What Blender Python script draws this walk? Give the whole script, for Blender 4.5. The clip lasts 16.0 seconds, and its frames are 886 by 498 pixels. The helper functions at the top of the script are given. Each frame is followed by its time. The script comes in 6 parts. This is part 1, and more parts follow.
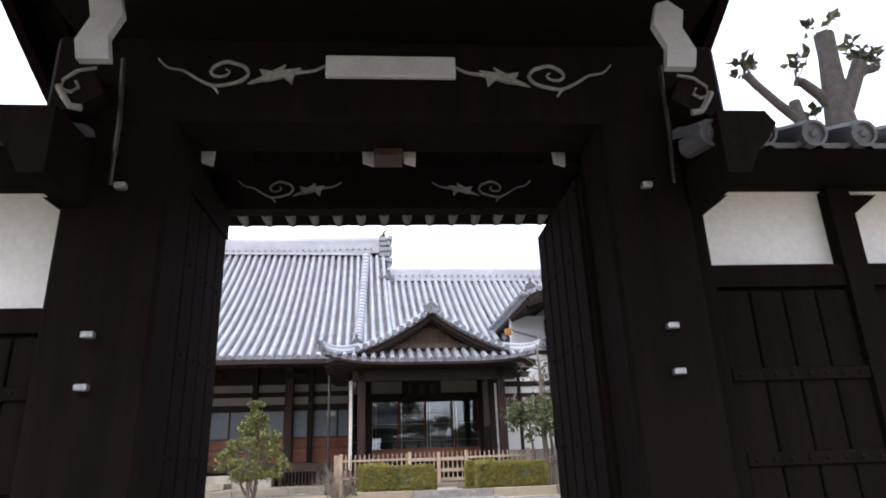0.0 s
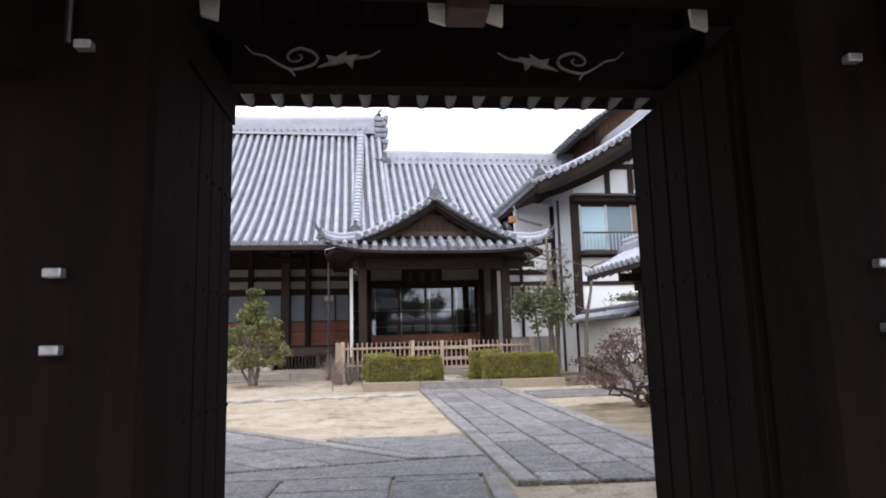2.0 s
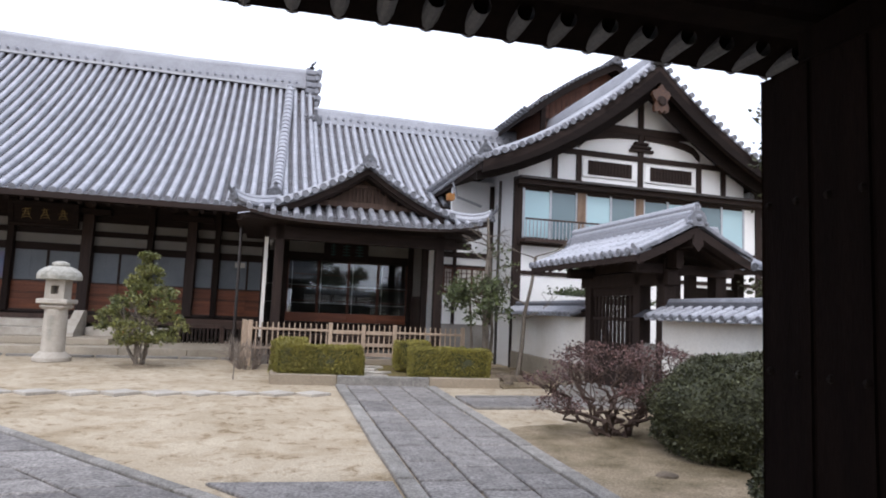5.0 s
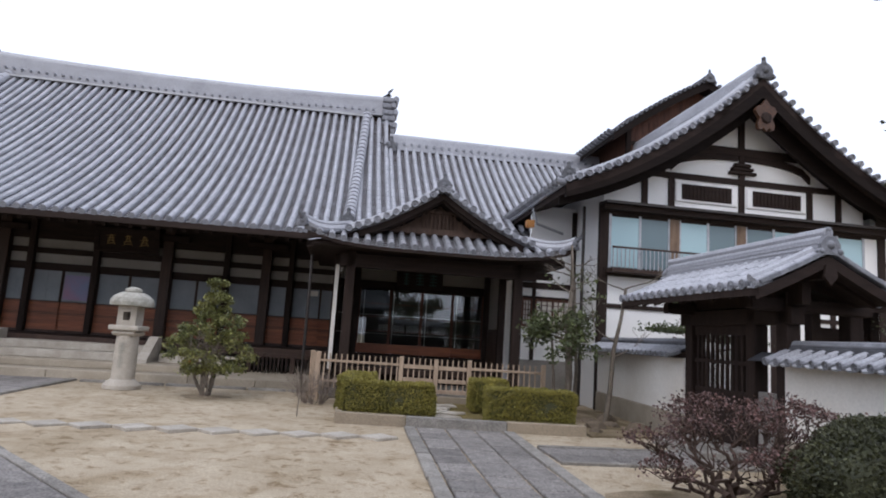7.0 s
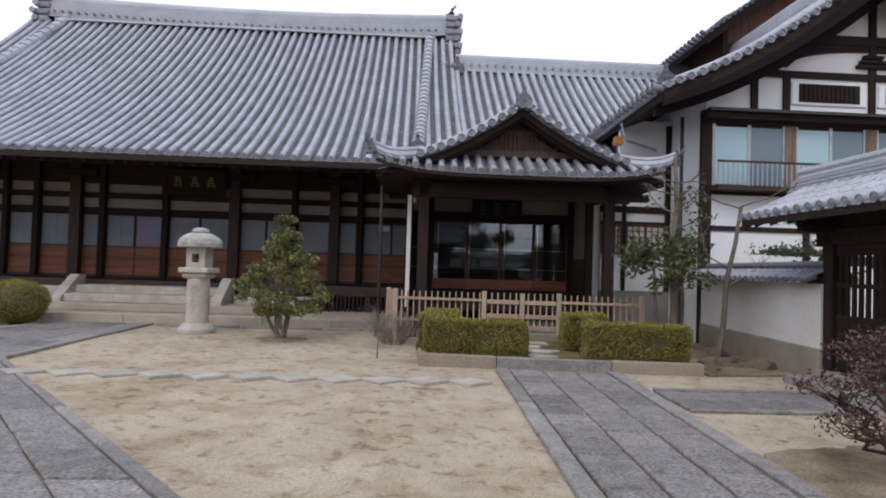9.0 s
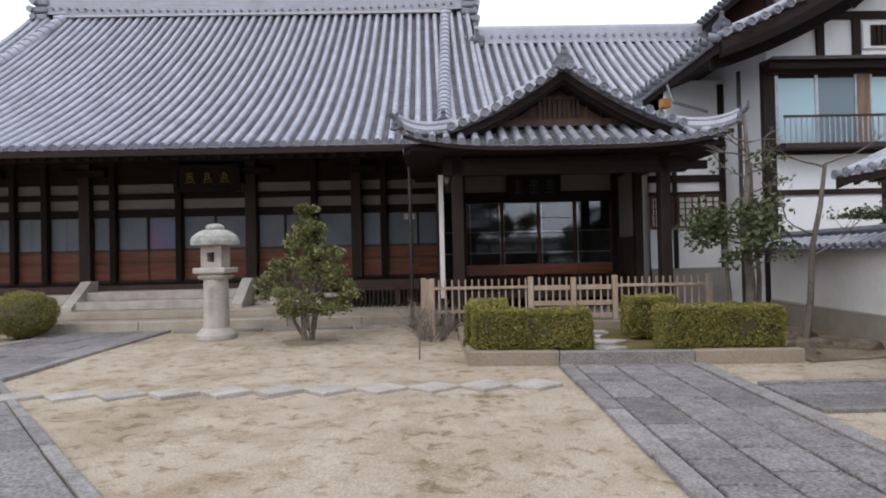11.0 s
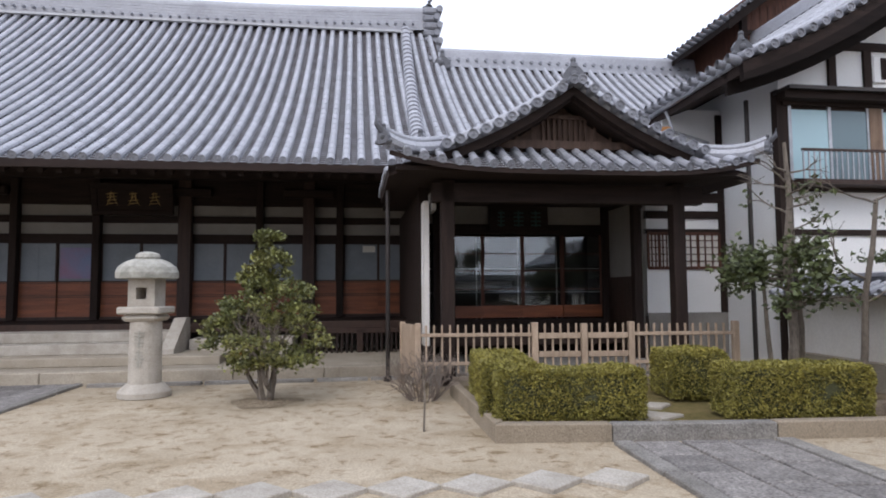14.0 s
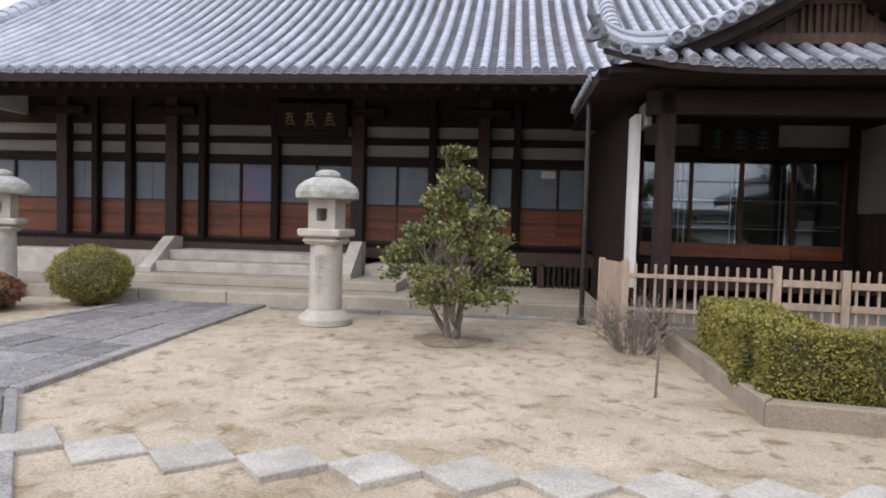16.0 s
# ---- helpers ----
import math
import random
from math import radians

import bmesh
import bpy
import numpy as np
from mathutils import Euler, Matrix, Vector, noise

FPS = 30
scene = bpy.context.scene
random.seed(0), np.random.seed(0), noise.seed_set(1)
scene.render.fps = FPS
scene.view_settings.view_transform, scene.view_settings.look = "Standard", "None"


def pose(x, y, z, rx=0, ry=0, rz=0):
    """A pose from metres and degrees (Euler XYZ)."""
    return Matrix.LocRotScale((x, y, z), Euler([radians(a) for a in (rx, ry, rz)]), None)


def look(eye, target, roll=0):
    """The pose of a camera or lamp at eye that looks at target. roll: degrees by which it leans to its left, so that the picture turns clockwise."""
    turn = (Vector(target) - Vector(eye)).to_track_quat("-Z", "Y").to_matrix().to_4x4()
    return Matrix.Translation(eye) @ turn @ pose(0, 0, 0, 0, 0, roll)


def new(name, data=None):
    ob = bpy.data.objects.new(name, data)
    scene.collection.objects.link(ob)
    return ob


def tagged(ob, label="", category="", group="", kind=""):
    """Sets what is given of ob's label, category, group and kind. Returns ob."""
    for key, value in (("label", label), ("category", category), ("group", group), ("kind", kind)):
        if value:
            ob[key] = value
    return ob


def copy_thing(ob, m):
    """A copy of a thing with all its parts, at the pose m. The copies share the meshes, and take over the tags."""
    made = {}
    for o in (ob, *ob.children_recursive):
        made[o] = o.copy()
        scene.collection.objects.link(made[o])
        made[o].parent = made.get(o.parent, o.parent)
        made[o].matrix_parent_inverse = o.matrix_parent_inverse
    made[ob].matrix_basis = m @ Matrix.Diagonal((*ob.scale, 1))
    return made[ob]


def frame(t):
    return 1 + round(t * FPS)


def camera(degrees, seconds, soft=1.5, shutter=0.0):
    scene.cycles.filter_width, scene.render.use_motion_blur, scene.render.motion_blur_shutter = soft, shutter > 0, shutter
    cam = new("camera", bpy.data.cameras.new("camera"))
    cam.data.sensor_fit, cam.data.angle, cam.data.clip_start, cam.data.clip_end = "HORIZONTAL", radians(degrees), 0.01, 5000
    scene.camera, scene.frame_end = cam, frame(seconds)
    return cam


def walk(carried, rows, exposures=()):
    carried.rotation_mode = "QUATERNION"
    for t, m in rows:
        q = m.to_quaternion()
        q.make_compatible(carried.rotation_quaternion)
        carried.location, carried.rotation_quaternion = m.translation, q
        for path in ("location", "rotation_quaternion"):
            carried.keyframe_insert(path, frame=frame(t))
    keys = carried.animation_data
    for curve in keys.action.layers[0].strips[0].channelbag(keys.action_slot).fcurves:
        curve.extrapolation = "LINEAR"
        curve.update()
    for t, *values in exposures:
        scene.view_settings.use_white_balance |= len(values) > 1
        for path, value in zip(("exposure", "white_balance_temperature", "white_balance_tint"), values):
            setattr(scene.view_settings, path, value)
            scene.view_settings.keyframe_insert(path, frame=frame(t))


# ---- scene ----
cam = camera(70.1, 16.0, soft=1.9)
PATH = [
    (0, (-0.714, -1.072, 0.572), (-0.655, 0.819, 1.222), -2.1),
    (0.5, (-0.759, -0.886, 0.65), (-0.751, 1.0, 1.316), -3.9),
    (1, (-0.809, -0.641, 0.749), (-0.955, 1.247, 1.391), -5.6),
    (1.5, (-0.956, -0.454, 0.774), (-1.141, 1.467, 1.3), -3.9),
    (2, (-1.101, -0.265, 0.919), (-1.013, 1.713, 1.204), -1.5),
    (2.5, (-1.142, -0.08, 0.934), (-1.012, 1.891, 1.246), -2.1),
    (3, (-1.197, 0.188, 1.057), (-1.176, 2.17, 1.322), -4.7),
    (3.5, (-1.224, 0.459, 1.1), (-1.164, 2.45, 1.275), -2.6),
    (3.7, (-1.263, 0.568, 1.126), (-1.094, 2.551, 1.319), -2.8),
    (5.8, (-1.133, 1.561, 1.359), (-0.82, 3.527, 1.554), 3.6),
    (6, (-1.156, 1.622, 1.373), (-0.956, 3.6, 1.594), 2.4),
    (6.5, (-1.137, 1.869, 1.349), (-0.942, 3.859, 1.414), 2.0),
    (7, (-1.09, 2.158, 1.361), (-1.003, 4.137, 1.638), 3.7),
    (7.5, (-1.123, 2.385, 1.377), (-1.023, 4.38, 1.472), 1.0),
    (8, (-1.222, 2.726, 1.37), (-0.995, 4.708, 1.51), 2.8),
    (8.5, (-1.329, 3.011, 1.349), (-1.218, 5.006, 1.439), 1.8),
    (9, (-1.357, 3.328, 1.327), (-1.467, 5.324, 1.389), 1.8),
    (9.5, (-1.466, 3.601, 1.288), (-1.506, 5.6, 1.313), 1.2),
    (10, (-1.591, 3.806, 1.303), (-1.605, 5.806, 1.287), -1.7),
    (10.2, (-1.617, 3.944, 1.283), (-1.71, 5.941, 1.258), -2.0),
    (12.3, (-2.205, 5.155, 1.326), (-2.416, 7.139, 1.459), -0.3),
    (12.5, (-2.281, 5.248, 1.354), (-2.504, 7.231, 1.481), 0.1),
    (13, (-2.506, 5.541, 1.367), (-2.43, 7.537, 1.463), 1.0),
    (13.5, (-2.668, 5.822, 1.332), (-2.62, 7.819, 1.417), 2.7),
    (14, (-2.807, 6.161, 1.366), (-2.742, 8.155, 1.503), -0.4),
    (14.5, (-2.958, 6.453, 1.33), (-2.929, 8.452, 1.386), 3.0),
    (15, (-3.154, 6.755, 1.351), (-3.105, 8.754, 1.318), 0.3),
    (15.5, (-3.314, 7.101, 1.366), (-3.571, 9.083, 1.451), -1.1),
    (16, (-3.473, 7.376, 1.332), (-3.883, 9.332, 1.246), 1.6),
]
walk(cam, [(t, look(eye, target, roll)) for t, eye, target, roll in PATH],
     [(t, e, 6230, 13) for t, e in ((0.0, 1.0), (1.5, 0.9), (3.5, 0.68), (5.0, 0.55), (6.0, 0.45), (6.6, 0.3), (7.0, 0.1), (7.5, -0.12), (8.3, -0.05), (9.0, 0.06), (12.5, 0.24), (14.5, 0.40), (16.0, 0.58))])

# ---- world and light ----
world = bpy.data.worlds.new("overcast")
scene.world = world
world.use_nodes = True
wn, wl = world.node_tree.nodes, world.node_tree.links
sky = wn.new("ShaderNodeTexSky")
sky.sky_type = 'NISHITA'
sky.sun_disc = False
sky.sun_elevation, sky.sun_rotation = radians(48), radians(200)
sky.air_density, sky.dust_density = 1.6, 4.0
dull = wn.new("ShaderNodeMix")
dull.data_type = 'RGBA'
dull.inputs[0].default_value = 0.80
dull.inputs[7].default_value = (10.3, 10.9, 12.4, 1)
wl.new(sky.outputs[0], dull.inputs[6])
wl.new(dull.outputs[2], wn["Background"].inputs[0])
wn["Background"].inputs[1].default_value = 0.115
sun = new("sun", bpy.data.lights.new("sun", 'SUN'))
sun.data.energy, sun.data.angle, sun.data.color = 0.7, radians(25), (1, 0.985, 0.96)
sun.matrix_world = look((-9, -16, 26), (0, 8, 0))


# ---- materials ----
def mat(name, col, col2=None, rough=0.7, scale=6.0, bump=0.15, metal=0.0, fine=60.0, stretch=(1, 1, 1), rand=0.0, spec=0.5, island=0.0, patch=0.5, speck=0.2):
    """Two colours mixed by a coarse noise, darkened by a fine grain, with relief from both."""
    m = bpy.data.materials.new(name)
    m.use_nodes = True
    n, l = m.node_tree.nodes, m.node_tree.links
    b = n["Principled BSDF"]
    col2 = col2 or tuple(c * 0.7 for c in col)
    tc = n.new("ShaderNodeTexCoord")
    mp = n.new("ShaderNodeMapping")
    mp.inputs["Scale"].default_value = stretch
    l.new(tc.outputs["Object"], mp.inputs[0])
    a = n.new("ShaderNodeTexNoise")
    a.inputs["Scale"].default_value, a.inputs["Detail"].default_value, a.inputs["Roughness"].default_value = scale, 5, 0.62
    f = n.new("ShaderNodeTexNoise")
    f.inputs["Scale"].default_value, f.inputs["Detail"].default_value = fine, 3
    l.new(mp.outputs[0], a.inputs["Vector"]), l.new(mp.outputs[0], f.inputs["Vector"])
    r = n.new("ShaderNodeMapRange")
    r.inputs[1].default_value, r.inputs[2].default_value = 0.5 - patch * 0.4, 0.5 + patch * 0.4
    l.new(a.outputs[0], r.inputs[0])
    mix = n.new("ShaderNodeMix")
    mix.data_type = 'RGBA'
    mix.inputs[6].default_value, mix.inputs[7].default_value = (*col, 1), (*col2, 1)
    l.new(r.outputs[0], mix.inputs[0])
    hsv = n.new("ShaderNodeHueSaturation")
    l.new(mix.outputs[2], hsv.inputs["Color"])
    g = n.new("ShaderNodeMapRange")
    g.inputs[1].default_value, g.inputs[2].default_value, g.inputs[3].default_value, g.inputs[4].default_value = 0.3, 0.7, 1 - speck, 1 + speck
    l.new(f.outputs[0], g.inputs[0])
    last = g.outputs[0]
    for amount, src in ((rand, "ShaderNodeObjectInfo"), (island, "ShaderNodeNewGeometry")):
        if amount:
            o = n.new(src)
            k = n.new("ShaderNodeMapRange")
            k.inputs[3].default_value, k.inputs[4].default_value = 1 - amount, 1 + amount
            l.new(o.outputs["Random" if src.endswith("Info") else "Random Per Island"], k.inputs[0])
            p = n.new("ShaderNodeMath")
            p.operation = 'MULTIPLY'
            l.new(last, p.inputs[0]), l.new(k.outputs[0], p.inputs[1])
            last = p.outputs[0]
    l.new(last, hsv.inputs["Value"])
    l.new(hsv.outputs[0], b.inputs["Base Color"])
    b.inputs["Roughness"].default_value, b.inputs["Metallic"].default_value = rough, metal
    b.inputs["Specular IOR Level"].default_value = spec
    if bump:
        add = n.new("ShaderNodeMath")
        add.operation = 'ADD'
        l.new(a.outputs[0], add.inputs[0]), l.new(f.outputs[0], add.inputs[1])
        bp = n.new("ShaderNodeBump")
        bp.inputs["Strength"].default_value, bp.inputs["Distance"].default_value = bump, 0.02
        l.new(add.outputs[0], bp.inputs["Height"])
        l.new(bp.outputs[0], b.inputs["Normal"])
    return m


SAND = mat("sand", (0.50, 0.425, 0.318), (0.365, 0.295, 0.205), 0.95, 1.1, 0.55, fine=60, spec=0.1, patch=0.7, speck=0.22)


def scuffs(m, scale, lo, hi, dark, stretch):
    """Darker footprints and scuffs over a ground material."""
    n, l = m.node_tree.nodes, m.node_tree.links
    b = n["Principled BSDF"]
    src = b.inputs["Base Color"].links[0].from_socket
    tc, mp = n.new("ShaderNodeTexCoord"), n.new("ShaderNodeMapping")
    mp.inputs["Scale"].default_value = stretch
    l.new(tc.outputs["Object"], mp.inputs[0])
    t = n.new("ShaderNodeTexNoise")
    t.inputs["Scale"].default_value, t.inputs["Detail"].default_value, t.inputs["Roughness"].default_value, t.inputs["Distortion"].default_value = scale, 4, 0.65, 0.6
    l.new(mp.outputs[0], t.inputs["Vector"])
    r = n.new("ShaderNodeMapRange")
    r.inputs[1].default_value, r.inputs[2].default_value, r.inputs[4].default_value = lo, hi, 1.0
    l.new(t.outputs[0], r.inputs[0])
    x = n.new("ShaderNodeMix")
    x.data_type, x.blend_type = 'RGBA', 'MULTIPLY'
    x.inputs[7].default_value = (*dark, 1)
    l.new(r.outputs[0], x.inputs[0]), l.new(src, x.inputs[6])
    l.new(x.outputs[2], b.inputs["Base Color"])


scuffs(SAND, 5.5, 0.54, 0.66, (0.62, 0.565, 0.49), (1, 1, 1))
scuffs(SAND, 1.6, 0.50, 0.66, (0.78, 0.74, 0.68), (1, 1, 1))
scuffs(SAND, 0.35, 0.5, 0.7, (0.84, 0.82, 0.78), (1, 1, 1))
GRANITE = mat("dark_granite", (0.27, 0.247, 0.226), (0.135, 0.123, 0.113), 0.62, 7, 0.7, fine=38, rand=0.26, spec=0.35, speck=0.5)
KERB = mat("kerb_granite", (0.30, 0.28, 0.252), (0.18, 0.165, 0.145), 0.85, 4, 0.4, fine=60, rand=0.14, spec=0.25, speck=0.35)
PALE = mat("pale_granite", (0.48, 0.44, 0.38), (0.32, 0.283, 0.232), 0.85, 3.2, 0.35, fine=60, rand=0.1, spec=0.3)
STEP = mat("warm_step_granite", (0.44, 0.385, 0.305), (0.27, 0.228, 0.172), 0.88, 2.2, 0.35, fine=60, rand=0.15, spec=0.2, patch=0.8)
BEDKERB = mat("stained_kerb", (0.35, 0.29, 0.215), (0.21, 0.17, 0.122), 0.9, 2.5, 0.35, fine=60, rand=0.16, spec=0.2, patch=0.8)
ROCK = mat("brown_rock", (0.20, 0.158, 0.115), (0.10, 0.08, 0.06), 0.92, 6, 0.6, fine=50, spec=0.15)
# Sheet colour that holds the dimness of the room behind the porch doors.
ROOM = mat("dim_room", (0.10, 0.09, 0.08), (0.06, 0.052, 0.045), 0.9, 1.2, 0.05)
LANTERN = mat("weathered_granite", (0.50, 0.455, 0.39), (0.36, 0.32, 0.265), 0.9, 4, 0.3, fine=90, spec=0.25)
LICHEN = mat("lichen_granite", (0.48, 0.455, 0.40), (0.25, 0.245, 0.205), 0.92, 7, 0.5, fine=80, spec=0.2)
CONCRETE = mat("grey_render", (0.30, 0.28, 0.255), (0.20, 0.185, 0.165), 0.9, 2, 0.2, fine=70, spec=0.2)
TILE = mat("grey_roof_tile", (0.41, 0.415, 0.445), (0.305, 0.308, 0.333), 0.48, 1.2, 0.1, fine=40, island=0.10, spec=0.55)
TILE1 = mat("grey_eave_tile", (0.27, 0.275, 0.30), (0.17, 0.173, 0.19), 0.55, 9, 0.2, fine=60, rand=0.2, spec=0.5)
TILED = mat("dark_roof_tile", (0.11, 0.112, 0.122), (0.07, 0.07, 0.078), 0.6, 4, 0.2, fine=60, rand=0.2, island=0.15)
DARK = mat("dark_timber", (0.0376, 0.0249, 0.0200), (0.0213, 0.0147, 0.0126), 0.75, 3, 0.2, stretch=(4, 4, 0.4), spec=0.14)
DARKX = mat("dark_beam_timber", (0.0376, 0.0249, 0.0204), (0.0213, 0.0151, 0.0131), 0.75, 3, 0.2, stretch=(0.4, 4, 4), spec=0.14)
# Darker, duller copy of the dark beam timber.
BARGE = mat("near_black_barge_timber", (0.0167, 0.0115, 0.0096), (0.0096, 0.0067, 0.0058), 0.75, 3, 0.2, stretch=(0.4, 4, 4), spec=0.1)
GABLE = mat("weathered_gable_board", (0.125, 0.082, 0.062), (0.07, 0.045, 0.034), 0.75, 3, 0.2, stretch=(4, 4, 0.4), spec=0.2)
BROWN = mat("brown_timber", (0.0581, 0.0317, 0.0220), (0.0299, 0.0172, 0.0123), 0.55, 3, 0.2, stretch=(4, 4, 0.4), spec=0.3)
RED = mat("red_brown_board", (0.2937, 0.0900, 0.0338), (0.1562, 0.0475, 0.0200), 0.45, 2, 0.12, stretch=(0.6, 3, 7), rand=0.15, spec=0.4)
TAN = mat("bare_cedar", (0.24, 0.165, 0.115), (0.15, 0.10, 0.068), 0.7, 3, 0.2, stretch=(3, 3, 0.5), rand=0.12, spec=0.25)
FENCE = mat("weathered_fence_wood", (0.46, 0.35, 0.255), (0.32, 0.235, 0.165), 0.8, 5, 0.2, stretch=(4, 4, 0.6), rand=0.15, spec=0.2)
PLASTER = mat("white_plaster", (0.86, 0.855, 0.84), (0.77, 0.76, 0.74), 0.9, 0.9, 0.08, fine=40, spec=0.2, patch=0.9, speck=0.05)
WALLP = mat("stained_plaster", (0.80, 0.78, 0.74), (0.62, 0.57, 0.49), 0.9, 0.8, 0.12, fine=30, spec=0.2, patch=0.9, speck=0.05)
# White plaster toned down: the shade of the deep eaves is in this colour.
HALLP = mat("eave_shaded_plaster", (0.32, 0.30, 0.27), (0.24, 0.222, 0.198), 0.9, 0.9, 0.08, fine=40, spec=0.2, speck=0.06)
# The gate's near-black look at raised exposure is put into this timber colour.
GATE = mat("near_black_gate_timber", (0.0135, 0.0086, 0.0072), (0.0071, 0.0049, 0.0045), 0.8, 3, 0.2, stretch=(4, 4, 0.4), spec=0.03)
# Paper dimmed in colour to carry the shade under the veranda roof.
PAPER = mat("shaded_shoji_paper", (0.2341, 0.2511, 0.2714), (0.1832, 0.2002, 0.2205), 0.6, 1.5, 0.03, fine=25, spec=0.3, speck=0.05)
WHITE = mat("white_painted_wood", (0.52, 0.52, 0.53), (0.40, 0.40, 0.41), 0.7, 6, 0.1, spec=0.3, speck=0.05)
SCROLL = mat("whitened_carving", (0.30, 0.29, 0.28), (0.17, 0.16, 0.15), 0.8, 9, 0.2, spec=0.2)
METAL = mat("dull_copper_pipe", (0.06, 0.05, 0.045), (0.035, 0.03, 0.028), 0.45, 6, 0.1, metal=0.6)
STEEL = mat("grey_steel", (0.42, 0.43, 0.44), (0.3, 0.3, 0.31), 0.4, 6, 0.05, metal=0.7)
GOLD = mat("gilt", (0.55, 0.40, 0.17), (0.35, 0.24, 0.09), 0.55, 20, 0.1, metal=0.5)
PENDANT = mat("carved_brown_wood", (0.0910, 0.0350, 0.0126), (0.0315, 0.0154, 0.0084), 0.6, 14, 0.3)
TEAL = mat("faded_teal_paint", (0.035, 0.085, 0.075), (0.02, 0.05, 0.045), 0.7, 12, 0.1)
ORANGE = mat("orange_pine", (0.50, 0.23, 0.06), (0.34, 0.14, 0.04), 0.6, 8, 0.1)
BARK = mat("pale_bark", (0.22, 0.185, 0.15), (0.12, 0.10, 0.08), 0.9, 14, 0.5, stretch=(1, 1, 0.3), spec=0.15)
# Pollard bark darkened as if backlit; that shade sits in the colour.
TRUNK = mat("backlit_pollard_bark", (0.075, 0.066, 0.06), (0.04, 0.035, 0.031), 0.9, 8, 0.5, spec=0.15)
BARKD = mat("dark_bark", (0.085, 0.06, 0.045), (0.05, 0.035, 0.027), 0.9, 14, 0.5, spec=0.15)
SOIL = mat("brown_soil", (0.15, 0.105, 0.065), (0.09, 0.062, 0.038), 0.95, 5, 0.6, spec=0.1)
TROD = mat("trodden_soil", (0.33, 0.262, 0.18), (0.125, 0.098, 0.056), 0.95, 1.7, 0.6, fine=55, spec=0.1, patch=0.42, speck=0.35)
REDWALL = mat("weathered_red_timber", (0.135, 0.062, 0.042), (0.06, 0.03, 0.022), 0.7, 3, 0.2, stretch=(4, 4, 0.4), spec=0.2)
LITTER = mat("leaf_litter", (0.36, 0.29, 0.205), (0.19, 0.145, 0.095), 0.95, 9, 0.7, fine=60, spec=0.1, speck=0.4)
MOSS = mat("dry_moss", (0.20, 0.15, 0.065), (0.11, 0.095, 0.035), 0.95, 6, 0.7, fine=70, spec=0.1)
CLOTH = mat("blue_poster", (0.15, 0.22, 0.36), (0.30, 0.15, 0.22), 0.6, 1.3, 0.0, patch=0.6, speck=0.05)


def leafmat(name, col, col2, dark=0.6):
    m = mat(name, col, col2, 0.5, 1.6, 0, island=dark, spec=0.4, patch=0.7)
    m.node_tree.nodes["Principled BSDF"].inputs["Subsurface Weight"].default_value = 0.0
    return m


HEDGE = leafmat("hedge_leaf", (0.3040, 0.2560, 0.0544), (0.1600, 0.1480, 0.0352), 0.55)
HEDGEY = leafmat("hedge_new_leaf", (0.24, 0.235, 0.04), (0.14, 0.15, 0.03))
CAMELLIA = leafmat("camellia_leaf", (0.235, 0.22, 0.064), (0.072, 0.092, 0.033), 0.65)
CAMELLIA.node_tree.nodes["Principled BSDF"].inputs["Roughness"].default_value = 0.36
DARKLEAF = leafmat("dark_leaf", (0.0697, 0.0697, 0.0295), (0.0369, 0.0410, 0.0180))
REDLEAF = leafmat("dull_red_leaf", (0.135, 0.07, 0.06), (0.085, 0.05, 0.042))
PINE = leafmat("pine_needle", (0.075, 0.095, 0.03), (0.04, 0.055, 0.02))
TWIGR = mat("shrub_twig", (0.115, 0.082, 0.066), (0.065, 0.045, 0.037), 0.9, 12, 0.2, spec=0.1)
TREELEAF = leafmat("tree_leaf", (0.10, 0.115, 0.04), (0.05, 0.065, 0.024), 0.5)
TWIGM = mat("bare_twig", (0.25, 0.205, 0.17), (0.15, 0.12, 0.10), 0.9, 10, 0.2, spec=0.1)


def glassy(name, col, rough=0.04, mixer=0.35, tint=(0.9, 0.95, 0.95)):
    """Window glass: clear with a mirror gloss by Fresnel."""
    m = bpy.data.materials.new(name)
    m.use_nodes = True
    n, l = m.node_tree.nodes, m.node_tree.links
    b = n["Principled BSDF"]
    b.inputs["Base Color"].default_value = (*col, 1)
    b.inputs["Roughness"].default_value = rough
    b.inputs["IOR"].default_value = 1.5
    tr = n.new("ShaderNodeBsdfTransparent")
    tr.inputs[0].default_value = (*tint, 1)
    gl = n.new("ShaderNodeBsdfGlossy")
    gl.inputs["Roughness"].default_value = rough
    fr = n.new("ShaderNodeFresnel")
    fr.inputs[0].default_value = 1.9
    mx = n.new("ShaderNodeMixShader")
    l.new(fr.outputs[0], mx.inputs[0]), l.new(tr.outputs[0], mx.inputs[1]), l.new(gl.outputs[0], mx.inputs[2])
    mz = n.new("ShaderNodeMixShader")
    mz.inputs[0].default_value = mixer
    l.new(mx.outputs[0], mz.inputs[1]), l.new(b.outputs[0], mz.inputs[2])
    l.new(mz.outputs[0], n["Material Output"].inputs[0])
    return m


GLASS = glassy("dark_window_glass", (0.02, 0.022, 0.024), 0.02, 0.0)
BLUEGLASS = glassy("pale_blue_window_glass", (0.42, 0.60, 0.64), 0.25, 0.85)
GREYGLASS = glassy("grey_window_glass", (0.16, 0.23, 0.25), 0.08, 0.8)


# ---- building helpers ----
def part(name, bm, material, parent, label="", kind=""):
    me = bpy.data.meshes.new(name)
    bm.to_mesh(me)
    bm.free()
    me.materials.append(material)
    ob = new(name, me)
    ob.parent = parent
    tagged(ob, label=label, kind=kind)
    return ob


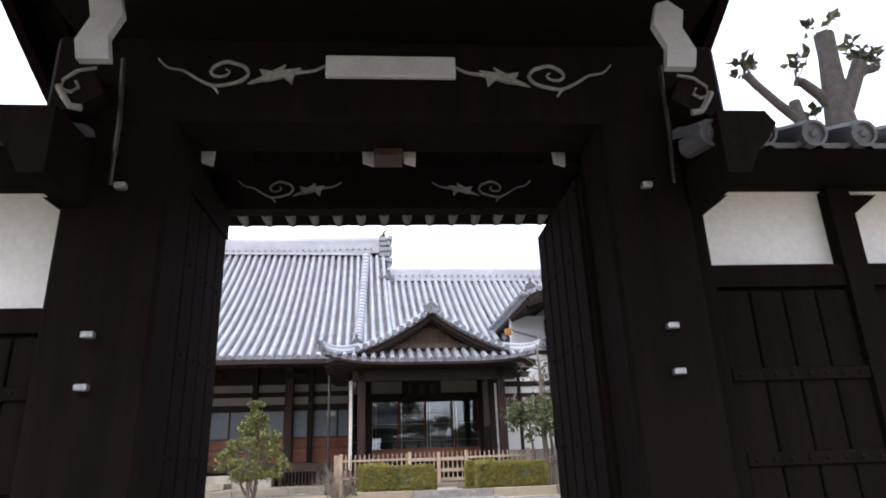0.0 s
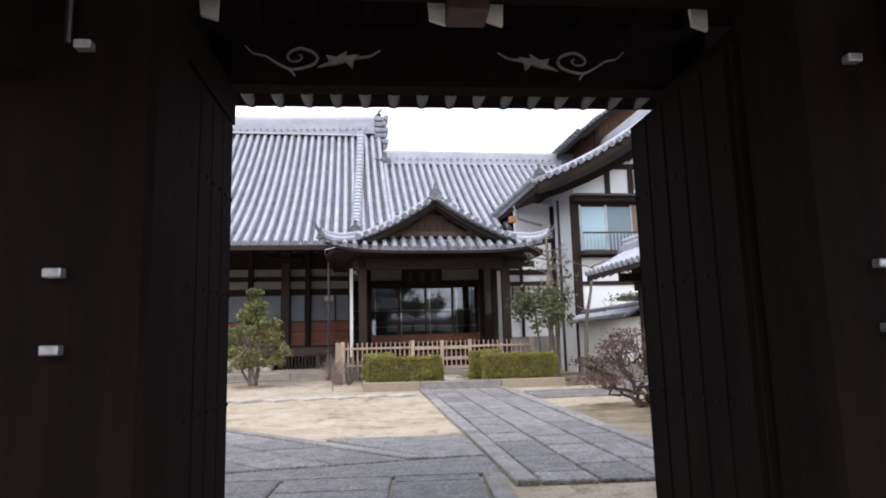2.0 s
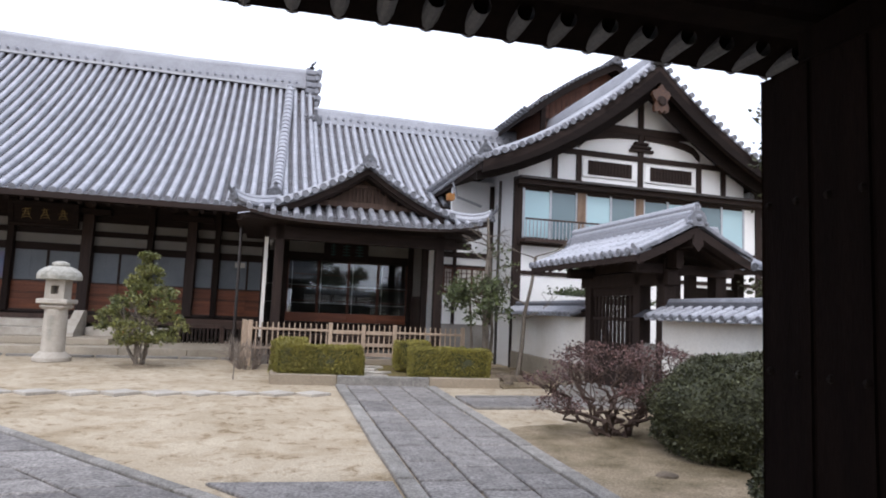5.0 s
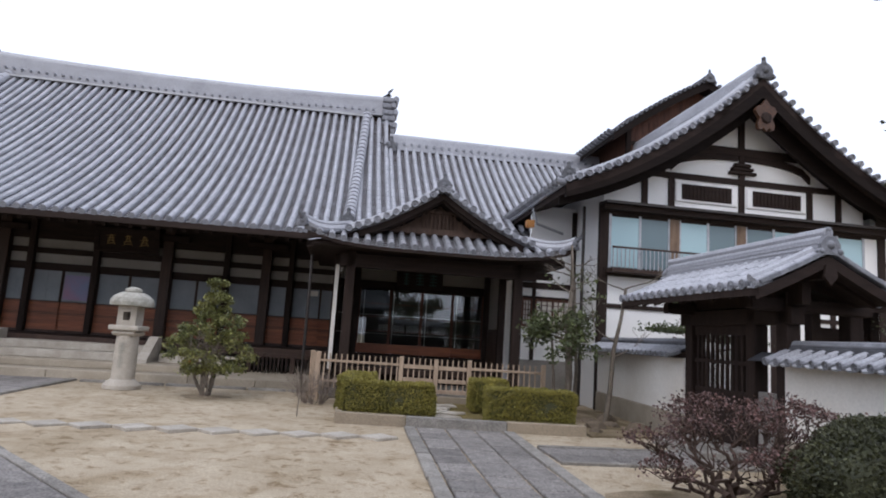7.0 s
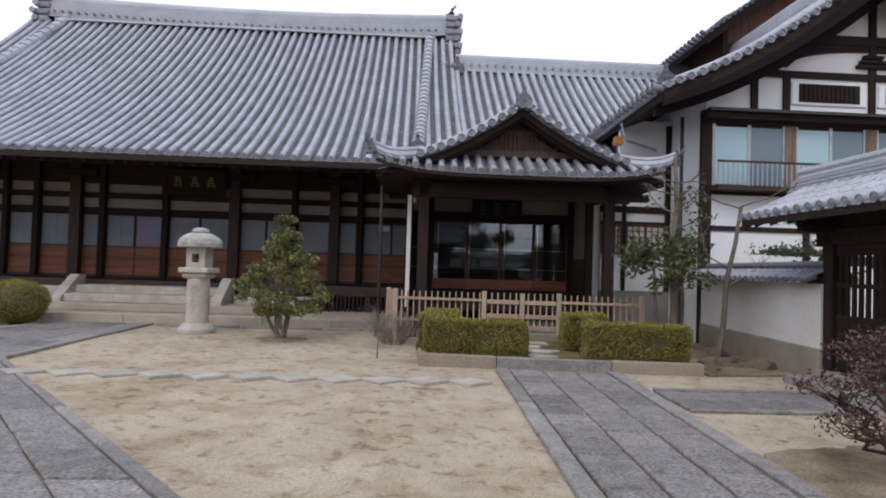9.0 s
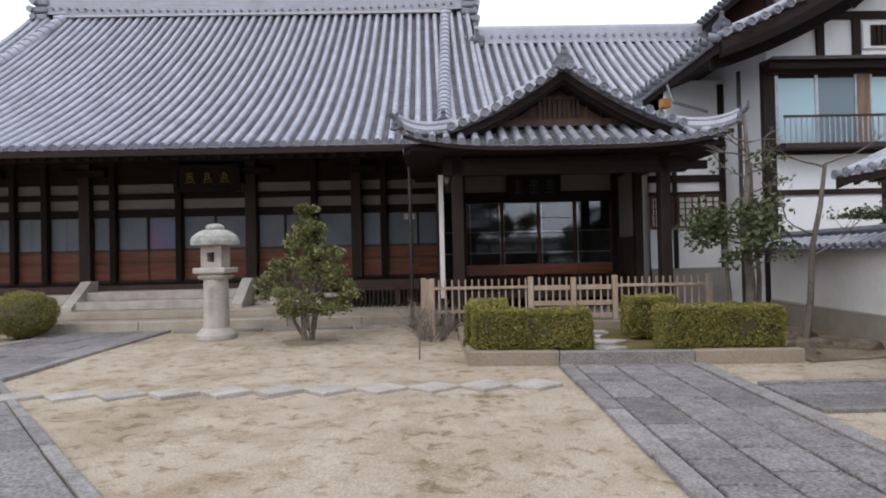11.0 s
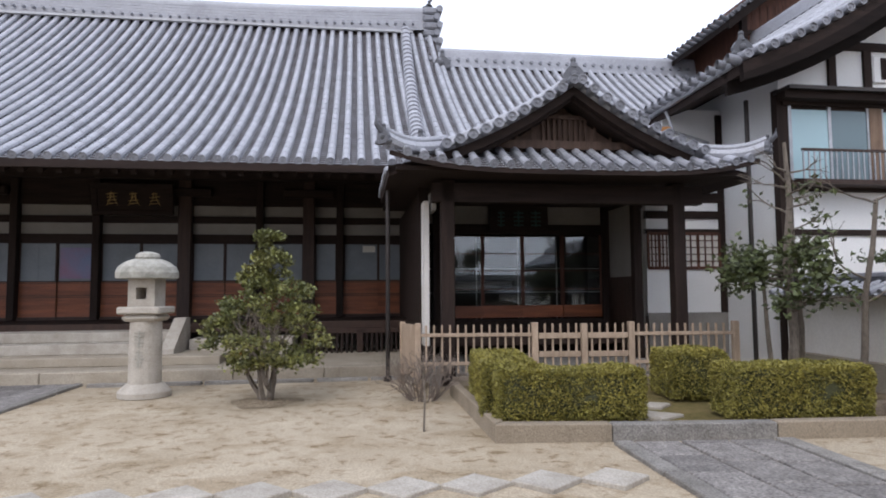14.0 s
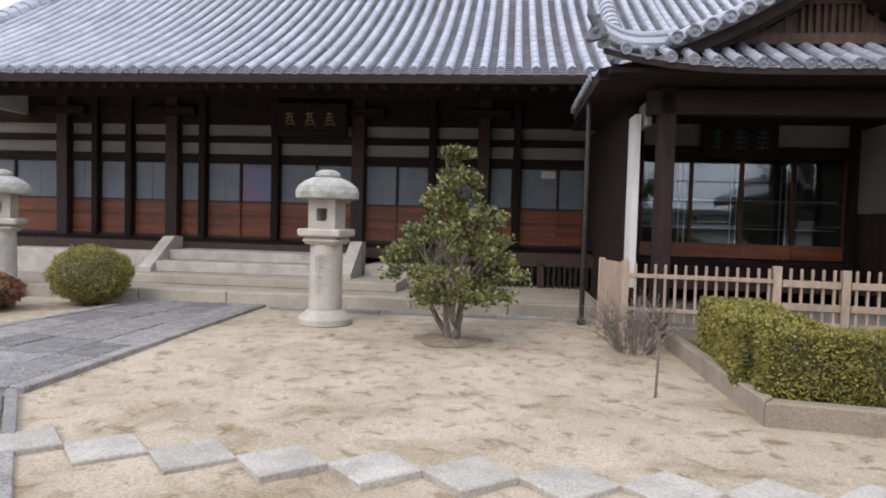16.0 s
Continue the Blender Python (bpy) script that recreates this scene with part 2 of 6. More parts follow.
def share(name, me, m, parent):
    ob = new(name, me)
    ob.parent = parent
    ob.matrix_basis = m
    return ob


def raw(name, verts, faces, material, parent, label="", kind="", smooth=False):
    me = bpy.data.meshes.new(name)
    me.from_pydata(verts, [], faces)
    me.materials.append(material)
    if smooth:
        me.shade_smooth()
    ob = new(name, me)
    ob.parent = parent
    tagged(ob, label=label, kind=kind)
    return ob


def thing(name, label, category, m=None, group="", kind=""):
    ob = new(name)
    ob.empty_display_size = 0.1
    if m is not None:
        ob.matrix_basis = m
    return tagged(ob, label, category, group, kind)


def box(bm, x0, x1, y0, y1, z0, z1, bev=0.0):
    r = bmesh.ops.create_cube(bm, size=1)["verts"]
    for v in r:
        v.co = Vector(((x0 + x1) / 2 + v.co.x * (x1 - x0), (y0 + y1) / 2 + v.co.y * (y1 - y0), (z0 + z1) / 2 + v.co.z * (z1 - z0)))
    if bev:
        es = list({e for v in r for e in v.link_edges})
        bmesh.ops.bevel(bm, geom=es, offset=bev, segments=1, affect='EDGES')
    return bm


def B(x0, x1, y0, y1, z0, z1, bev=0.0):
    return box(bmesh.new(), x0, x1, y0, y1, z0, z1, bev)


def prism(pts, z0, z1, bev=0.0):
    """An upright prism on a plan polygon."""
    bm = bmesh.new()
    vs = [bm.verts.new((x, y, z0)) for x, y in pts]
    f = bm.faces.new(vs)
    up = bmesh.ops.extrude_face_region(bm, geom=[f])["geom"]
    top = [v for v in up if isinstance(v, bmesh.types.BMVert)]
    for v in top:
        v.co.z = z1
    if bev:
        es = [e for e in bm.edges if all(v in top for v in e.verts)]
        bmesh.ops.bevel(bm, geom=es, offset=bev, segments=1, affect='EDGES')
    bmesh.ops.recalc_face_normals(bm, faces=bm.faces)
    return bm


def sideprism(pts, y0, y1):
    """A prism on a polygon in x and z, running from y0 to y1."""
    bm = bmesh.new()
    a = [bm.verts.new((x, y0, z)) for x, z in pts]
    b = [bm.verts.new((x, y1, z)) for x, z in pts]
    bm.faces.new(a), bm.faces.new(b)
    k = len(pts)
    for i in range(k):
        bm.faces.new((a[i], a[(i + 1) % k], b[(i + 1) % k], b[i]))
    bmesh.ops.recalc_face_normals(bm, faces=bm.faces)
    return bm


def tubes(lines, sides=6, caps=True):
    """Tapered tubes along polylines of (point, radius)."""
    V, F = [], []
    for line in lines:
        base, k = len(V), len(line)
        for i, (p, r) in enumerate(line):
            p = Vector(p)
            d = (Vector(line[min(i + 1, k - 1)][0]) - Vector(line[max(i - 1, 0)][0])).normalized()
            a = d.orthogonal().normalized() if abs(d.z) > 0.95 else d.cross(Vector((0, 0, 1))).normalized()
            b = d.cross(a)
            for j in range(sides):
                w = 2 * math.pi * j / sides
                V.append(tuple(p + (a * math.cos(w) + b * math.sin(w)) * r))
        for i in range(k - 1):
            for j in range(sides):
                q, s = base + i * sides, (j + 1) % sides
                F.append((q + j, q + s, q + sides + s, q + sides + j))
        if caps:
            F.append(tuple(base + j for j in range(sides))[::-1])
            F.append(tuple(base + (k - 1) * sides + j for j in range(sides)))
    return V, F


def lathe(rings, sides=16):
    """A turned body from (z, radius) pairs."""
    return tubes_round(rings, sides)


def tubes_round(rings, sides):
    V, F = [], []
    for z, r in rings:
        for j in range(sides):
            w = 2 * math.pi * (j + 0.5) / sides
            V.append((r * math.cos(w), r * math.sin(w), z))
    for i in range(len(rings) - 1):
        for j in range(sides):
            s = (j + 1) % sides
            F.append((i * sides + j, i * sides + s, (i + 1) * sides + s, (i + 1) * sides + j))
    F.append(tuple(range(sides))[::-1])
    F.append(tuple((len(rings) - 1) * sides + j for j in range(sides)))
    return V, F


def leaves(pts, size, rng, out=None, droop=0.3):
    """Small folded leaves at the points; out: their outward directions."""
    V, F = [], []
    for i, p in enumerate(pts):
        p = Vector(p)
        d = Vector((rng.gauss(0, 1), rng.gauss(0, 1), rng.gauss(0, 0.7))).normalized()
        if out is not None:
            d = (d + Vector(out[i]) * 0.8).normalized()
        s = d.cross(Vector((rng.gauss(0, 1), rng.gauss(0, 1), rng.gauss(0, 1)))).normalized()
        n = d.cross(s)
        L = size * rng.uniform(0.7, 1.3)
        w = L * 0.32
        b = len(V)
        V += [tuple(p), tuple(p + d * L * 0.5 + s * w + n * w * 0.3), tuple(p + d * L - n * L * droop * 0.3), tuple(p + d * L * 0.5 - s * w + n * w * 0.3)]
        F += [(b, b + 1, b + 2), (b, b + 2, b + 3)]
    return V, F


# ---- tiled roofs ----
def disc_mesh(r, name="eave_tile"):
    """A round end tile: a short half pipe behind a disc with a raised rim and boss. It looks along -y."""
    bm = bmesh.new()
    k = 12
    rings = [(0.20, r * 0.93), (0.0, r), (-0.025, r), (-0.025, r * 0.80), (-0.012, r * 0.74), (-0.012, r * 0.34), (-0.022, r * 0.2)]
    prev = None
    for y, q in rings:
        cur = [bm.verts.new((q * math.cos(2 * math.pi * j / k), y, q * math.sin(2 * math.pi * j / k))) for j in range(k)]
        if prev:
            for j in range(k):
                bm.faces.new((prev[j], prev[(j + 1) % k], cur[(j + 1) % k], cur[j]))
        prev = cur
    bm.faces.new(prev)
    bmesh.ops.recalc_face_normals(bm, faces=bm.faces)
    me = bpy.data.meshes.new(name)
    bm.to_mesh(me)
    bm.free()
    return me


def tile_field(parent, O, u, v, prof, length, pitch, lo, hi, material, discs=None, disc_mat=None, rad=0.055, step=0.28, pan=0.22, label=""):
    """Round cover tiles in columns with stepped pan tiles between them. O: the eave's start; u: along the eave; v: level, up the slope.
    prof(d): height at d metres from the eave; lo(a), hi(a): the stretch that is covered at a metres along the eave."""
    O, u, v = Vector(O), Vector(u).normalized(), Vector(v).normalized()
    up = Vector((0, 0, 1))
    V, F = [], []
    count = int(length / pitch)

    def at(a, d, h):
        e = 0.02
        t = (v + up * ((prof(d + e) - prof(d - e)) / (2 * e))).normalized()
        n = u.cross(t)
        if n.z < 0:
            n = -n
        return O + u * a + v * d + up * prof(d) + n * h

    for k in range(count + 1):
        a = k * pitch
        d = lo(a)
        end = hi(a)
        while d < end - 0.05:
            e = min(d + step, end)
            b = len(V)
            for dd, rr, hh in ((d, rad * 1.025, 0.034), (e, rad * 0.985, 0.028)):
                for j in range(6):
                    w = math.pi * j / 5
                    V.append(tuple(at(a + rr * math.cos(w), dd, hh + rr * 1.05 * math.sin(w))))
            for j in range(5):
                F.append((b + j, b + j + 1, b + 7 + j, b + 6 + j))
            F.append(tuple(b + j for j in range(6)))
            d = e
        if k < count:
            m = a + pitch / 2
            d, end = lo(m), hi(m)
            while d < end - 0.04:
                e = min(d + pan, end)
                b = len(V)
                for dd, hh in ((d, -0.012), (d, 0.012), (e, -0.006)):
                    for j, (c, q) in enumerate(((-0.5, 0.02), (-0.2, -0.02), (0.2, -0.02), (0.5, 0.02))):
                        V.append(tuple(at(m + c * pitch, dd, hh + q)))
                for r0 in (0, 4):
                    for j in range(3):
                        F.append((b + r0 + j, b + r0 + j + 1, b + r0 + 5 + j, b + r0 + 4 + j))
                d = e
    raw("roof_tiles", V, F, material, parent, label or "rows of round grey clay roof tiles", "stuff")
    if discs:
        ang = math.atan2(u.y, u.x)
        for k in range(count + 1):
            a = k * pitch
            p = at(a, lo(a), 0.03)
            share("eave_tile", discs, Matrix.Translation(p) @ Matrix.Rotation(ang, 4, 'Z') @ Matrix.Rotation(math.atan((prof(lo(a) + 0.3) - prof(lo(a))) / 0.3) * 0.5, 4, 'X'), parent)


def slab(parent, O, u, v, prof, a0, a1, lo, hi, thick, material, name="roof_deck", n=10, m=14, label=""):
    """The boarded deck under a tile field, closed on all sides."""
    O, u, v = Vector(O), Vector(u).normalized(), Vector(v).normalized()
    V, F = [], []
    for s in (0, 1):
        for i in range(m + 1):
            a = a0 + (a1 - a0) * i / m
            for j in range(n + 1):
                d = lo(a) + (hi(a) - lo(a)) * j / n
                p = O + u * a + v * d
                V.append((p.x, p.y, p.z + prof(d) - 0.02 - s * thick))
    W, N = n + 1, (n + 1) * (m + 1)
    for i in range(m):
        for j in range(n):
            q = i * W + j
            F.append((q, q + 1, q + W + 1, q + W))
            F.append((N + q, N + q + W, N + q + W + 1, N + q + 1))
    for i in range(m):
        for j in (0, n):
            q = i * W + j
            F.append((q, q + W, N + q + W, N + q))
    for j in range(n):
        for i in (0, m):
            q = i * W + j
            F.append((q, q + 1, N + q + 1, N + q))
    return raw(name, V, F, material, parent, label)


def ridge(parent, p0, p1, width, height, material, courses=4, sag=0.0, name="ridge"):
    """A ridge of stacked flat tiles with a round cap, sagging between its raised ends."""
    p0, p1 = Vector(p0), Vector(p1)
    L = (p1 - p0).length
    d = (p1 - p0).normalized()
    s = d.cross(Vector((0, 0, 1))).normalized()
    sect = []
    h = 0.0
    ch = height * 0.8 / courses
    for c in range(courses):
        w = width * (1 - 0.35 * c / courses) / 2
        sect += [(w, h), (w, h + ch * 0.55), (w - 0.025, h + ch * 0.6), (w - 0.025, h + ch)]
        h += ch
    r = width * 0.30
    sect += [(r * math.cos(q * math.pi / 6), h + r * math.sin(q * math.pi / 6) * height * 0.2 / r) for q in range(0, 4)]
    sect = sect + [(-x, z) for x, z in reversed(sect[:-1])]
    n = max(2, int(L / 0.6)) if sag else 2
    V, F = [], []
    k = len(sect)
    for i in range(n + 1):
        f = i / n
        lift = sag * (2 * f - 1) ** 2
        for x, z in sect:
            q = p0 + (p1 - p0) * f + s * x + Vector((0, 0, z + lift))
            V.append(tuple(q))
    for i in range(n):
        for j in range(k - 1):
            q = i * k + j
            F.append((q, q + 1, q + k + 1, q + k))
    F += [tuple(range(k)), tuple(n * k + j for j in range(k))]
    return raw(name, V, F, material, parent, "stacked grey ridge tiles")


def onigawara(parent, m, s, material, name="ridge_ornament"):
    """A ridge-end tile: a shouldered plate with scrolls at its foot, a boss, and a knobbed finial."""
    bm = bmesh.new()
    pts = [(-0.5, 0), (-0.56, 0.12), (-0.4, 0.25), (-0.42, 0.4), (-0.28, 0.62), (-0.14, 0.72), (0.14, 0.72), (0.28, 0.62), (0.42, 0.4), (0.4, 0.25), (0.56, 0.12), (0.5, 0)]
    a = [bm.verts.new((x * s, -0.12 * s, z * s)) for x, z in pts]
    b = [bm.verts.new((x * s * 0.9, 0.12 * s, z * s)) for x, z in pts]
    bm.faces.new(a), bm.faces.new(b)
    for i in range(len(pts)):
        bm.faces.new((a[i], a[(i + 1) % len(pts)], b[(i + 1) % len(pts)], b[i]))
    for x, z, r in ((0, 0.38, 0.17), (-0.38, 0.12, 0.12), (0.38, 0.12, 0.12), (0, 0.98, 0.11)):
        bmesh.ops.create_uvsphere(bm, u_segments=10, v_segments=6, radius=r * s, matrix=Matrix.Translation((x * s, -0.1 * s if z < 0.9 else 0, z * s)))
    bmesh.ops.create_cone(bm, cap_ends=True, segments=10, radius1=0.17 * s, radius2=0.08 * s, depth=0.24 * s, matrix=Matrix.Translation((0, 0, 0.8 * s)))
    bmesh.ops.recalc_face_normals(bm, faces=bm.faces)
    ob = part(name, bm, material, parent, "grey tile ridge-end ornament with a knob")
    ob.matrix_basis = m
    return ob


DISC = disc_mesh(0.075)
DISC.materials.append(TILE1)
DISCS = disc_mesh(0.062)
DISCS.materials.append(TILE1)
DISCW = disc_mesh(0.048)
DISCW.materials.append(TILE1)
DISCD = disc_mesh(0.062)
DISCD.materials.append(TILED)


# ---- ground ----
def ground():
    xs = [-900, -120, -40, -20] + [-14 + i * 0.5 for i in range(57)] + [24, 40, 120, 900]
    ys = [-900, -120, -30, -8, -3, -1.2, -1.1, 0.4, 1.5, 1.9, 2.4, 3] + [3.5 + i * 0.5 for i in range(28)] + [20, 30, 60, 150, 900]

    def h(x, y):
        if y < 2:
            return -0.82 if y <= -1.1 else (-0.82 + (y + 1.1) * 0.36 if y < 0.4 else -0.28 + (y - 0.4) * 0.155)
        return -0.03 + 0.016 * noise.noise((x * 0.6, y * 0.6, 0)) if 3.5 < y < 17 and -14 < x < 14 else -0.03
    V = [(x, y, h(x, y)) for y in ys for x in xs]
    n = len(xs)
    F = [(j * n + i, j * n + i + 1, (j + 1) * n + i + 1, (j + 1) * n + i) for j in range(len(ys) - 1) for i in range(n - 1)]
    tagged(raw("ground", V, F, SAND, None, smooth=True), "pale tan compacted sandy courtyard ground", "ground", kind="structure")


ground()

# ---- main hall ----
YAW = 6.0


def square(x, y):
    """The pose that turns a building by the precinct's common angle about a corner of it."""
    return Matrix.Translation((x, y, 0)) @ Matrix.Rotation(radians(YAW), 4, 'Z') @ Matrix.Translation((-x, -y, 0))


HM = square(-2.9, 17.5)
hall = thing("temple_hall", "large dark timber temple hall with grey tiled roof", "temple", HM)
HZ = 3.68


def hprof(d):
    return 0.50 * d + 0.0253 * d * d


def const(c):
    return lambda a: c


def hall_roof():
    O = (-20.4, 17.5, HZ)

    def hi(a):
        return 8.25 if a > 4.0 else max(0.05, a * 0.85)
    slab(hall, (-16.35, 17.5, HZ), (1, 0, 0), (0, 1, 0), hprof, 0, 14.8, const(0), const(8.5), 0.16, DARKX, n=12, m=20)
    slab(hall, O, (1, 0, 0), (0, 1, 0), hprof, 0, 3.99, const(0), hi, 0.16, DARKX, "hip_deck", n=5, m=6)
    tile_field(hall, O, (1, 0, 0), (0, 1, 0), hprof, 18.85, 0.275, const(0), hi, TILE, DISC, rad=0.071, step=0.31, pan=0.115)
    ztop = HZ + hprof(8.4)
    x0, x1 = -15.85, -1.75
    ridge(hall, (x0, 26.0, ztop - 0.12), (x1, 26.0, ztop - 0.12), 0.66, 0.86, TILE, 7, 0.16)
    V, F = [], []
    for k in range(50):
        x = x0 + 0.3 + k * 0.272
        q, G = tubes([[((x, 25.56, ztop + 0.06 + 0.16 * ((2 * k / 49 - 1) ** 2)), 0.042), ((x, 25.75, ztop + 0.06 + 0.16 * ((2 * k / 49 - 1) ** 2)), 0.042)]], 8)
        F += [tuple(i + len(V) for i in f) for f in G]
        V += q
    part("ridge_mortar", B(x0 + 0.4, x1 - 0.5, 25.52, 25.62, ztop - 0.13, ztop - 0.07), WHITE, hall, "pale mortar line under the ridge")
    raw("ridge_round_tiles", V, F, TILE1, hall, "row of round tile ends under the ridge", "stuff")
    # descending ridges
    for xb, xt, d0 in ((-2.79, -2.45, 0.45), (-15.9, -15.15, 0.45)):
        def on(d, h):
            return (xb + (xt - xb) * (d - d0) / 7.9, 17.5 + d, HZ + hprof(d) + h)
        V, F = tubes([[(on(d0 + 7.9 * i / 26, 0.12), 0.15) for i in range(27)]], 10)
        raw("descending_ridge", V, F, TILE, hall, "thick round-backed ridge running down the slope")
        V, F = [], []
        for k in range(29):
            d = d0 + 0.1 + k * 0.27
            q, G = tubes([[(on(d, 0.15), 0.168), (on(d + 0.13, 0.15), 0.158)]], 12)
            F += [tuple(i + len(V) for i in f) for f in G]
            V += q
        raw("ridge_cap_tiles", V, F, TILE, hall, "overlapping round cap tiles", "stuff")
        onigawara(hall, Matrix.Translation((xb, 17.5 + d0 - 0.06, HZ + hprof(d0))), 0.50, TILED)
    # the stacked ends of the main ridge
    for x in (x0, x1):
        sgn = 1 if x > -10 else -1
        for k in range(6):
            s0 = 0.40 - 0.03 * k
            xe = x + sgn * (0.38 if k % 2 else 0.28)
            part("stacked_end_tile", B(*sorted((x - 0.14 * sgn, xe)), 26 - s0 - 0.1, 26 + s0, ztop - 0.72 + k * 0.26, ztop - 0.50 + k * 0.26, 0.05), TILE1, hall)
            bm = bmesh.new()
            bmesh.ops.create_cone(bm, cap_ends=True, segments=10, radius1=0.10, radius2=0.10, depth=0.9, matrix=Matrix.Translation((xe, 25.95, ztop - 0.60 + k * 0.26)) @ Matrix.Rotation(radians(90), 4, 'X'))
            part("scroll_end_tile", bm, TILE1, hall)
        V, F = tubes([[((x, 26, ztop + 0.85), 0.16), ((x + 0.1 * sgn, 26, ztop + 1.0), 0.11), ((x + 0.08 * sgn, 26, ztop + 1.1), 0.06), ((x + 0.24 * sgn, 26, ztop + 1.28), 0.02)],
                       [((x + 0.1 * sgn, 26, ztop + 0.75), 0.1), ((x + 0.3 * sgn, 26, ztop + 0.86), 0.05), ((x + 0.36 * sgn, 26, ztop + 0.98), 0.015)]], 8)
        raw("ridge_finial", V, F, TILED, hall, "curled dark tile finial")
    # gable walls that close the ends, and the rear slope
    for x in (-1.7, -16.25):
        n = 8
        pts = [(17.9 + 8.1 * i / n, HZ + hprof(0.4 + 8.1 * i / n) - 0.25) for i in range(n + 1)]
        bm = bmesh.new()
        a = [bm.verts.new((x - 0.06, y, z)) for y, z in pts] + [bm.verts.new((x - 0.06, 26, HZ)), bm.verts.new((x - 0.06, 17.9, HZ - 0.05))]
        bm.faces.new(a)
        r = bmesh.ops.extrude_face_region(bm, geom=list(bm.faces))["geom"]
        for v in r:
            if isinstance(v, bmesh.types.BMVert):
                v.co.x += 0.12
        part("gable_wall", bm, PLASTER, hall)
    slab(hall, (-16.35, 34.5, HZ), (1, 0, 0), (0, -1, 0), hprof, 0, 14.8, const(0), const(8.5), 0.16, TILE, "rear_roof", n=8, m=4)
    # soffit, fascia, rafters
    part("eave_board", B(-20.4, -1.6, 17.46, 17.52, HZ - 0.17, HZ - 0.04), DARKX, hall)
    part("eave_purlin", B(-20.2, -1.8, 18.75, 18.95, HZ + 0.15, HZ + 0.38), DARKX, hall)
    bm = bmesh.new()
    me = bpy.data.meshes.new("rafter")
    box(bm, -0.045, 0.045, 0, 4.1, -0.11, 0)
    for v in bm.verts:
        v.co.z += hprof(v.co.y + 0.12)
    bm.to_mesh(me)
    bm.free()
    me.materials.append(DARK)
    for k in range(61):
        share("rafter", me, Matrix.Translation((-20.1 + k * 0.3, 17.62, HZ - 0.19)), hall)


hall_roof()

FY = 21.9
COLS = [(-20.0, 0.3), (-17.9, 0.2), (-15.21, 0.28), (-14.41, 0.15), (-13.55, 0.17), (-12.45, 0.30), (-11.72, 0.17), (-9.95, 0.17), (-7.98, 0.30), (-6.28, 0.17), (-5.12, 0.28), (-4.38, 0.17), (-2.45, 0.3)]


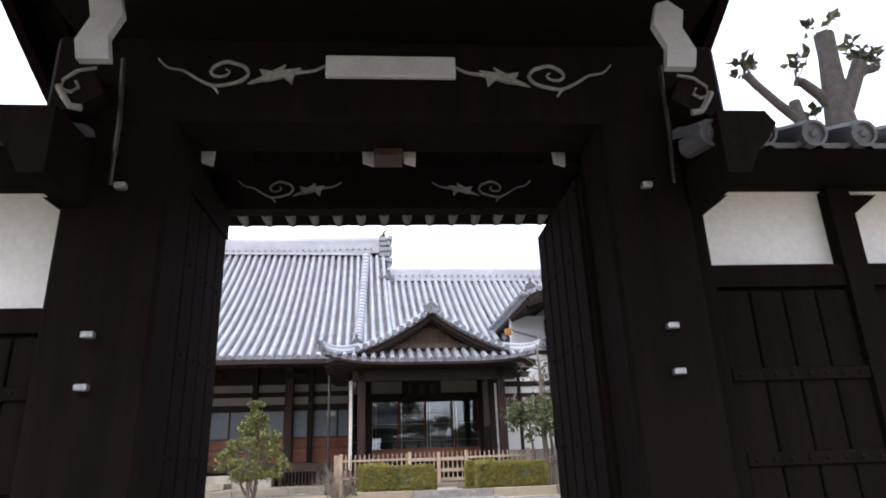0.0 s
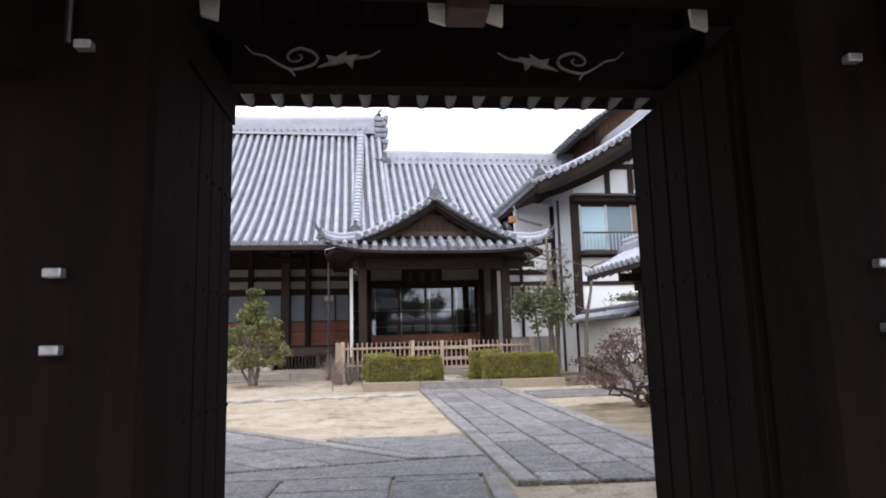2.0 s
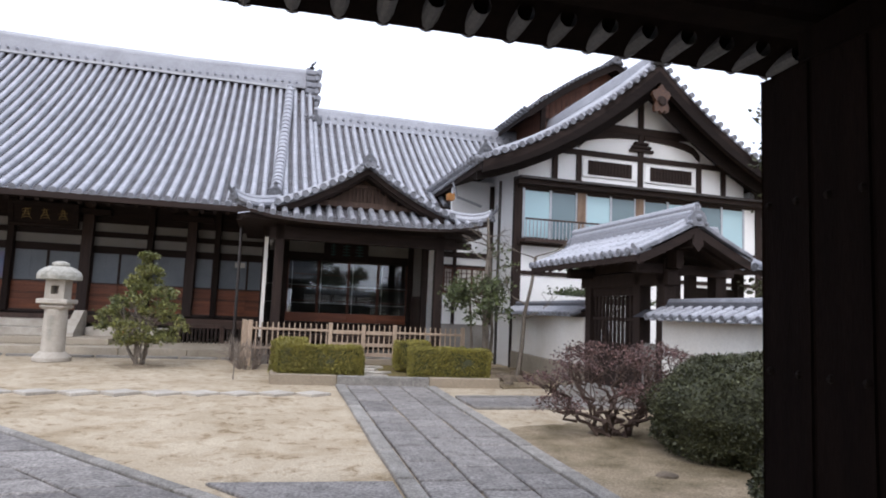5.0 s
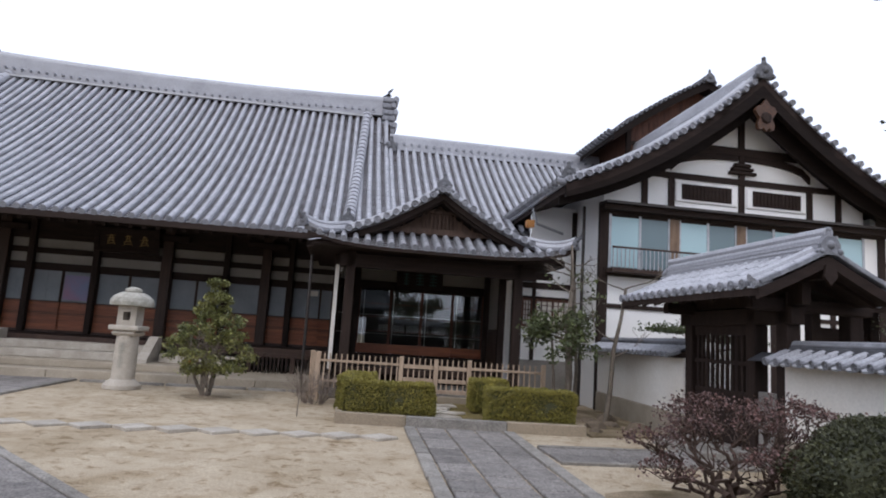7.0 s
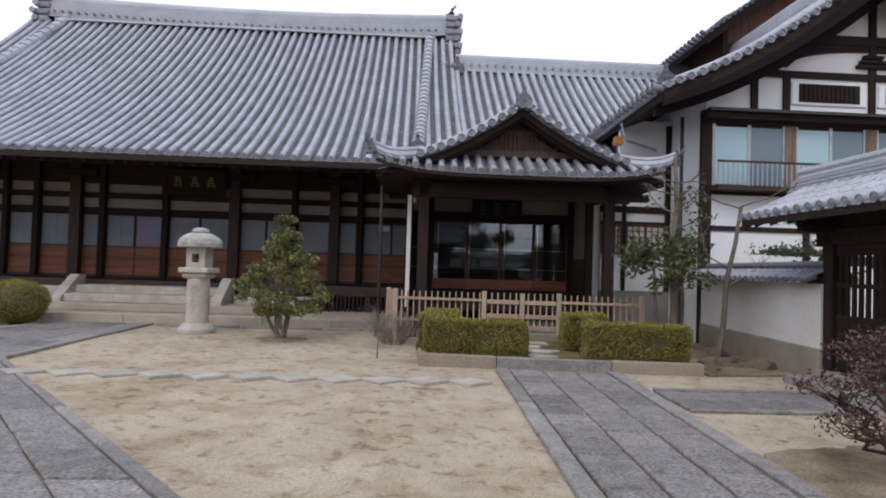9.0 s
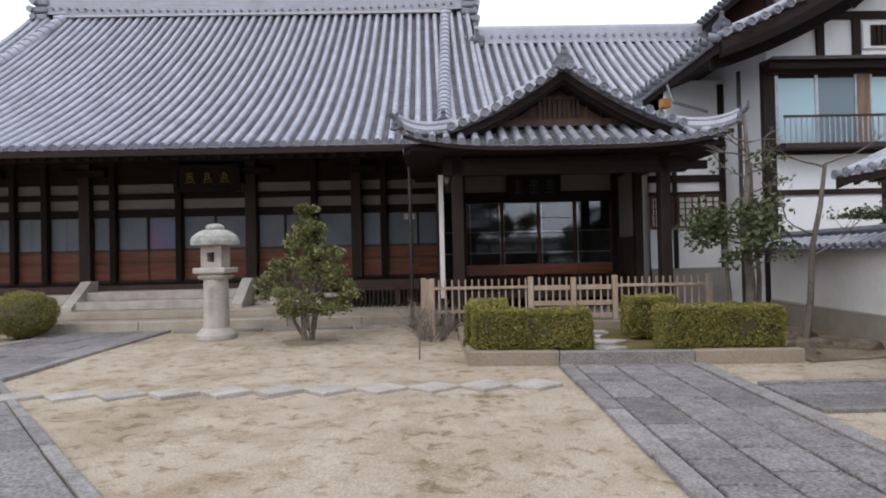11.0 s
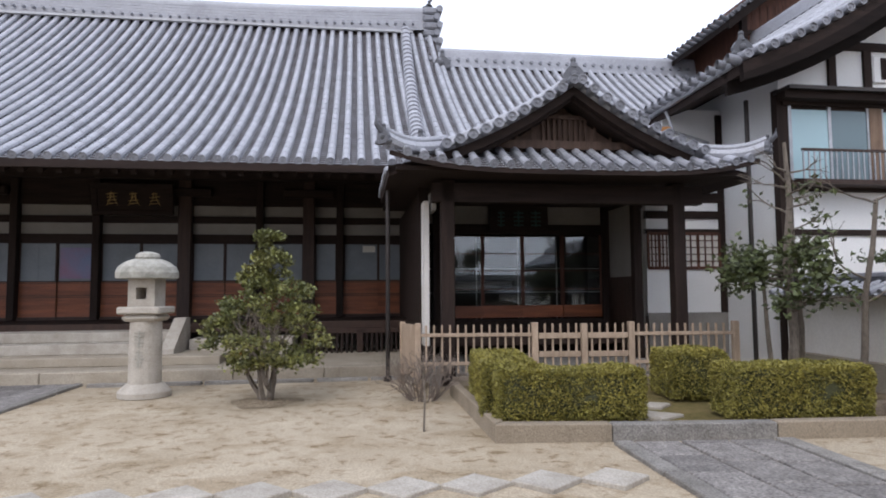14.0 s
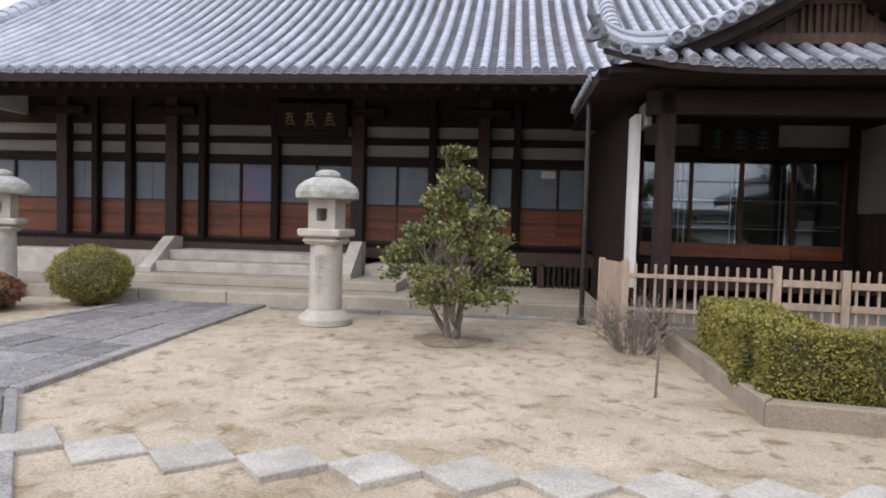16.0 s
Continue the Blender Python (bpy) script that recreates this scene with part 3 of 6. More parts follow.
def hall_front():
    x0, x1 = -20.2, -2.2
    part("back_wall", B(x0, x1, FY + 2.5, FY + 2.6, 0, 6), DARKX, hall)
    part("floor_deck", B(x0, x1, 19.35, FY + 2.5, 0.66, 0.79), DARKX, hall, "dark plank veranda floor")
    part("veranda_edge", B(x0, x1, 19.28, 19.35, 0.60, 0.80, 0.01), BROWN, hall)
    part("sill", B(x0, x1, FY - 0.1, FY + 0.1, 0.79, 0.86), BROWN, hall)
    for z0, z1, nm in ((2.56, 2.78, "lintel"), (3.05, 3.21, "upper_rail"), (3.47, 4.75, "wall_plate")):
        part(nm, B(x0, x1, FY - 0.09, FY + 0.09, z0, z1), DARKX, hall)
    part("eave_beam", B(x0, x1, 20.6, 20.8, 3.9, 4.3), DARKX, hall)
    for x, w in COLS:
        part("column", B(x - w / 2, x + w / 2, FY - 0.16 - w * 0.3, FY + 0.12, 0.79, 4.6, 0.015), DARK if w < 0.2 else BROWN, hall)
    for x, w in COLS:
        if w > 0.25:
            part("bracket_arm", B(x - 0.6, x + 0.6, FY - 0.3, FY - 0.1, 3.66, 3.86, 0.03), DARKX, hall)
    # Plaster between the rails, with the eave shade in its colour.
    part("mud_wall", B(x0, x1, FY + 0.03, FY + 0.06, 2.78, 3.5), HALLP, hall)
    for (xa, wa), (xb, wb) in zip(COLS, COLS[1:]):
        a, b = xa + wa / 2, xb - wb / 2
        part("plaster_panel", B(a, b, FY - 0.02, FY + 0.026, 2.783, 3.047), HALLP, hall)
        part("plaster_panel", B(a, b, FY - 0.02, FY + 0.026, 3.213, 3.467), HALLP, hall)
        n = 2 if b - a > 1.2 else 1
        for i in range(n):
            c, d = a + (b - a) * i / n, a + (b - a) * (i + 1) / n
            yy = FY - 0.03 + 0.045 * (i % 2)
            door = part("sliding_door", B(c, d, yy, yy + 0.025, 0.86, 0.93), RED, hall, "sliding door with paper top and red-brown board base")
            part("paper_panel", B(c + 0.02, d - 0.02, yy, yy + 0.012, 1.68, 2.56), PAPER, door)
            m = (c + d) / 2
            for s0, s1 in ((c, c + 0.03), (m - 0.008, m + 0.008), (d - 0.03, d)):
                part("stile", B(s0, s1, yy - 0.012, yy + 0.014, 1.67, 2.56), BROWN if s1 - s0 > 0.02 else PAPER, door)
            for k in range(7):
                z = 0.93 + k * 0.105
                part("board", B(c, d, yy, yy + 0.02, z, z + 0.104, 0.004), RED, door)
            for z in (1.30, 1.34, 1.63):
                part("batten", B(c, d, yy - 0.014, yy + 0.01, z, z + 0.014), BROWN, door)
            part("rail", B(c, d, yy - 0.016, yy + 0.02, 1.66, 1.69), BROWN, door)
    part("poster", B(-10.75, -10.06, FY - 0.075, FY - 0.068, 1.74, 2.46), CLOTH, hall, "blue and pink poster on the door")
    part("paper_notice", B(-3.83, -3.52, FY - 0.075, FY - 0.068, 2.36, 2.52), WALLP, hall, "small white paper notice on the door")
    # foundation behind the veranda, with lattice vents
    part("foundation_wall", B(x0, x1, 20.4, 20.5, 0, 0.66), CONCRETE, hall)
    part("plinth_block", B(-14.2, -10.98, 18.7, 19.9, 0.05, 0.62, 0.02), PALE, hall, "pale stone plinth beside the steps")
    part("plinth_block", B(-7.10, -5.2, 18.7, 19.9, 0.05, 0.52, 0.02), PALE, hall, "pale stone plinth beside the steps")
    for a in (-4.95, -3.85):
        part("vent_frame", B(a - 0.1, a + 0.98, 19.2, 19.28, 0.56, 0.66), BROWN, hall)
        part("vent_post", B(a - 0.12, a, 19.2, 19.3, 0.14, 0.60), BROWN, hall)
        for k in range(9):
            part("vent_bar", B(a + 0.06 + k * 0.1, a + 0.1 + k * 0.1, 19.22, 19.26, 0.14, 0.56), DARK, hall)
    # hanging name board
    sign = thing("name_board", "dark framed hanging board with gilt letters", "sign")
    sign.matrix_basis = HM @ Matrix.Translation((-9.1, FY - 0.30, 3.20)) @ Matrix.Rotation(radians(12), 4, 'X')
    part("panel", B(-0.78, 0.78, 0, 0.05, 0, 0.72), DARKX, sign)
    for a in ((-0.9, 0.9, 0, 0.12), (-0.9, 0.9, 0.62, 0.74)):
        part("frame_bar", B(a[0], a[1], -0.04, 0.03, a[2], a[3], 0.015), DARKX, sign)
    for a in ((-0.9, -0.76), (0.76, 0.9)):
        part("frame_bar", B(a[0], a[1], -0.038, 0.028, 0.12, 0.62, 0.015), DARKX, sign)
    rng = random.Random(5)
    for c in (-0.45, 0.02, 0.48):
        # a brush character too far off to read: slanting strokes in a square
        strokes = []
        for k in range(4):
            z, w = 0.27 + k * 0.075, rng.uniform(0.06, 0.12)
            strokes.append([((c - w, -0.008, z - 0.012), 0.007), ((c, -0.008, z + 0.004), 0.012), ((c + w, -0.008, z + 0.012), 0.008)])
        strokes.append([((c - 0.02, -0.008, 0.54), 0.010), ((c - 0.03, -0.008, 0.40), 0.013), ((c - 0.12, -0.008, 0.22), 0.004)])
        strokes.append([((c + 0.03, -0.008, 0.52), 0.009), ((c + 0.05, -0.008, 0.36), 0.012), ((c + 0.13, -0.008, 0.22), 0.006)])
        V, F = tubes(strokes, 5)
        raw("gilt_character", V, F, GOLD, sign, "gilt brush character")


hall_front()


def steps():
    s = thing("stone_steps", "pale granite steps with sloping cheek stones before the hall", "steps", HM)
    part("platform", B(-14.5, -3.1, 16.8, 20.4, -0.05, 0.165, 0.015), STEP, s)
    for k in range(8):
        xa = -14.5 + k * 1.43
        part("platform_kerb", B(xa, xa + 1.42, 16.72, 17.0, -0.05, 0.175, 0.012), STEP, s)
    part("step", B(-12.1, -6.3, 17.55, 19.8, 0.165, 0.315, 0.012), STEP, s)
    part("step", B(-10.75, -7.38, 18.1, 19.8, 0.315, 0.50, 0.012), PALE, s)
    part("step", B(-10.75, -7.38, 18.55, 19.8, 0.50, 0.68, 0.012), PALE, s)
    for x in (-10.96, -7.38):
        bm = bmesh.new()
        pts = [(17.95, 0.315), (17.95, 0.40), (18.75, 0.92), (19.05, 0.92), (19.05, 0.315)]
        a = [bm.verts.new((x, y, z)) for y, z in pts]
        f = bm.faces.new(a)
        r = bmesh.ops.extrude_face_region(bm, geom=[f])["geom"]
        for v in r:
            if isinstance(v, bmesh.types.BMVert):
                v.co.x += 0.22
        bmesh.ops.recalc_face_normals(bm, faces=bm.faces)
        part("cheek_stone", bm, PALE, s)
    for k in range(6):
        part("drain_kerb", B(-8.0 + k * 0.85, -7.2 + k * 0.85, 16.45, 16.58, -0.05, 0.02, 0.01), KERB, s)


steps()


# ---- linking wing between hall and residence ----
def wing():
    w = thing("linking_wing", "white-walled linking wing with a grey tiled roof", "building", HM)
    O = (-1.55, 17.5, HZ)
    lo = lambda a: 0 if a < 3.3 else 1.2
    slab(w, O, (1, 0, 0), (0, 1, 0), hprof, 0, 8.0, lo, const(6.5), 0.16, DARKX, n=10, m=20)
    tile_field(w, O, (1, 0, 0), (0, 1, 0), hprof, 8.0, 0.275, lo, const(6.3), TILE, DISC, rad=0.071, step=0.31, pan=0.115)
    zt = HZ + hprof(6.4)
    ridge(w, (-1.6, 23.95, zt - 0.1), (6.8, 23.95, zt - 0.1), 0.5, 0.62, TILE, 4)
    onigawara(w, Matrix.Translation((-1.55, 23.75, zt - 0.25)) @ Matrix.Rotation(radians(-30), 4, 'Z'), 0.6, TILED)
    V, F = [], []
    for k in range(30):
        q, G = tubes([[((-1.9 + k * 0.27, 23.66, zt + 0.12), 0.05), ((-1.9 + k * 0.27, 23.8, zt + 0.12), 0.05)]], 8)
        F += [tuple(i + len(V) for i in f) for f in G]
        V += q
    raw("ridge_round_tiles", V, F, TILE1, w, "row of round tile ends under the ridge", "stuff")
    slab(w, (-1.55, 30.4, HZ), (1, 0, 0), (0, -1, 0), hprof, 0, 8.0, const(0), const(6.5), 0.16, TILE, "rear_roof", n=6, m=3)
    y = 17.6
    part("plaster_wall", B(1.5, 1.9, y, y + 0.12, 0.9, 3.6), PLASTER, w)
    part("plaster_wall", B(1.9, 3.3, y, y + 0.12, 0.9, 4.9), PLASTER, w)
    part("concrete_base", B(1.5, 3.3, y - 0.03, y + 0.12, -0.05, 0.95), CONCRETE, w)
    for x, ww in ((2.03, 0.09), (3.06, 0.14)):
        part("post", B(x - ww / 2, x + ww / 2, y - 0.045, y + 0.1, 0.95, 4.8 if x > 2.5 else 3.5), DARK, w)
    for z0, z1 in ((2.46, 2.55), (2.75, 2.9)):
        part("rail", B(1.5, 3.06, y - 0.04, y + 0.1, z0, z1), DARKX, w)
    part("rail", B(1.9, 3.3, y - 0.04, y + 0.1, 3.7, 3.82), DARKX, w)
    for a, b in ((1.52, 1.97), (2.09, 2.98)):
        win = part("lattice_window", B(a, b, y - 0.02, y - 0.005, 1.80, 2.46), WALLP, w, "shoji window behind a red-brown lattice")
        for k in range(7):
            x = a + (b - a) * k / 6
            e = 0.022 if k % 3 == 0 else 0.008
            part("bar", B(x - e, x + e, y - 0.05 - e * 0.2, y - 0.02, 1.80, 2.46), REDWALL, win)
        for k in range(6):
            z = 1.80 + 0.66 * k / 5
            e = 0.03 if k in (0, 5) else 0.008
            part("bar", B(a, b, y - 0.045, y - 0.022, z - e, z + e), REDWALL, win)


wing()


# ---- entrance porch ----
def porch():
    p = thing("entrance_porch", "hipped and gabled tiled entrance porch with dark posts", "porch", square(-0.55, 15.0))
    cx, ye, ze = -0.55, 14.9, 3.10
    half = 2.72

    def fprof(d):
        return 0.46 * d + 0.05 * d * d

    def lift(a):
        q = min(1, abs(a - half) / half)
        return 0.22 * q ** 4
    # front skirt
    O = (cx - half, ye, ze)
    tile_field(p, O, (1, 0, 0), (0, 1, 0), fprof, 2 * half, 0.24, const(0), lambda a: min(1.0, 0.05 + min(a, 2 * half - a) * 1.05), TILE, DISCS, rad=0.06, step=0.27, pan=0.11)
    slab(p, O, (1, 0, 0), (0, 1, 0), fprof, 0, 2 * half, const(0), lambda a: min(1.15, 0.05 + min(a, 2 * half - a) * 1.05), 0.07, DARKX, n=4, m=16)
    for ob in list(p.children):
        if ob.name.startswith(("roof_tiles", "roof_deck")):
            for v in ob.data.vertices:
                v.co.z += lift(v.co.x - O[0]) * (1 - min(1, (v.co.y - ye) / 1.2))
        elif ob.name.startswith("eave_tile"):
            ob.location.z += lift(ob.location.x - O[0])

    # side slopes from the ridge at cx, concave
    def sprof(d):
        return 0.19 * d + 0.098 * d * d
    for sg in (-1, 1):
        Os = (cx + sg * half, ye + 0.65, ze + 0.06)
        L = 5.2
        u, v = (0, 1, 0), (-sg, 0, 0)
        slab(p, Os, u, v, sprof, -0.35, L, lambda a: 0 if a < 2.5 else 0.8, const(half), 0.14, DARKX, "side_deck", n=8, m=16)
        tile_field(p, (Os[0], Os[1] - 0.4, Os[2]), u, v, sprof, L, 0.24, lambda a: (0 if a < 2.85 else 0.8) if a > 0.7 else 0.85 - a, const(half - 0.1), TILE, None, rad=0.06, step=0.27, pan=0.11)
        for k in range(10):
            m = Matrix.Translation((Os[0] + sg * 0.01, Os[1] + 0.42 + k * 0.24, Os[2] + 0.03)) @ Matrix.Rotation(radians(90 * sg), 4, 'Z')
            share("eave_tile", DISCS, m, p)
        # verge tiles: round tiles with end discs following the gable curve
        n = 11
        for k in range(n):
            d = 0.80 + (half - 0.86) * k / (n - 1)
            m = Matrix.Translation((cx + sg * (half - d), ye + 0.12, Os[2] + sprof(d) + 0.06))
            share("verge_tile", DISC, m @ Matrix.Diagonal((1, 1.6, 1, 1)), p)
        line, cap = [], []
        for k in range(15):
            d = 0.80 + (half - 0.8) * k / 14
            line.append(((cx + sg * (half - d), ye + 0.46, Os[2] + sprof(d) + 0.12), 0.085))
            cap.append(((cx + sg * (half - d), ye + 0.68, Os[2] + sprof(d) + 0.14), 0.085))
        V, F = tubes([line, cap], 8)
        raw("verge_roll", V, F, TILE, p, "round tile roll along the gable edge")
        # corner hip
        hip = []
        for k in range(10):
            f = k / 9
            x = cx + sg * (half - 0.85 + f * 0.93)
            y = ye + 0.55 - f * 0.60
            z = Os[2] + sprof(0.85) * (1 - f) ** 1.3 + 0.12 + 0.20 * f ** 3
            hip.append(((x, y, z), 0.085))
        V, F = tubes([hip, [((a + 0.0, b, c + 0.10), 0.05) for (a, b, c), r in hip]], 8)
        raw("hip_ridge", V, F, TILE, p, "upswept corner ridge of round tiles")
        x, y, z = hip[-1][0]
        o = onigawara(p, Matrix.Translation((x, y - 0.02, z - 0.12)) @ Matrix.Rotation(sg * radians(45), 4, 'Z'), 0.26, TILED, "corner_ornament")
        V, F = tubes([[((x, y, z + 0.02), 0.05), ((x + sg * 0.10, y - 0.06, z + 0.14), 0.035), ((x + sg * 0.11, y - 0.07, z + 0.25), 0.012)]], 6)
        raw("curled_tip", V, F, TILED, p)
        part("side_eave_board", B(*sorted((cx + sg * half, cx + sg * (half - 0.08))), ye + 0.3, ye + 3.1, ze - 0.06, ze + 0.02), DARK, p)
        # barge board
        bm = bmesh.new()
        top = [(cx + sg * (half - d), Os[2] + sprof(d) - 0.02) for d in [0.85 + (half - 0.85) * i / 8 for i in range(9)]]
        low = [(x, z - 0.19) for x, z in reversed(top)]
        m = sideprism(top + low, ye + 0.42, ye + 0.5)
        part("barge_board", m, DARKX, p)
    zr = ze + 0.06 + sprof(half)
    ridge(p, (cx, ye + 0.35, zr - 0.05), (cx, ye + 5.2, zr - 0.05), 0.30, 0.24, TILE, 3)
    onigawara(p, Matrix.Translation((cx, ye + 0.3, zr - 0.02)), 0.40, TILED)
    # gable board with battens
    zb = ze + fprof(1.0)
    tri = [(cx - half + 0.95, zb - 0.1)] + [(cx - (half - d), ze + sprof(d) - 0.15) for d in (1.2, 1.6, 2.0, 2.4)] + [(cx, zr - 0.2)] + [(cx + (half - d), ze + sprof(d) - 0.15) for d in (2.4, 2.0, 1.6, 1.2)] + [(cx + half - 0.95, zb - 0.1)]
    part("gable_board", sideprism(tri, ye + 0.80, ye + 0.87), GABLE, p, "weathered brown gable boarding")
    part("gable_sill", B(cx - 1.72, cx + 1.72, ye + 0.70, ye + 0.80, zb - 0.08, zb + 0.05), GABLE, p)
    part("gable_rail", B(cx - 0.75, cx + 0.75, ye + 0.74, ye + 0.80, zb + 0.40, zb + 0.46), GABLE, p)
    for k in range(9):
        x = cx - 0.34 + k * 0.085
        part("gable_slat", B(x - 0.018, x + 0.018, ye + 0.75, ye + 0.80, zb + 0.05, zb + 0.40), GABLE, p)
    for k in range(13):
        x = cx - 1.5 + k * 0.25
        if abs(x - cx) > 0.4:
            part("gable_batten", B(x - 0.02, x + 0.02, ye + 0.78, ye + 0.80, zb + 0.05, zb + 0.05 + 0.62 * max(0.08, 1 - abs(x - cx) / 1.62)), GABLE, p)
    # ceiling and beams
    part("soffit", B(cx - half + 0.1, cx + half - 0.1, ye + 0.15, 19.5, ze - 0.04, ze + 0.02), DARKX, p)
    part("front_beam", B(-2.6, 1.7, 15.70, 15.88, 2.72, 3.0), DARKX, p)
    for x in (-2.36, 1.31):
        part("post", B(x - 0.10, x + 0.10, 15.70, 15.90, 0.0, 3.05, 0.012), DARK, p)
    part("bracket", B(1.50, 2.1, 15.74, 15.84, 2.76, 2.92, 0.02), DARKX, p)
    # back wall with glazed doors
    y = 18.65
    part("header", B(-2.6, 1.5, y - 0.06, y + 0.06, 2.50, 2.70), DARKX, p)
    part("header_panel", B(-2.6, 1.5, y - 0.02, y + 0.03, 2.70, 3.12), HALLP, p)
    hb = part("header_board", B(-1.15, 0.05, y - 0.16, y - 0.1, 2.54, 3.08, 0.02), DARKX, p, "dark name board with faint green letters")
    for c in (-0.9, -0.55, -0.2):
        bm = bmesh.new()
        for k in range(4):
            w = 0.07 + 0.03 * ((k * 3 + int(c * 10)) % 3)
            box(bm, c - w, c + w, y - 0.168, y - 0.158, 2.66 + k * 0.08, 2.69 + k * 0.08)
        box(bm, c - 0.015, c + 0.015, y - 0.169, y - 0.158, 2.64, 2.96)
        part("painted_character", bm, TEAL, hb, "faded teal painted character")
    part("sill", B(-2.6, 1.5, y - 0.07, y + 0.07, 0.70, 0.84), DARKX, p)
    part("step_board", B(-2.5, 1.25, 17.7, y - 0.07, 0.40, 0.55, 0.01), BROWN, p)
    part("porch_floor", B(-2.6, 1.9, 15.9, y + 0.1, -0.05, 0.16, 0.01), KERB, p)
    part("underfloor_board", B(-2.6, 1.5, y - 0.02, y + 0.02, 0.1, 0.70), DARKX, p)
    for x in (-2.15, 1.28):
        part("jamb", B(x - 0.09, x + 0.09, y - 0.09, y + 0.09, 0.1, 3.12), DARK, p)
    n = 4
    for i in range(n):
        a, b = -2.06 + 3.25 * i / n, -2.06 + 3.25 * (i + 1) / n
        yy = y + 0.03 * (i in (1, 2))
        d = part("glass_door", B(a, b, yy - 0.02, yy + 0.02, 0.86, 1.10, 0.006), RED, p, "sliding glass door with a red-brown board foot")
        part("pane", B(a + 0.03, b - 0.03, yy - 0.004, yy + 0.004, 1.10, 2.46), GLASS, d)
        for s0, s1 in ((a, a + 0.035), (b - 0.035, b)):
            part("stile", B(s0, s1, yy - 0.02, yy + 0.02, 1.10, 2.50), REDWALL, d)
        for z in (1.42, 1.78, 2.12):
            part("glazing_bar", B(a + 0.03, b - 0.03, yy - 0.01, yy + 0.01, z - 0.008, z + 0.008), REDWALL, d)
    part("side_wall_panel", B(1.34, 1.42, 17.5, y - 0.09, 1.64, 2.98), HALLP, p, "plaster panel on the side wall, toned down for porch shade")
    for k in range(5):
        ya = 17.5 + k * 0.212
        part("dado_board", B(1.31, 1.44, ya, ya + 0.208, 0.1, 1.64, 0.005), BROWN, p)
    part("side_wall_post", B(1.30, 1.46, 17.34, 17.5, 0.1, 3.05, 0.01), DARK, p)
    part("side_wall_head", B(1.32, 1.44, 17.5, y - 0.09, 2.98, 3.1), DARK, p)
    part("left_wall", B(-2.68, -2.60, 16.65, 21.6, 0.85, 3.1), DARK, p)
    part("left_wall_post", B(-2.72, -2.56, 16.52, 16.65, 0.0, 3.1), DARK, p)
    part("left_wall_panel", B(-2.68, -2.60, 16.1, 16.5, 0.55, 2.78), WALLP, p, "narrow white plaster strip")
    part("upper_panel", B(-2.57, -2.51, 15.92, 16.45, 2.62, 2.92), HALLP, p, "small plaster panel under the eave beam")
    part("left_wall_sill", B(-2.70, -2.58, 15.95, 16.52, 0.45, 0.55), DARK, p)
    part("left_wall_base", B(-2.69, -2.59, 16.65, 19.4, 0.0, 0.85), DARK, p)
    # stand-in room behind the glass; its dimness is put into the colours
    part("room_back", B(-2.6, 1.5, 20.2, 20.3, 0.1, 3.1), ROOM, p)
    # pale lattice screens inside the hall
    for x in (-2.0, -1.9, -1.2, -1.1, -0.3, -0.2, 0.55, 0.65):
        part("room_lattice_bar", B(x - 0.008, x + 0.008, 19.55, 19.57, 0.8, 2.5), WALLP, p)
    for z in (1.35, 1.85):
        part("room_lattice_bar", B(-2.6, 1.5, 19.53, 19.548, z, z + 0.014), WALLP, p)
    part("room_floor", B(-2.6, 1.5, y + 0.1, 20.2, 0.7, 0.8), BROWN, p)
    part("room_side", B(1.5, 1.56, y - 0.05, 20.3, 0.1, 3.1), DARKX, p)
    V, F = tubes([[((-3.36, 16.22, 3.25), 0.035), ((-3.36, 16.22, 0.0), 0.035)]], 8)
    pipe = thing("rain_chain_post", "dark metal downpipe standing at the eave corner", "downpipe")
    raw("pipe", V, F, METAL, pipe)
    V, F = tubes([[((-3.36, 16.22, 3.24), 0.035), ((-3.34, 16.2, 3.3), 0.03), ((-3.25, 16.18, 3.34), 0.03)]], 8)
    raw("elbow", V, F, METAL, pipe)
    part("foot", B(-3.42, -3.30, 16.16, 16.28, -0.02, 0.06, 0.01), METAL, pipe)


porch()


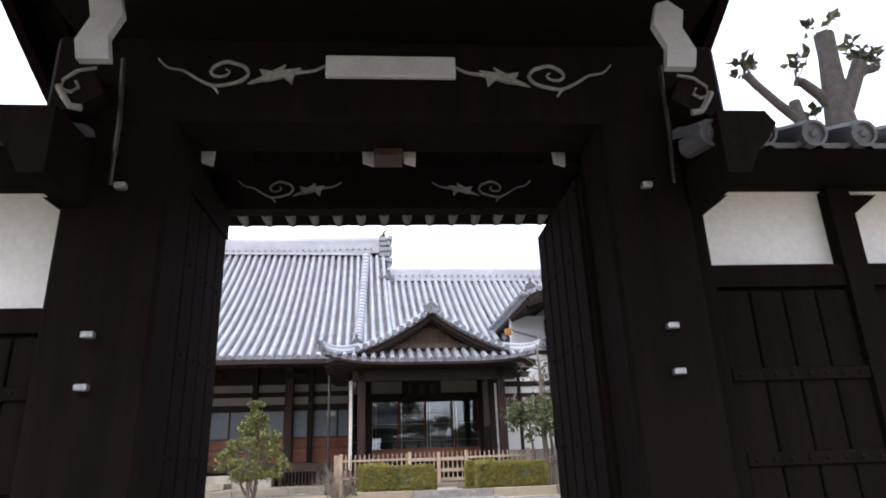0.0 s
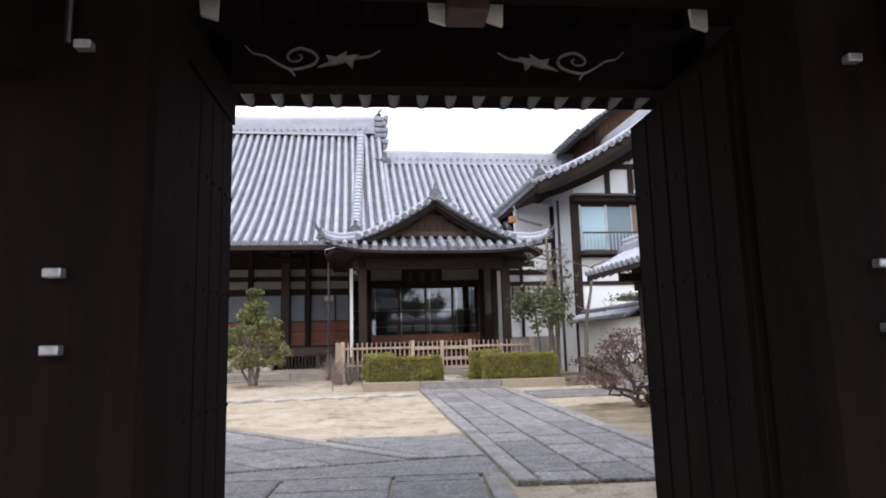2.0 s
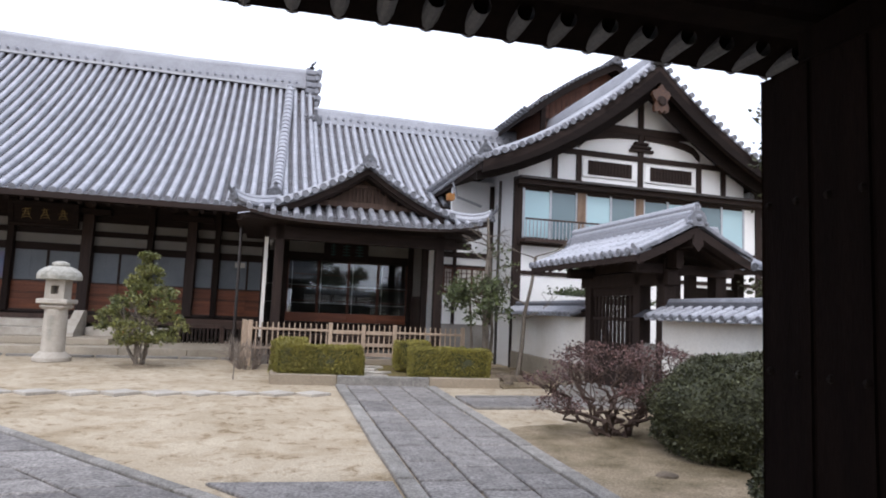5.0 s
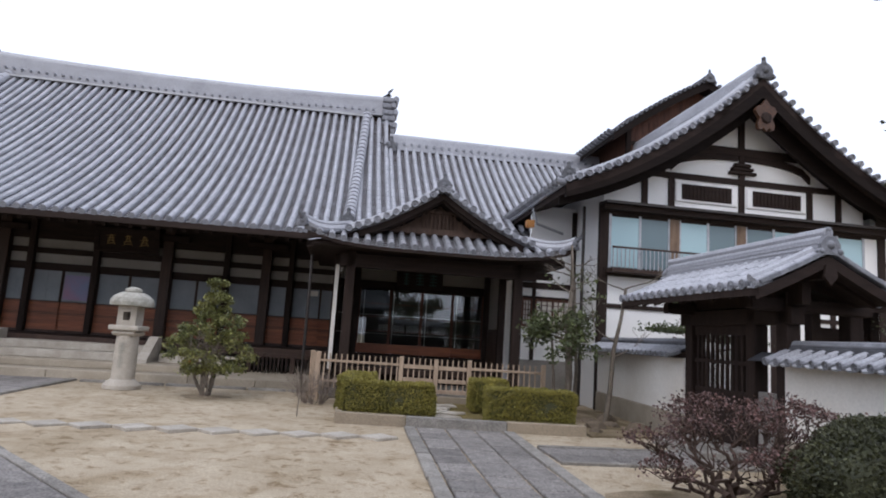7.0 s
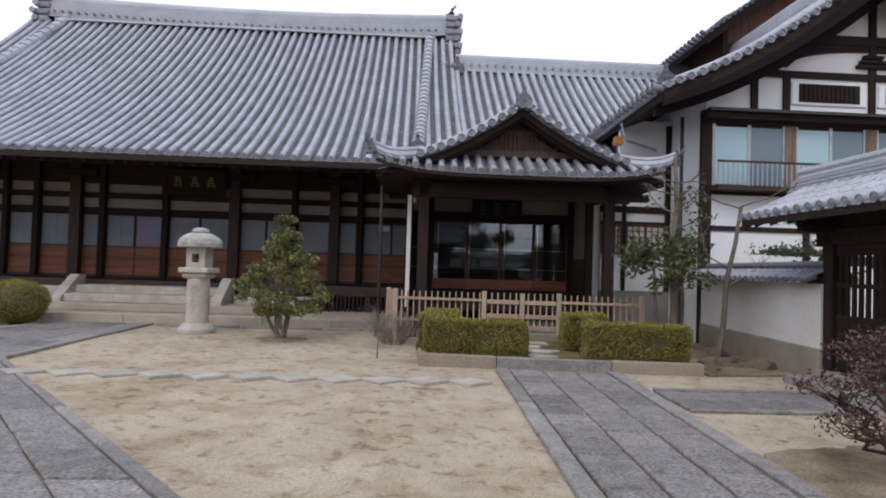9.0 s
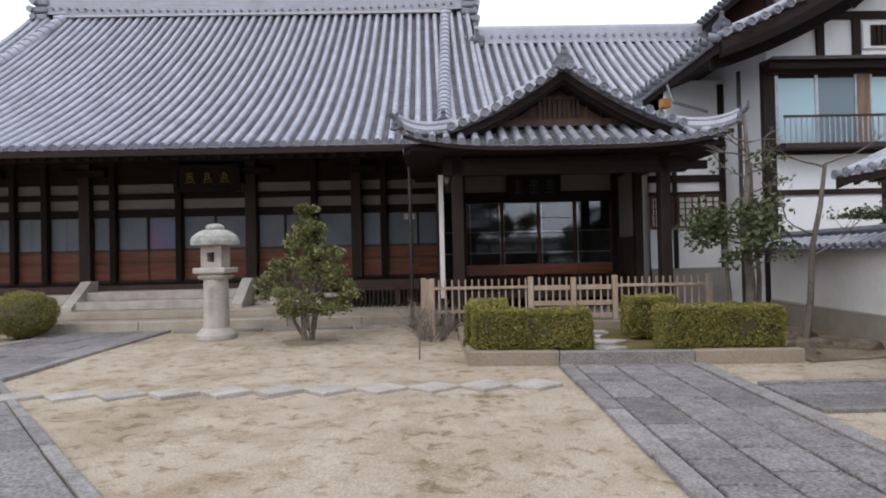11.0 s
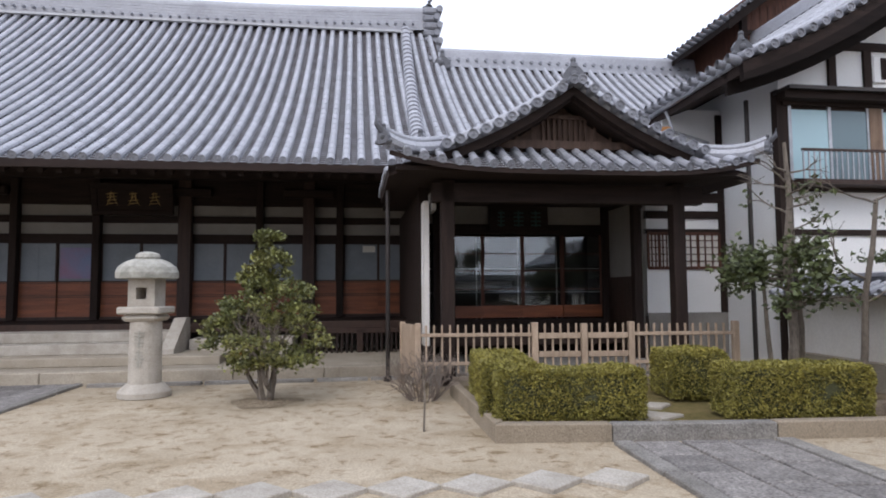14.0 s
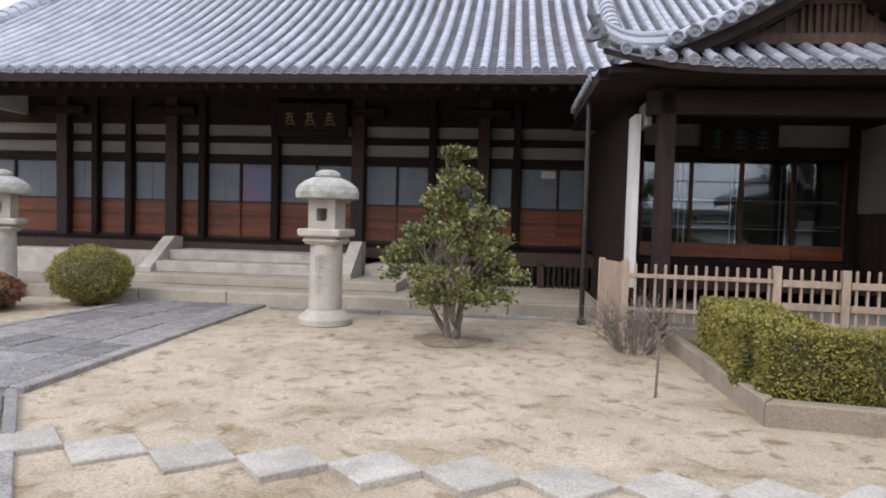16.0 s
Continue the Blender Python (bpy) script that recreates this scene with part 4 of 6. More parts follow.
# ---- residence with the gabled front ----
def residence():
    r = thing("residence", "two-storey white plaster residence with dark timber gable", "building", square(3.25, 16.5))
    y = 16.5
    x0, x1 = 3.25, 10.6
    cx = 6.68
    ez, half = 4.86, 4.71

    def prof(d):
        return 0.35 * d + 0.062 * d * d
    part("front_wall", B(x0, x1, y, y + 0.15, -0.05, 4.6), PLASTER, r)
    top = [(cx - (half - d), ez + prof(d) - 0.3) for d in (1.28, 2, 3, 4, 4.9)]
    tri = [(x0, 4.55)] + top + [(2 * cx - x, z) for x, z in reversed(top)] + [(2 * cx - x0, 4.55)]
    part("gable_wall", sideprism(tri, y, y + 0.15), PLASTER, r)
    part("side_wall", B(x0, x0 + 0.15, y + 0.15, 27, -0.05, 5.2), PLASTER, r)
    part("side_wall", B(x1 - 0.15, x1, y + 0.15, 27, -0.05, 5.2), PLASTER, r)
    part("rear_wall", B(x0, x1, 27, 27.15, -0.05, 5.2), PLASTER, r)
    part("corner_post", B(x0 - 0.08, x0 + 0.12, y - 0.05, y + 0.1, -0.05, 4.75), DARK, r)
    part("corner_post", B(x1 - 0.12, x1 + 0.08, y - 0.05, y + 0.1, -0.05, 4.75), DARK, r)
    part("skirt_wall", B(x0 + 0.12, x1, y - 0.02, y, -0.05, 0.5), CONCRETE, r)
    part("wing_wall", B(x1 + 0.1, 13.6, y + 0.02, y + 0.17, -0.05, 4.5), PLASTER, r)
    for z0, z1 in ((3.04, 3.16), (2.28, 2.38), (3.80, 3.90)):
        part("wing_beam", B(x1 + 0.1, 13.6, y - 0.03, y + 0.02, z0, z1), DARKX, r)
    part("wing_post", B(11.55, 11.72, y - 0.05, y + 0.03, -0.05, 4.5), DARK, r)
    part("wing_post", B(13.5, 13.65, y - 0.05, y + 0.2, -0.05, 4.5), DARK, r)
    # horizontal members
    for z0, z1, dep in ((4.48, 4.66, 0.10), (3.02, 3.20, 0.10), (2.28, 2.38, 0.04), (5.50, 5.64, 0.06), (6.22, 6.42, 0.08)):
        s = 0 if z0 < 4.7 else (1.0 if z0 < 5.6 else 2.1)
        part("tie_beam", B(x0 + s, x1 + 0.02 - s, y - dep, y + 0.03, z0, z1), DARKX, r)
    part("pent_board", B(x0 - 0.1, 11.0, y - 0.42, y, 4.66, 4.72), METAL, r, "narrow dark sheet pent roof over the windows")
    part("pent_beam", B(x0 - 0.1, 11.0, y - 0.3, y - 0.1, 4.54, 4.66), DARKX, r)
    # upper windows
    for a, b in ((3.40, 4.88), (5.14, 6.60), (6.86, 8.34), (8.60, 10.05)):
        m = (a + b) / 2
        win = part("window", B(a - 0.05, b + 0.05, y - 0.03, y + 0.02, 3.2, 4.48), DARKX, r, "sliding window with pale blue-grey panes")
        for k, (c, d) in enumerate(((a, m - 0.02), (m + 0.02, b))):
            part("pane", B(c, d, y - 0.045, y - 0.033, 3.24, 4.42), BLUEGLASS if (k + int(a)) % 2 else GREYGLASS, win)
        for c, w in ((a, 0.03), (m, 0.03), (b, 0.03)):
            part("window_frame", B(c - w, c + w, y - 0.06, y - 0.02, 3.2, 4.48), STEEL, win)
    for x in (5.01, 6.73, 8.47):
        part("window_post", B(x - 0.12, x + 0.12, y - 0.07, y, 3.2, 4.48), TAN, r)
    rail = part("balcony_rail", B(3.3, 5.6, y - 0.46, y - 0.42, 3.62, 3.66), BROWN, r, "low brown railing under the window")
    part("balcony_floor", B(3.3, 5.6, y - 0.46, y - 0.1, 3.08, 3.16), BROWN, r)
    for k in range(24):
        part("baluster", B(3.31 + k * 0.099, 3.33 + k * 0.099, y - 0.45, y - 0.43, 3.16, 3.62), STEEL, rail)
    # lower white wall posts and window
    for x in (5.4, 7.6, 9.2):
        part("post", B(x - 0.07, x + 0.07, y - 0.03, y + 0.02, 0.4, 3.05), DARK, r)
    # gable vents
    for a, b in ((5.12, 6.54), (6.98, 8.40)):
        fr = part("vent", B(a - 0.09, b + 0.09, y - 0.05, y + 0.02, 4.94, 5.44, 0.02), PLASTER, r, "barred gable vent in a white frame")
        # A dark plate on the frame stands in for the shaded opening.
        bm = B(a + 0.06, b - 0.06, y - 0.065, y - 0.05, 5.0, 5.38)
        part("vent_opening", bm, DARKX, fr)
        for k in range(12):
            q = a + 0.18 + (b - a - 0.36) * k / 11
            part("vent_bar", B(q - 0.02, q + 0.02, y - 0.09, y - 0.05, 5.02, 5.36), DARK, fr)
    for x in (4.25, 4.93, 6.76, 8.60, 9.40):
        part("strut", B(x - 0.07, x + 0.07, y - 0.055, y + 0.02, 4.66, 5.5), DARK, r)
    part("centre_strut", B(6.69, 6.83, y - 0.07, y + 0.02, 5.6, 7.4), DARK, r)
    for sg in (-1, 1):
        arc = [(6.76 + sg * (0.1 + 1.75 * i / 8), 5.58 + 0.40 * math.sqrt(max(0, 1 - (i / 8) ** 2)) + 0.12) for i in range(9)]
        part("curved_beam", sideprism(arc + [(x, z + 0.18) for x, z in reversed(arc)], y - 0.06, y + 0.02), DARKX, r)
    bm = bmesh.new()
    for a in range(3):
        box(bm, 6.54 - 0.07 * a, 6.98 + 0.07 * a, y - 0.12, y, 5.95 - 0.1 * a, 6.03 - 0.1 * a, 0.02)
    part("frog_leg_strut", bm, DARKX, r)
    # roof
    for sg in (-1, 1):
        O = (cx + sg * half, 15.62, ez)
        u, v = (0, 1, 0), (-sg, 0, 0)
        slab(r, O, u, v, prof, -0.1, 11.6, const(0), const(half), 0.18, DARKX, n=10, m=4)
        tile_field(r, O, u, v, prof, 11.4 if sg < 0 else 2.8, 0.275, const(0), const(half - 0.08), TILE, DISC if sg < 0 else None, rad=0.068, step=0.31, pan=0.22)
        top = [(cx + sg * (half - d), ez + prof(d) - 0.03) for d in [half * i / 12 for i in range(13)]]
        part("barge_board", sideprism(top + [(x, z - 0.48 + 0.20 * (abs(x - cx) / half)) for x, z in reversed(top)], 15.52, 15.62), BARGE, r, "deep dark curved barge board")
        # Inner black board, deepened to fill in beam and shade under the verge.
        part("inner_barge_board", sideprism(top + [(x, z - 0.80 + 0.42 * (abs(x - cx) / half)) for x, z in reversed(top)], 15.95, 16.03), BARGE, r)
        n = 22
        for k in range(n):
            d = 0.05 + (half - 0.1) * k / (n - 1)
            sl = math.atan(0.351 + 0.115 * d)
            share("verge_tile", DISC, Matrix.Translation((cx + sg * (half - d), 15.48, ez + prof(d) + 0.07)) @ Matrix.Diagonal((1, 1.6, 1, 1)), r)
        rolls = [[((cx + sg * (half - d), yy, ez + prof(d) + 0.13), 0.08) for d in [half * i / 14 for i in range(15)]] for yy in (15.72, 15.95)]
        V, F = tubes(rolls, 8)
        raw("verge_roll", V, F, TILE, r)
        o = onigawara(r, Matrix.Translation((cx + sg * (half - 0.1), 15.7, ez + 0.1)), 0.4, TILED, "verge_ornament")
    zr = ez + prof(half)
    ridge(r, (cx, 15.6, zr - 0.05), (cx, 27.2, zr - 0.05), 0.42, 0.42, TILE, 4)
    onigawara(r, Matrix.Translation((cx, 15.5, zr - 0.05)), 0.50, TILED)
    # pendant
    bm = bmesh.new()
    out = [(0, 0.48), (0.12, 0.34), (0.24, 0.30), (0.30, 0.20), (0.22, 0.08), (0.17, 0.02), (0.24, -0.12), (0.22, -0.24), (0.13, -0.26), (0.08, -0.20), (0, -0.3)]
    out = out + [(-a, b) for a, b in reversed(out[1:-1])]
    m = sideprism([(cx + a * 0.9, 6.82 + b) for a, b in out], 15.42, 15.52)
    pend = part("gable_pendant", m, PENDANT, r, "carved orange-brown gable pendant")
    bm = bmesh.new()
    bmesh.ops.create_cone(bm, cap_ends=True, segments=8, radius1=0.15, radius2=0.11, depth=0.06, matrix=Matrix.Translation((cx, 15.40, 6.85)) @ Matrix.Rotation(radians(90), 4, 'X'))
    part("pendant_boss", bm, DARK, pend)
    # gutter and orange stub
    V, F = tubes([[((1.93, 15.7, 4.86), 0.05), ((1.93, 18.6, 4.80), 0.05), ((1.93, 27, 4.7), 0.05)], [((1.95, 17.9, 4.75), 0.035), ((2.05, 17.85, 4.35), 0.035), ((2.75, 17.85, 4.15), 0.035)]], 8)
    raw("gutter", V, F, STEEL, r, "pale metal eave gutter")
    part("gutter_box", B(1.80, 1.98, 17.8, 18.0, 4.25, 4.43), ORANGE, r, "new orange wood block")
    V, F = tubes([[((2.95, 16.95, 4.7), 0.04), ((2.95, 16.95, 0.0), 0.04)]], 8)
    raw("downpipe", V, F, METAL, r)
    # raised roof tower behind
    t = thing("roof_turret", "brown timber smoke turret with tiled gable roof", "turret", square(3.25, 16.5))
    tx, th, te = 8.9, 3.3, 8.30
    pr = lambda d: 0.80 * d - 0.045 * d * d
    part("turret_wall", B(6.35, 11.45, 22.0, 25.4, 6.2, 9.1), REDWALL, t)
    part("turret_gable", sideprism([(6.35, 9.1), (tx, 10.35), (11.45, 9.1)], 22.0, 22.1), REDWALL, t)
    for k in range(22):
        x = 6.38 + k * 0.23
        part("turret_board", B(x, x + 0.215, 21.97, 22.0, 6.3, min(9.05, 8.9 + 0.2 * (1 - abs(x - tx) / 3))), REDWALL, t)
    part("turret_rail", B(6.3, 11.5, 21.93, 21.97, 8.15, 8.27), DARKX, t)
    part("turret_post", B(6.27, 6.43, 21.92, 22.05, 6.3, 9.0), DARK, t)
    for sg in (-1, 1):
        O = (tx + sg * th, 21.5, te)
        slab(t, O, (0, 1, 0), (-sg, 0, 0), pr, 0, 4.6, const(0), const(th), 0.16, BARGE, n=8, m=2)
        tile_field(t, O, (0, 1, 0), (-sg, 0, 0), pr, 4.5, 0.275, const(0), const(th - 0.05), TILED, DISCD if sg < 0 else None, rad=0.068, step=0.31)
        top = [(tx + sg * (th - d), te + pr(d)) for d in [th * i / 8 for i in range(9)]]
        part("barge_board", sideprism(top + [(x, z - 0.26) for x, z in reversed(top)], 21.4, 21.5), BARGE, t)
        for k in range(20):
            d = 0.05 + (th - 0.1) * k / 19
            share("verge_tile", DISCD, Matrix.Translation((tx + sg * (th - d), 21.38, te + pr(d) + 0.07)), t)
    zt = te + pr(th)
    ridge(t, (tx, 21.4, zt - 0.05), (tx, 26, zt), 0.34, 0.3, TILED, 3)
    onigawara(t, Matrix.Translation((tx, 21.35, zt - 0.05)), 0.42, TILED)


residence()


# ---- courtyard wall and its small gate ----
def coped_wall(name, x0, x1, m, label, z=1.28):
    """A white plaster wall along local x with a little tiled roof."""
    w = thing(name, label, "wall", m)
    part("plaster_body", B(x0, x1, -0.12, 0.12, 0.40, z), WALLP, w)
    part("stone_footing", B(x0, x1, -0.15, 0.15, -0.08, 0.40, 0.02), STEP, w)
    part("coping_deck", sideprism([(-0.33, z), (0.33, z), (0, z + 0.15)], 0, x1 - x0), DARKX, w).matrix_basis = Matrix.Translation((x0, 0, 0)) @ Matrix.Rotation(radians(-90), 4, 'Z')
    pr = lambda d: 0.42 * d
    for sg in (-1, 1):
        tile_field(w, (x0 if sg < 0 else x1, sg * 0.36, z + 0.02), (1 if sg < 0 else -1, 0, 0), (0, -sg, 0), pr, x1 - x0, 0.20, const(0), const(0.34), TILE, DISCW if sg < 0 else None, rad=0.045, step=0.19, pan=0.17)
    ridge(w, (x0, 0, z + 0.13), (x1, 0, z + 0.13), 0.22, 0.15, TILED, 3)
    V, F = tubes([[((x0, 0, z + 0.27), 0.05), ((x1, 0, z + 0.27), 0.05)]], 8)
    raw("coping_roll", V, F, TILE1, w, "round cap tiles along the coping")
    return w


def between(ax, ay, bx, by):
    return Matrix.Translation((ax, ay, 0)) @ Matrix.Rotation(math.atan2(by - ay, bx - ax), 4, 'Z'), math.hypot(bx - ax, by - ay)


M, L = between(3.30, 16.4, 3.42, 12.16)
coped_wall("courtyard_wall", 0, L, M, "white plaster courtyard wall with grey tile coping")
M, L = between(3.68, 9.86, 4.42, 2.25)
coped_wall("courtyard_wall", 0, L, M, "white plaster courtyard wall with grey tile coping beside the small gate")


def side_gate():
    """The gate faces west in the line of the wall; its ridge runs along the wall."""
    g = thing("small_gate", "small dark timber gate with tiled gable roof", "gate", square(3.55, 11.0))
    dx = 3.55
    for x, y, h in ((dx, 12.1, 2.3), (dx, 10.55, 2.3), (dx, 9.93, 2.2), (dx + 0.95, 12.0, 2.2), (dx + 0.95, 10.0, 2.2)):
        part("post", B(x - 0.1, x + 0.1, y - 0.1, y + 0.1, -0.03, h, 0.01), DARK, g)
    part("lintel", B(dx - 0.1, dx + 0.1, 9.75, 12.35, 1.80, 2.02, 0.012), DARK, g)
    part("upper_lintel", B(dx - 0.06, dx + 0.06, 9.6, 12.5, 2.04, 2.30), DARK, g)
    for y in (12.0, 9.93):
        part("cross_tie", B(dx - 0.55, dx + 1.15, y - 0.07, y + 0.07, 1.96, 2.12, 0.012), DARKX, g)
    d = part("gate_door", B(dx - 0.02, dx + 0.02, 10.65, 12.0, 0.14, 0.80), DARK, g, "dark boarded gate door with an open lattice top")
    for z0, z1 in ((0.80, 0.88), (1.24, 1.30), (1.66, 1.80)):
        part("door_rail", B(dx - 0.04, dx + 0.04, 10.65, 12.0, z0, z1), DARK, d)
    for k in range(11):
        y = 10.69 + k * 0.124
        part("door_bar", B(dx - 0.02, dx + 0.02, y, y + 0.05, 0.88, 1.66), DARK, d)
    for k in range(6):
        y = 10.65 + k * 0.225
        part("door_board", B(dx - 0.035, dx - 0.02, y + 0.004, y + 0.221, 0.16, 0.79, 0.004), DARK, d)
    part("threshold", B(dx - 0.2, dx + 0.2, 10.45, 12.2, -0.03, 0.13, 0.015), KERB, g)
    part("door_step", B(dx - 0.75, dx - 0.22, 10.6, 12.0, -0.04, 0.09, 0.015), KERB, g)
    part("infill_base", B(dx - 0.05, dx + 0.05, 10.03, 10.45, 0.0, 0.92), CONCRETE, g)
    part("infill_coping", sideprism([(dx - 0.22, 1.32), (dx + 0.22, 1.32), (dx, 1.44)], 10.03, 10.45), TILED, g)
    cx, half, ez, ya, yb = 3.56, 0.90, 2.18, 9.30, 12.78
    pr = lambda d: 0.44 * d + 0.06 * d * d
    for sg in (-1, 1):
        O = (cx + sg * half, ya, ez)
        slab(g, O, (0, 1, 0), (-sg, 0, 0), pr, -0.02, yb - ya, const(0), const(half), 0.09, DARK, n=5, m=3)
        tile_field(g, O, (0, 1, 0), (-sg, 0, 0), pr, yb - ya, 0.22, const(0), const(half - 0.03), TILE, None, rad=0.056, step=0.26, pan=0.2)
        for k in range(17):
            m = Matrix.Translation((cx + sg * (half + 0.01), ya + k * 0.22, ez + 0.03)) @ Matrix.Rotation(radians(90 * sg), 4, 'Z')
            share("eave_tile", DISCS, m, g)
        for k in range(9):
            yy = ya + 0.2 + k * 0.38
            x0, x1 = sorted((cx + sg * (half - 0.06), cx + sg * 0.1))
            bm = box(bmesh.new(), x0, x1, yy, yy + 0.06, ez - 0.16, ez - 0.09)
            for v in bm.verts:
                v.co.z += pr(half - abs(v.co.x - cx))
            part("rafter", bm, DARKX, g)
        for y0, y1 in ((ya - 0.06, ya), (yb, yb + 0.06)):
            top = [(cx + sg * (half - q), ez + pr(q) - 0.02) for q in [half * i / 6 for i in range(7)]]
            part("barge_board", sideprism(top + [(x, z - 0.13) for x, z in reversed(top)], y0, y1), DARKX, g)
        # stepped edge tiles along the gable end, one lip over the next
        for k in range(8):
            q = half * k / 8
            sl = math.atan(0.50 + 0.16 * q)
            m = Matrix.Translation((cx + sg * (half - q), ya - 0.03, ez + pr(q) + 0.05)) @ Matrix.Rotation(sg * sl, 4, 'Y')
            part("verge_tile", B(*sorted((-0.0, -sg * 0.16)), -0.07, 0.12, -0.035, 0.02, 0.008), TILE1, g).matrix_basis = m
        V, F = tubes([[((cx + sg * (half - q), ya + 0.1, ez + pr(q) + 0.09), 0.058) for q in [half * i / 6 for i in range(7)]]], 8)
        raw("verge_roll", V, F, TILE, g)
    zr = ez + pr(half)
    ridge(g, (cx, ya - 0.02, zr - 0.04), (cx, yb + 0.05, zr - 0.04), 0.26, 0.27, TILE, 4)
    V, F = tubes([[((cx, ya - 0.06, zr + 0.25), 0.065), ((cx, yb + 0.1, zr + 0.27), 0.065)]], 8)
    raw("ridge_roll", V, F, TILE, g, "round cap tiles along the ridge")
    onigawara(g, Matrix.Translation((cx, ya - 0.06, zr - 0.02)), 0.31, TILE1)
    onigawara(g, Matrix.Translation((cx, yb + 0.1, zr - 0.06)) @ Matrix.Rotation(math.pi, 4, 'Z'), 0.34, TILE1)
    part("ridge_beam", B(cx - 0.06, cx + 0.06, ya + 0.05, yb - 0.05, zr - 0.30, zr - 0.13), DARK, g)
    # a curved tie under the gable, with a short strut
    arc = [(cx - 0.75 + 1.5 * i / 10, 2.14 + 0.13 * math.sin(math.pi * i / 10)) for i in range(11)]
    part("rainbow_beam", sideprism(arc + [(x, z + 0.15) for x, z in reversed(arc)], 9.86, 10.0), DARKX, g)
    part("gable_strut", B(cx - 0.06, cx + 0.06, 9.87, 9.99, 2.38, zr - 0.28), DARK, g)
    part("gable_pendant", sideprism([(cx, zr - 0.38), (cx + 0.09, zr - 0.28), (cx + 0.06, zr - 0.14), (cx - 0.06, zr - 0.14), (cx - 0.09, zr - 0.28)], ya - 0.09, ya - 0.06), DARKX, g)


side_gate()


def garden_shelter():
    """A low open shelter behind the small gate, its tiled slope towards the street."""
    h = thing("garden_shelter", "low dark garden shelter with a grey tiled roof", "shelter", square(5.0, 11.0))
    x0, x1, ye, ez, D = 4.75, 6.35, 11.0, 2.24, 1.45
    pr = lambda d: 0.42 * d + 0.04 * d * d
    slab(h, (x0, ye, ez), (1, 0, 0), (0, 1, 0), pr, 0, x1 - x0, const(0), const(D), 0.1, DARKX, n=4, m=3)
    tile_field(h, (x0, ye, ez), (1, 0, 0), (0, 1, 0), pr, x1 - x0, 0.24, const(0), const(D - 0.03), TILE, DISC, rad=0.06, step=0.27, pan=0.2)
    slab(h, (x0, ye + 2 * D, ez), (1, 0, 0), (0, -1, 0), pr, 0, x1 - x0, const(0), const(D), 0.1, TILE, "rear_roof", n=4, m=3)
    ridge(h, (x0 - 0.05, ye + D, ez + pr(D) - 0.03), (x1, ye + D, ez + pr(D) - 0.03), 0.30, 0.26, TILE, 3)
    onigawara(h, Matrix.Translation((x0 - 0.08, ye + D, ez + pr(D) - 0.05)) @ Matrix.Rotation(radians(-90), 4, 'Z'), 0.3, TILE1)
    part("eave_beam", B(x0 + 0.1, x1 - 0.1, ye + 0.45, ye + 0.6, 2.16, 2.34), DARKX, h)
    for x in (x0 + 0.3, x1 - 0.3):
        for y in (ye + 0.5, ye + 2.3):
            part("post", B(x - 0.08, x + 0.08, y - 0.08, y + 0.08, -0.03, 2.3, 0.01), DARK, h)
    part("low_board_wall", B(x0 + 0.3, x1 - 0.3, ye + 0.48, ye + 0.52, 0.0, 1.88), DARKX, h)


garden_shelter()


# ---- street gate under which the walk begins ----
GX0, GX1, GY = -2.00, 0.36, 1.77
GATE_POSE = Matrix.Translation((-0.86, 1.6, 0)) @ Matrix.Rotation(radians(3), 4, 'Z') @ Matrix.Translation((0.86, -1.6, 0))


def swirl(x, z, s, flip, y):
    """A cloud scroll: a wavy tail that curls into a spiral, a barb under it, and a ragged leaf."""
    curl = ((0, .17), (.06, .11), (.15, .09), (.24, .03), (.33, -.01), (.42, 0), (.50, .03), (.53, .08), (.50, .125), (.46, .14), (.40, .155), (.34, .13), (.31, .09), (.335, .055), (.39, .055), (.42, .085), (.395, .105))
    barb = ((.30, 0), (.34, -.025), (.365, -.065))
    stem = ((.53, .005), (.62, .03), (.72, .055), (.82, .085), (.92, .1), (1, .15))
    out = []
    for line, thick in ((curl, 0.012), (barb, 0.010), (stem, 0.012)):
        fine = []
        for i in range((len(line) - 1) * 3 + 1):
            k, f = min(i // 3, len(line) - 2), i / 3 - min(i // 3, len(line) - 2)
            p0, p1, p2, p3 = (line[max(0, min(len(line) - 1, k + q))] for q in (-1, 0, 1, 2))
            fine.append(tuple(0.5 * (2 * b + (c - a) * f + (2 * a - 5 * b + 4 * c - d) * f * f + (3 * b - a - 3 * c + d) * f ** 3) for a, b, c, d in zip(p0, p1, p2, p3)))
        n = len(fine)
        out.append([((x + flip * s * (a - 0.5), y, z + s * b), s * thick * (0.45 + 0.55 * math.sin(math.pi * (i + 0.5) / n))) for i, (a, b) in enumerate(fine)])
    V, F = tubes(out, 6)
    leaf = [(.55, .015), (.62, .05), (.595, .10), (.67, .085), (.75, .135), (.735, .095), (.84, .11), (.80, .07), (.79, 0), (.74, .05), (.66, .025)]
    b = len(V)
    for yy in (y - 0.012, y + 0.012):
        V += [(x + flip * s * (a - 0.5), yy, z + s * c) for a, c in leaf]
    n = len(leaf)
    F += [tuple(b + i for i in range(n)), tuple(b + n + i for i in range(n))] + [(b + i, b + (i + 1) % n, b + n + (i + 1) % n, b + n + i) for i in range(n)]
    return V, F


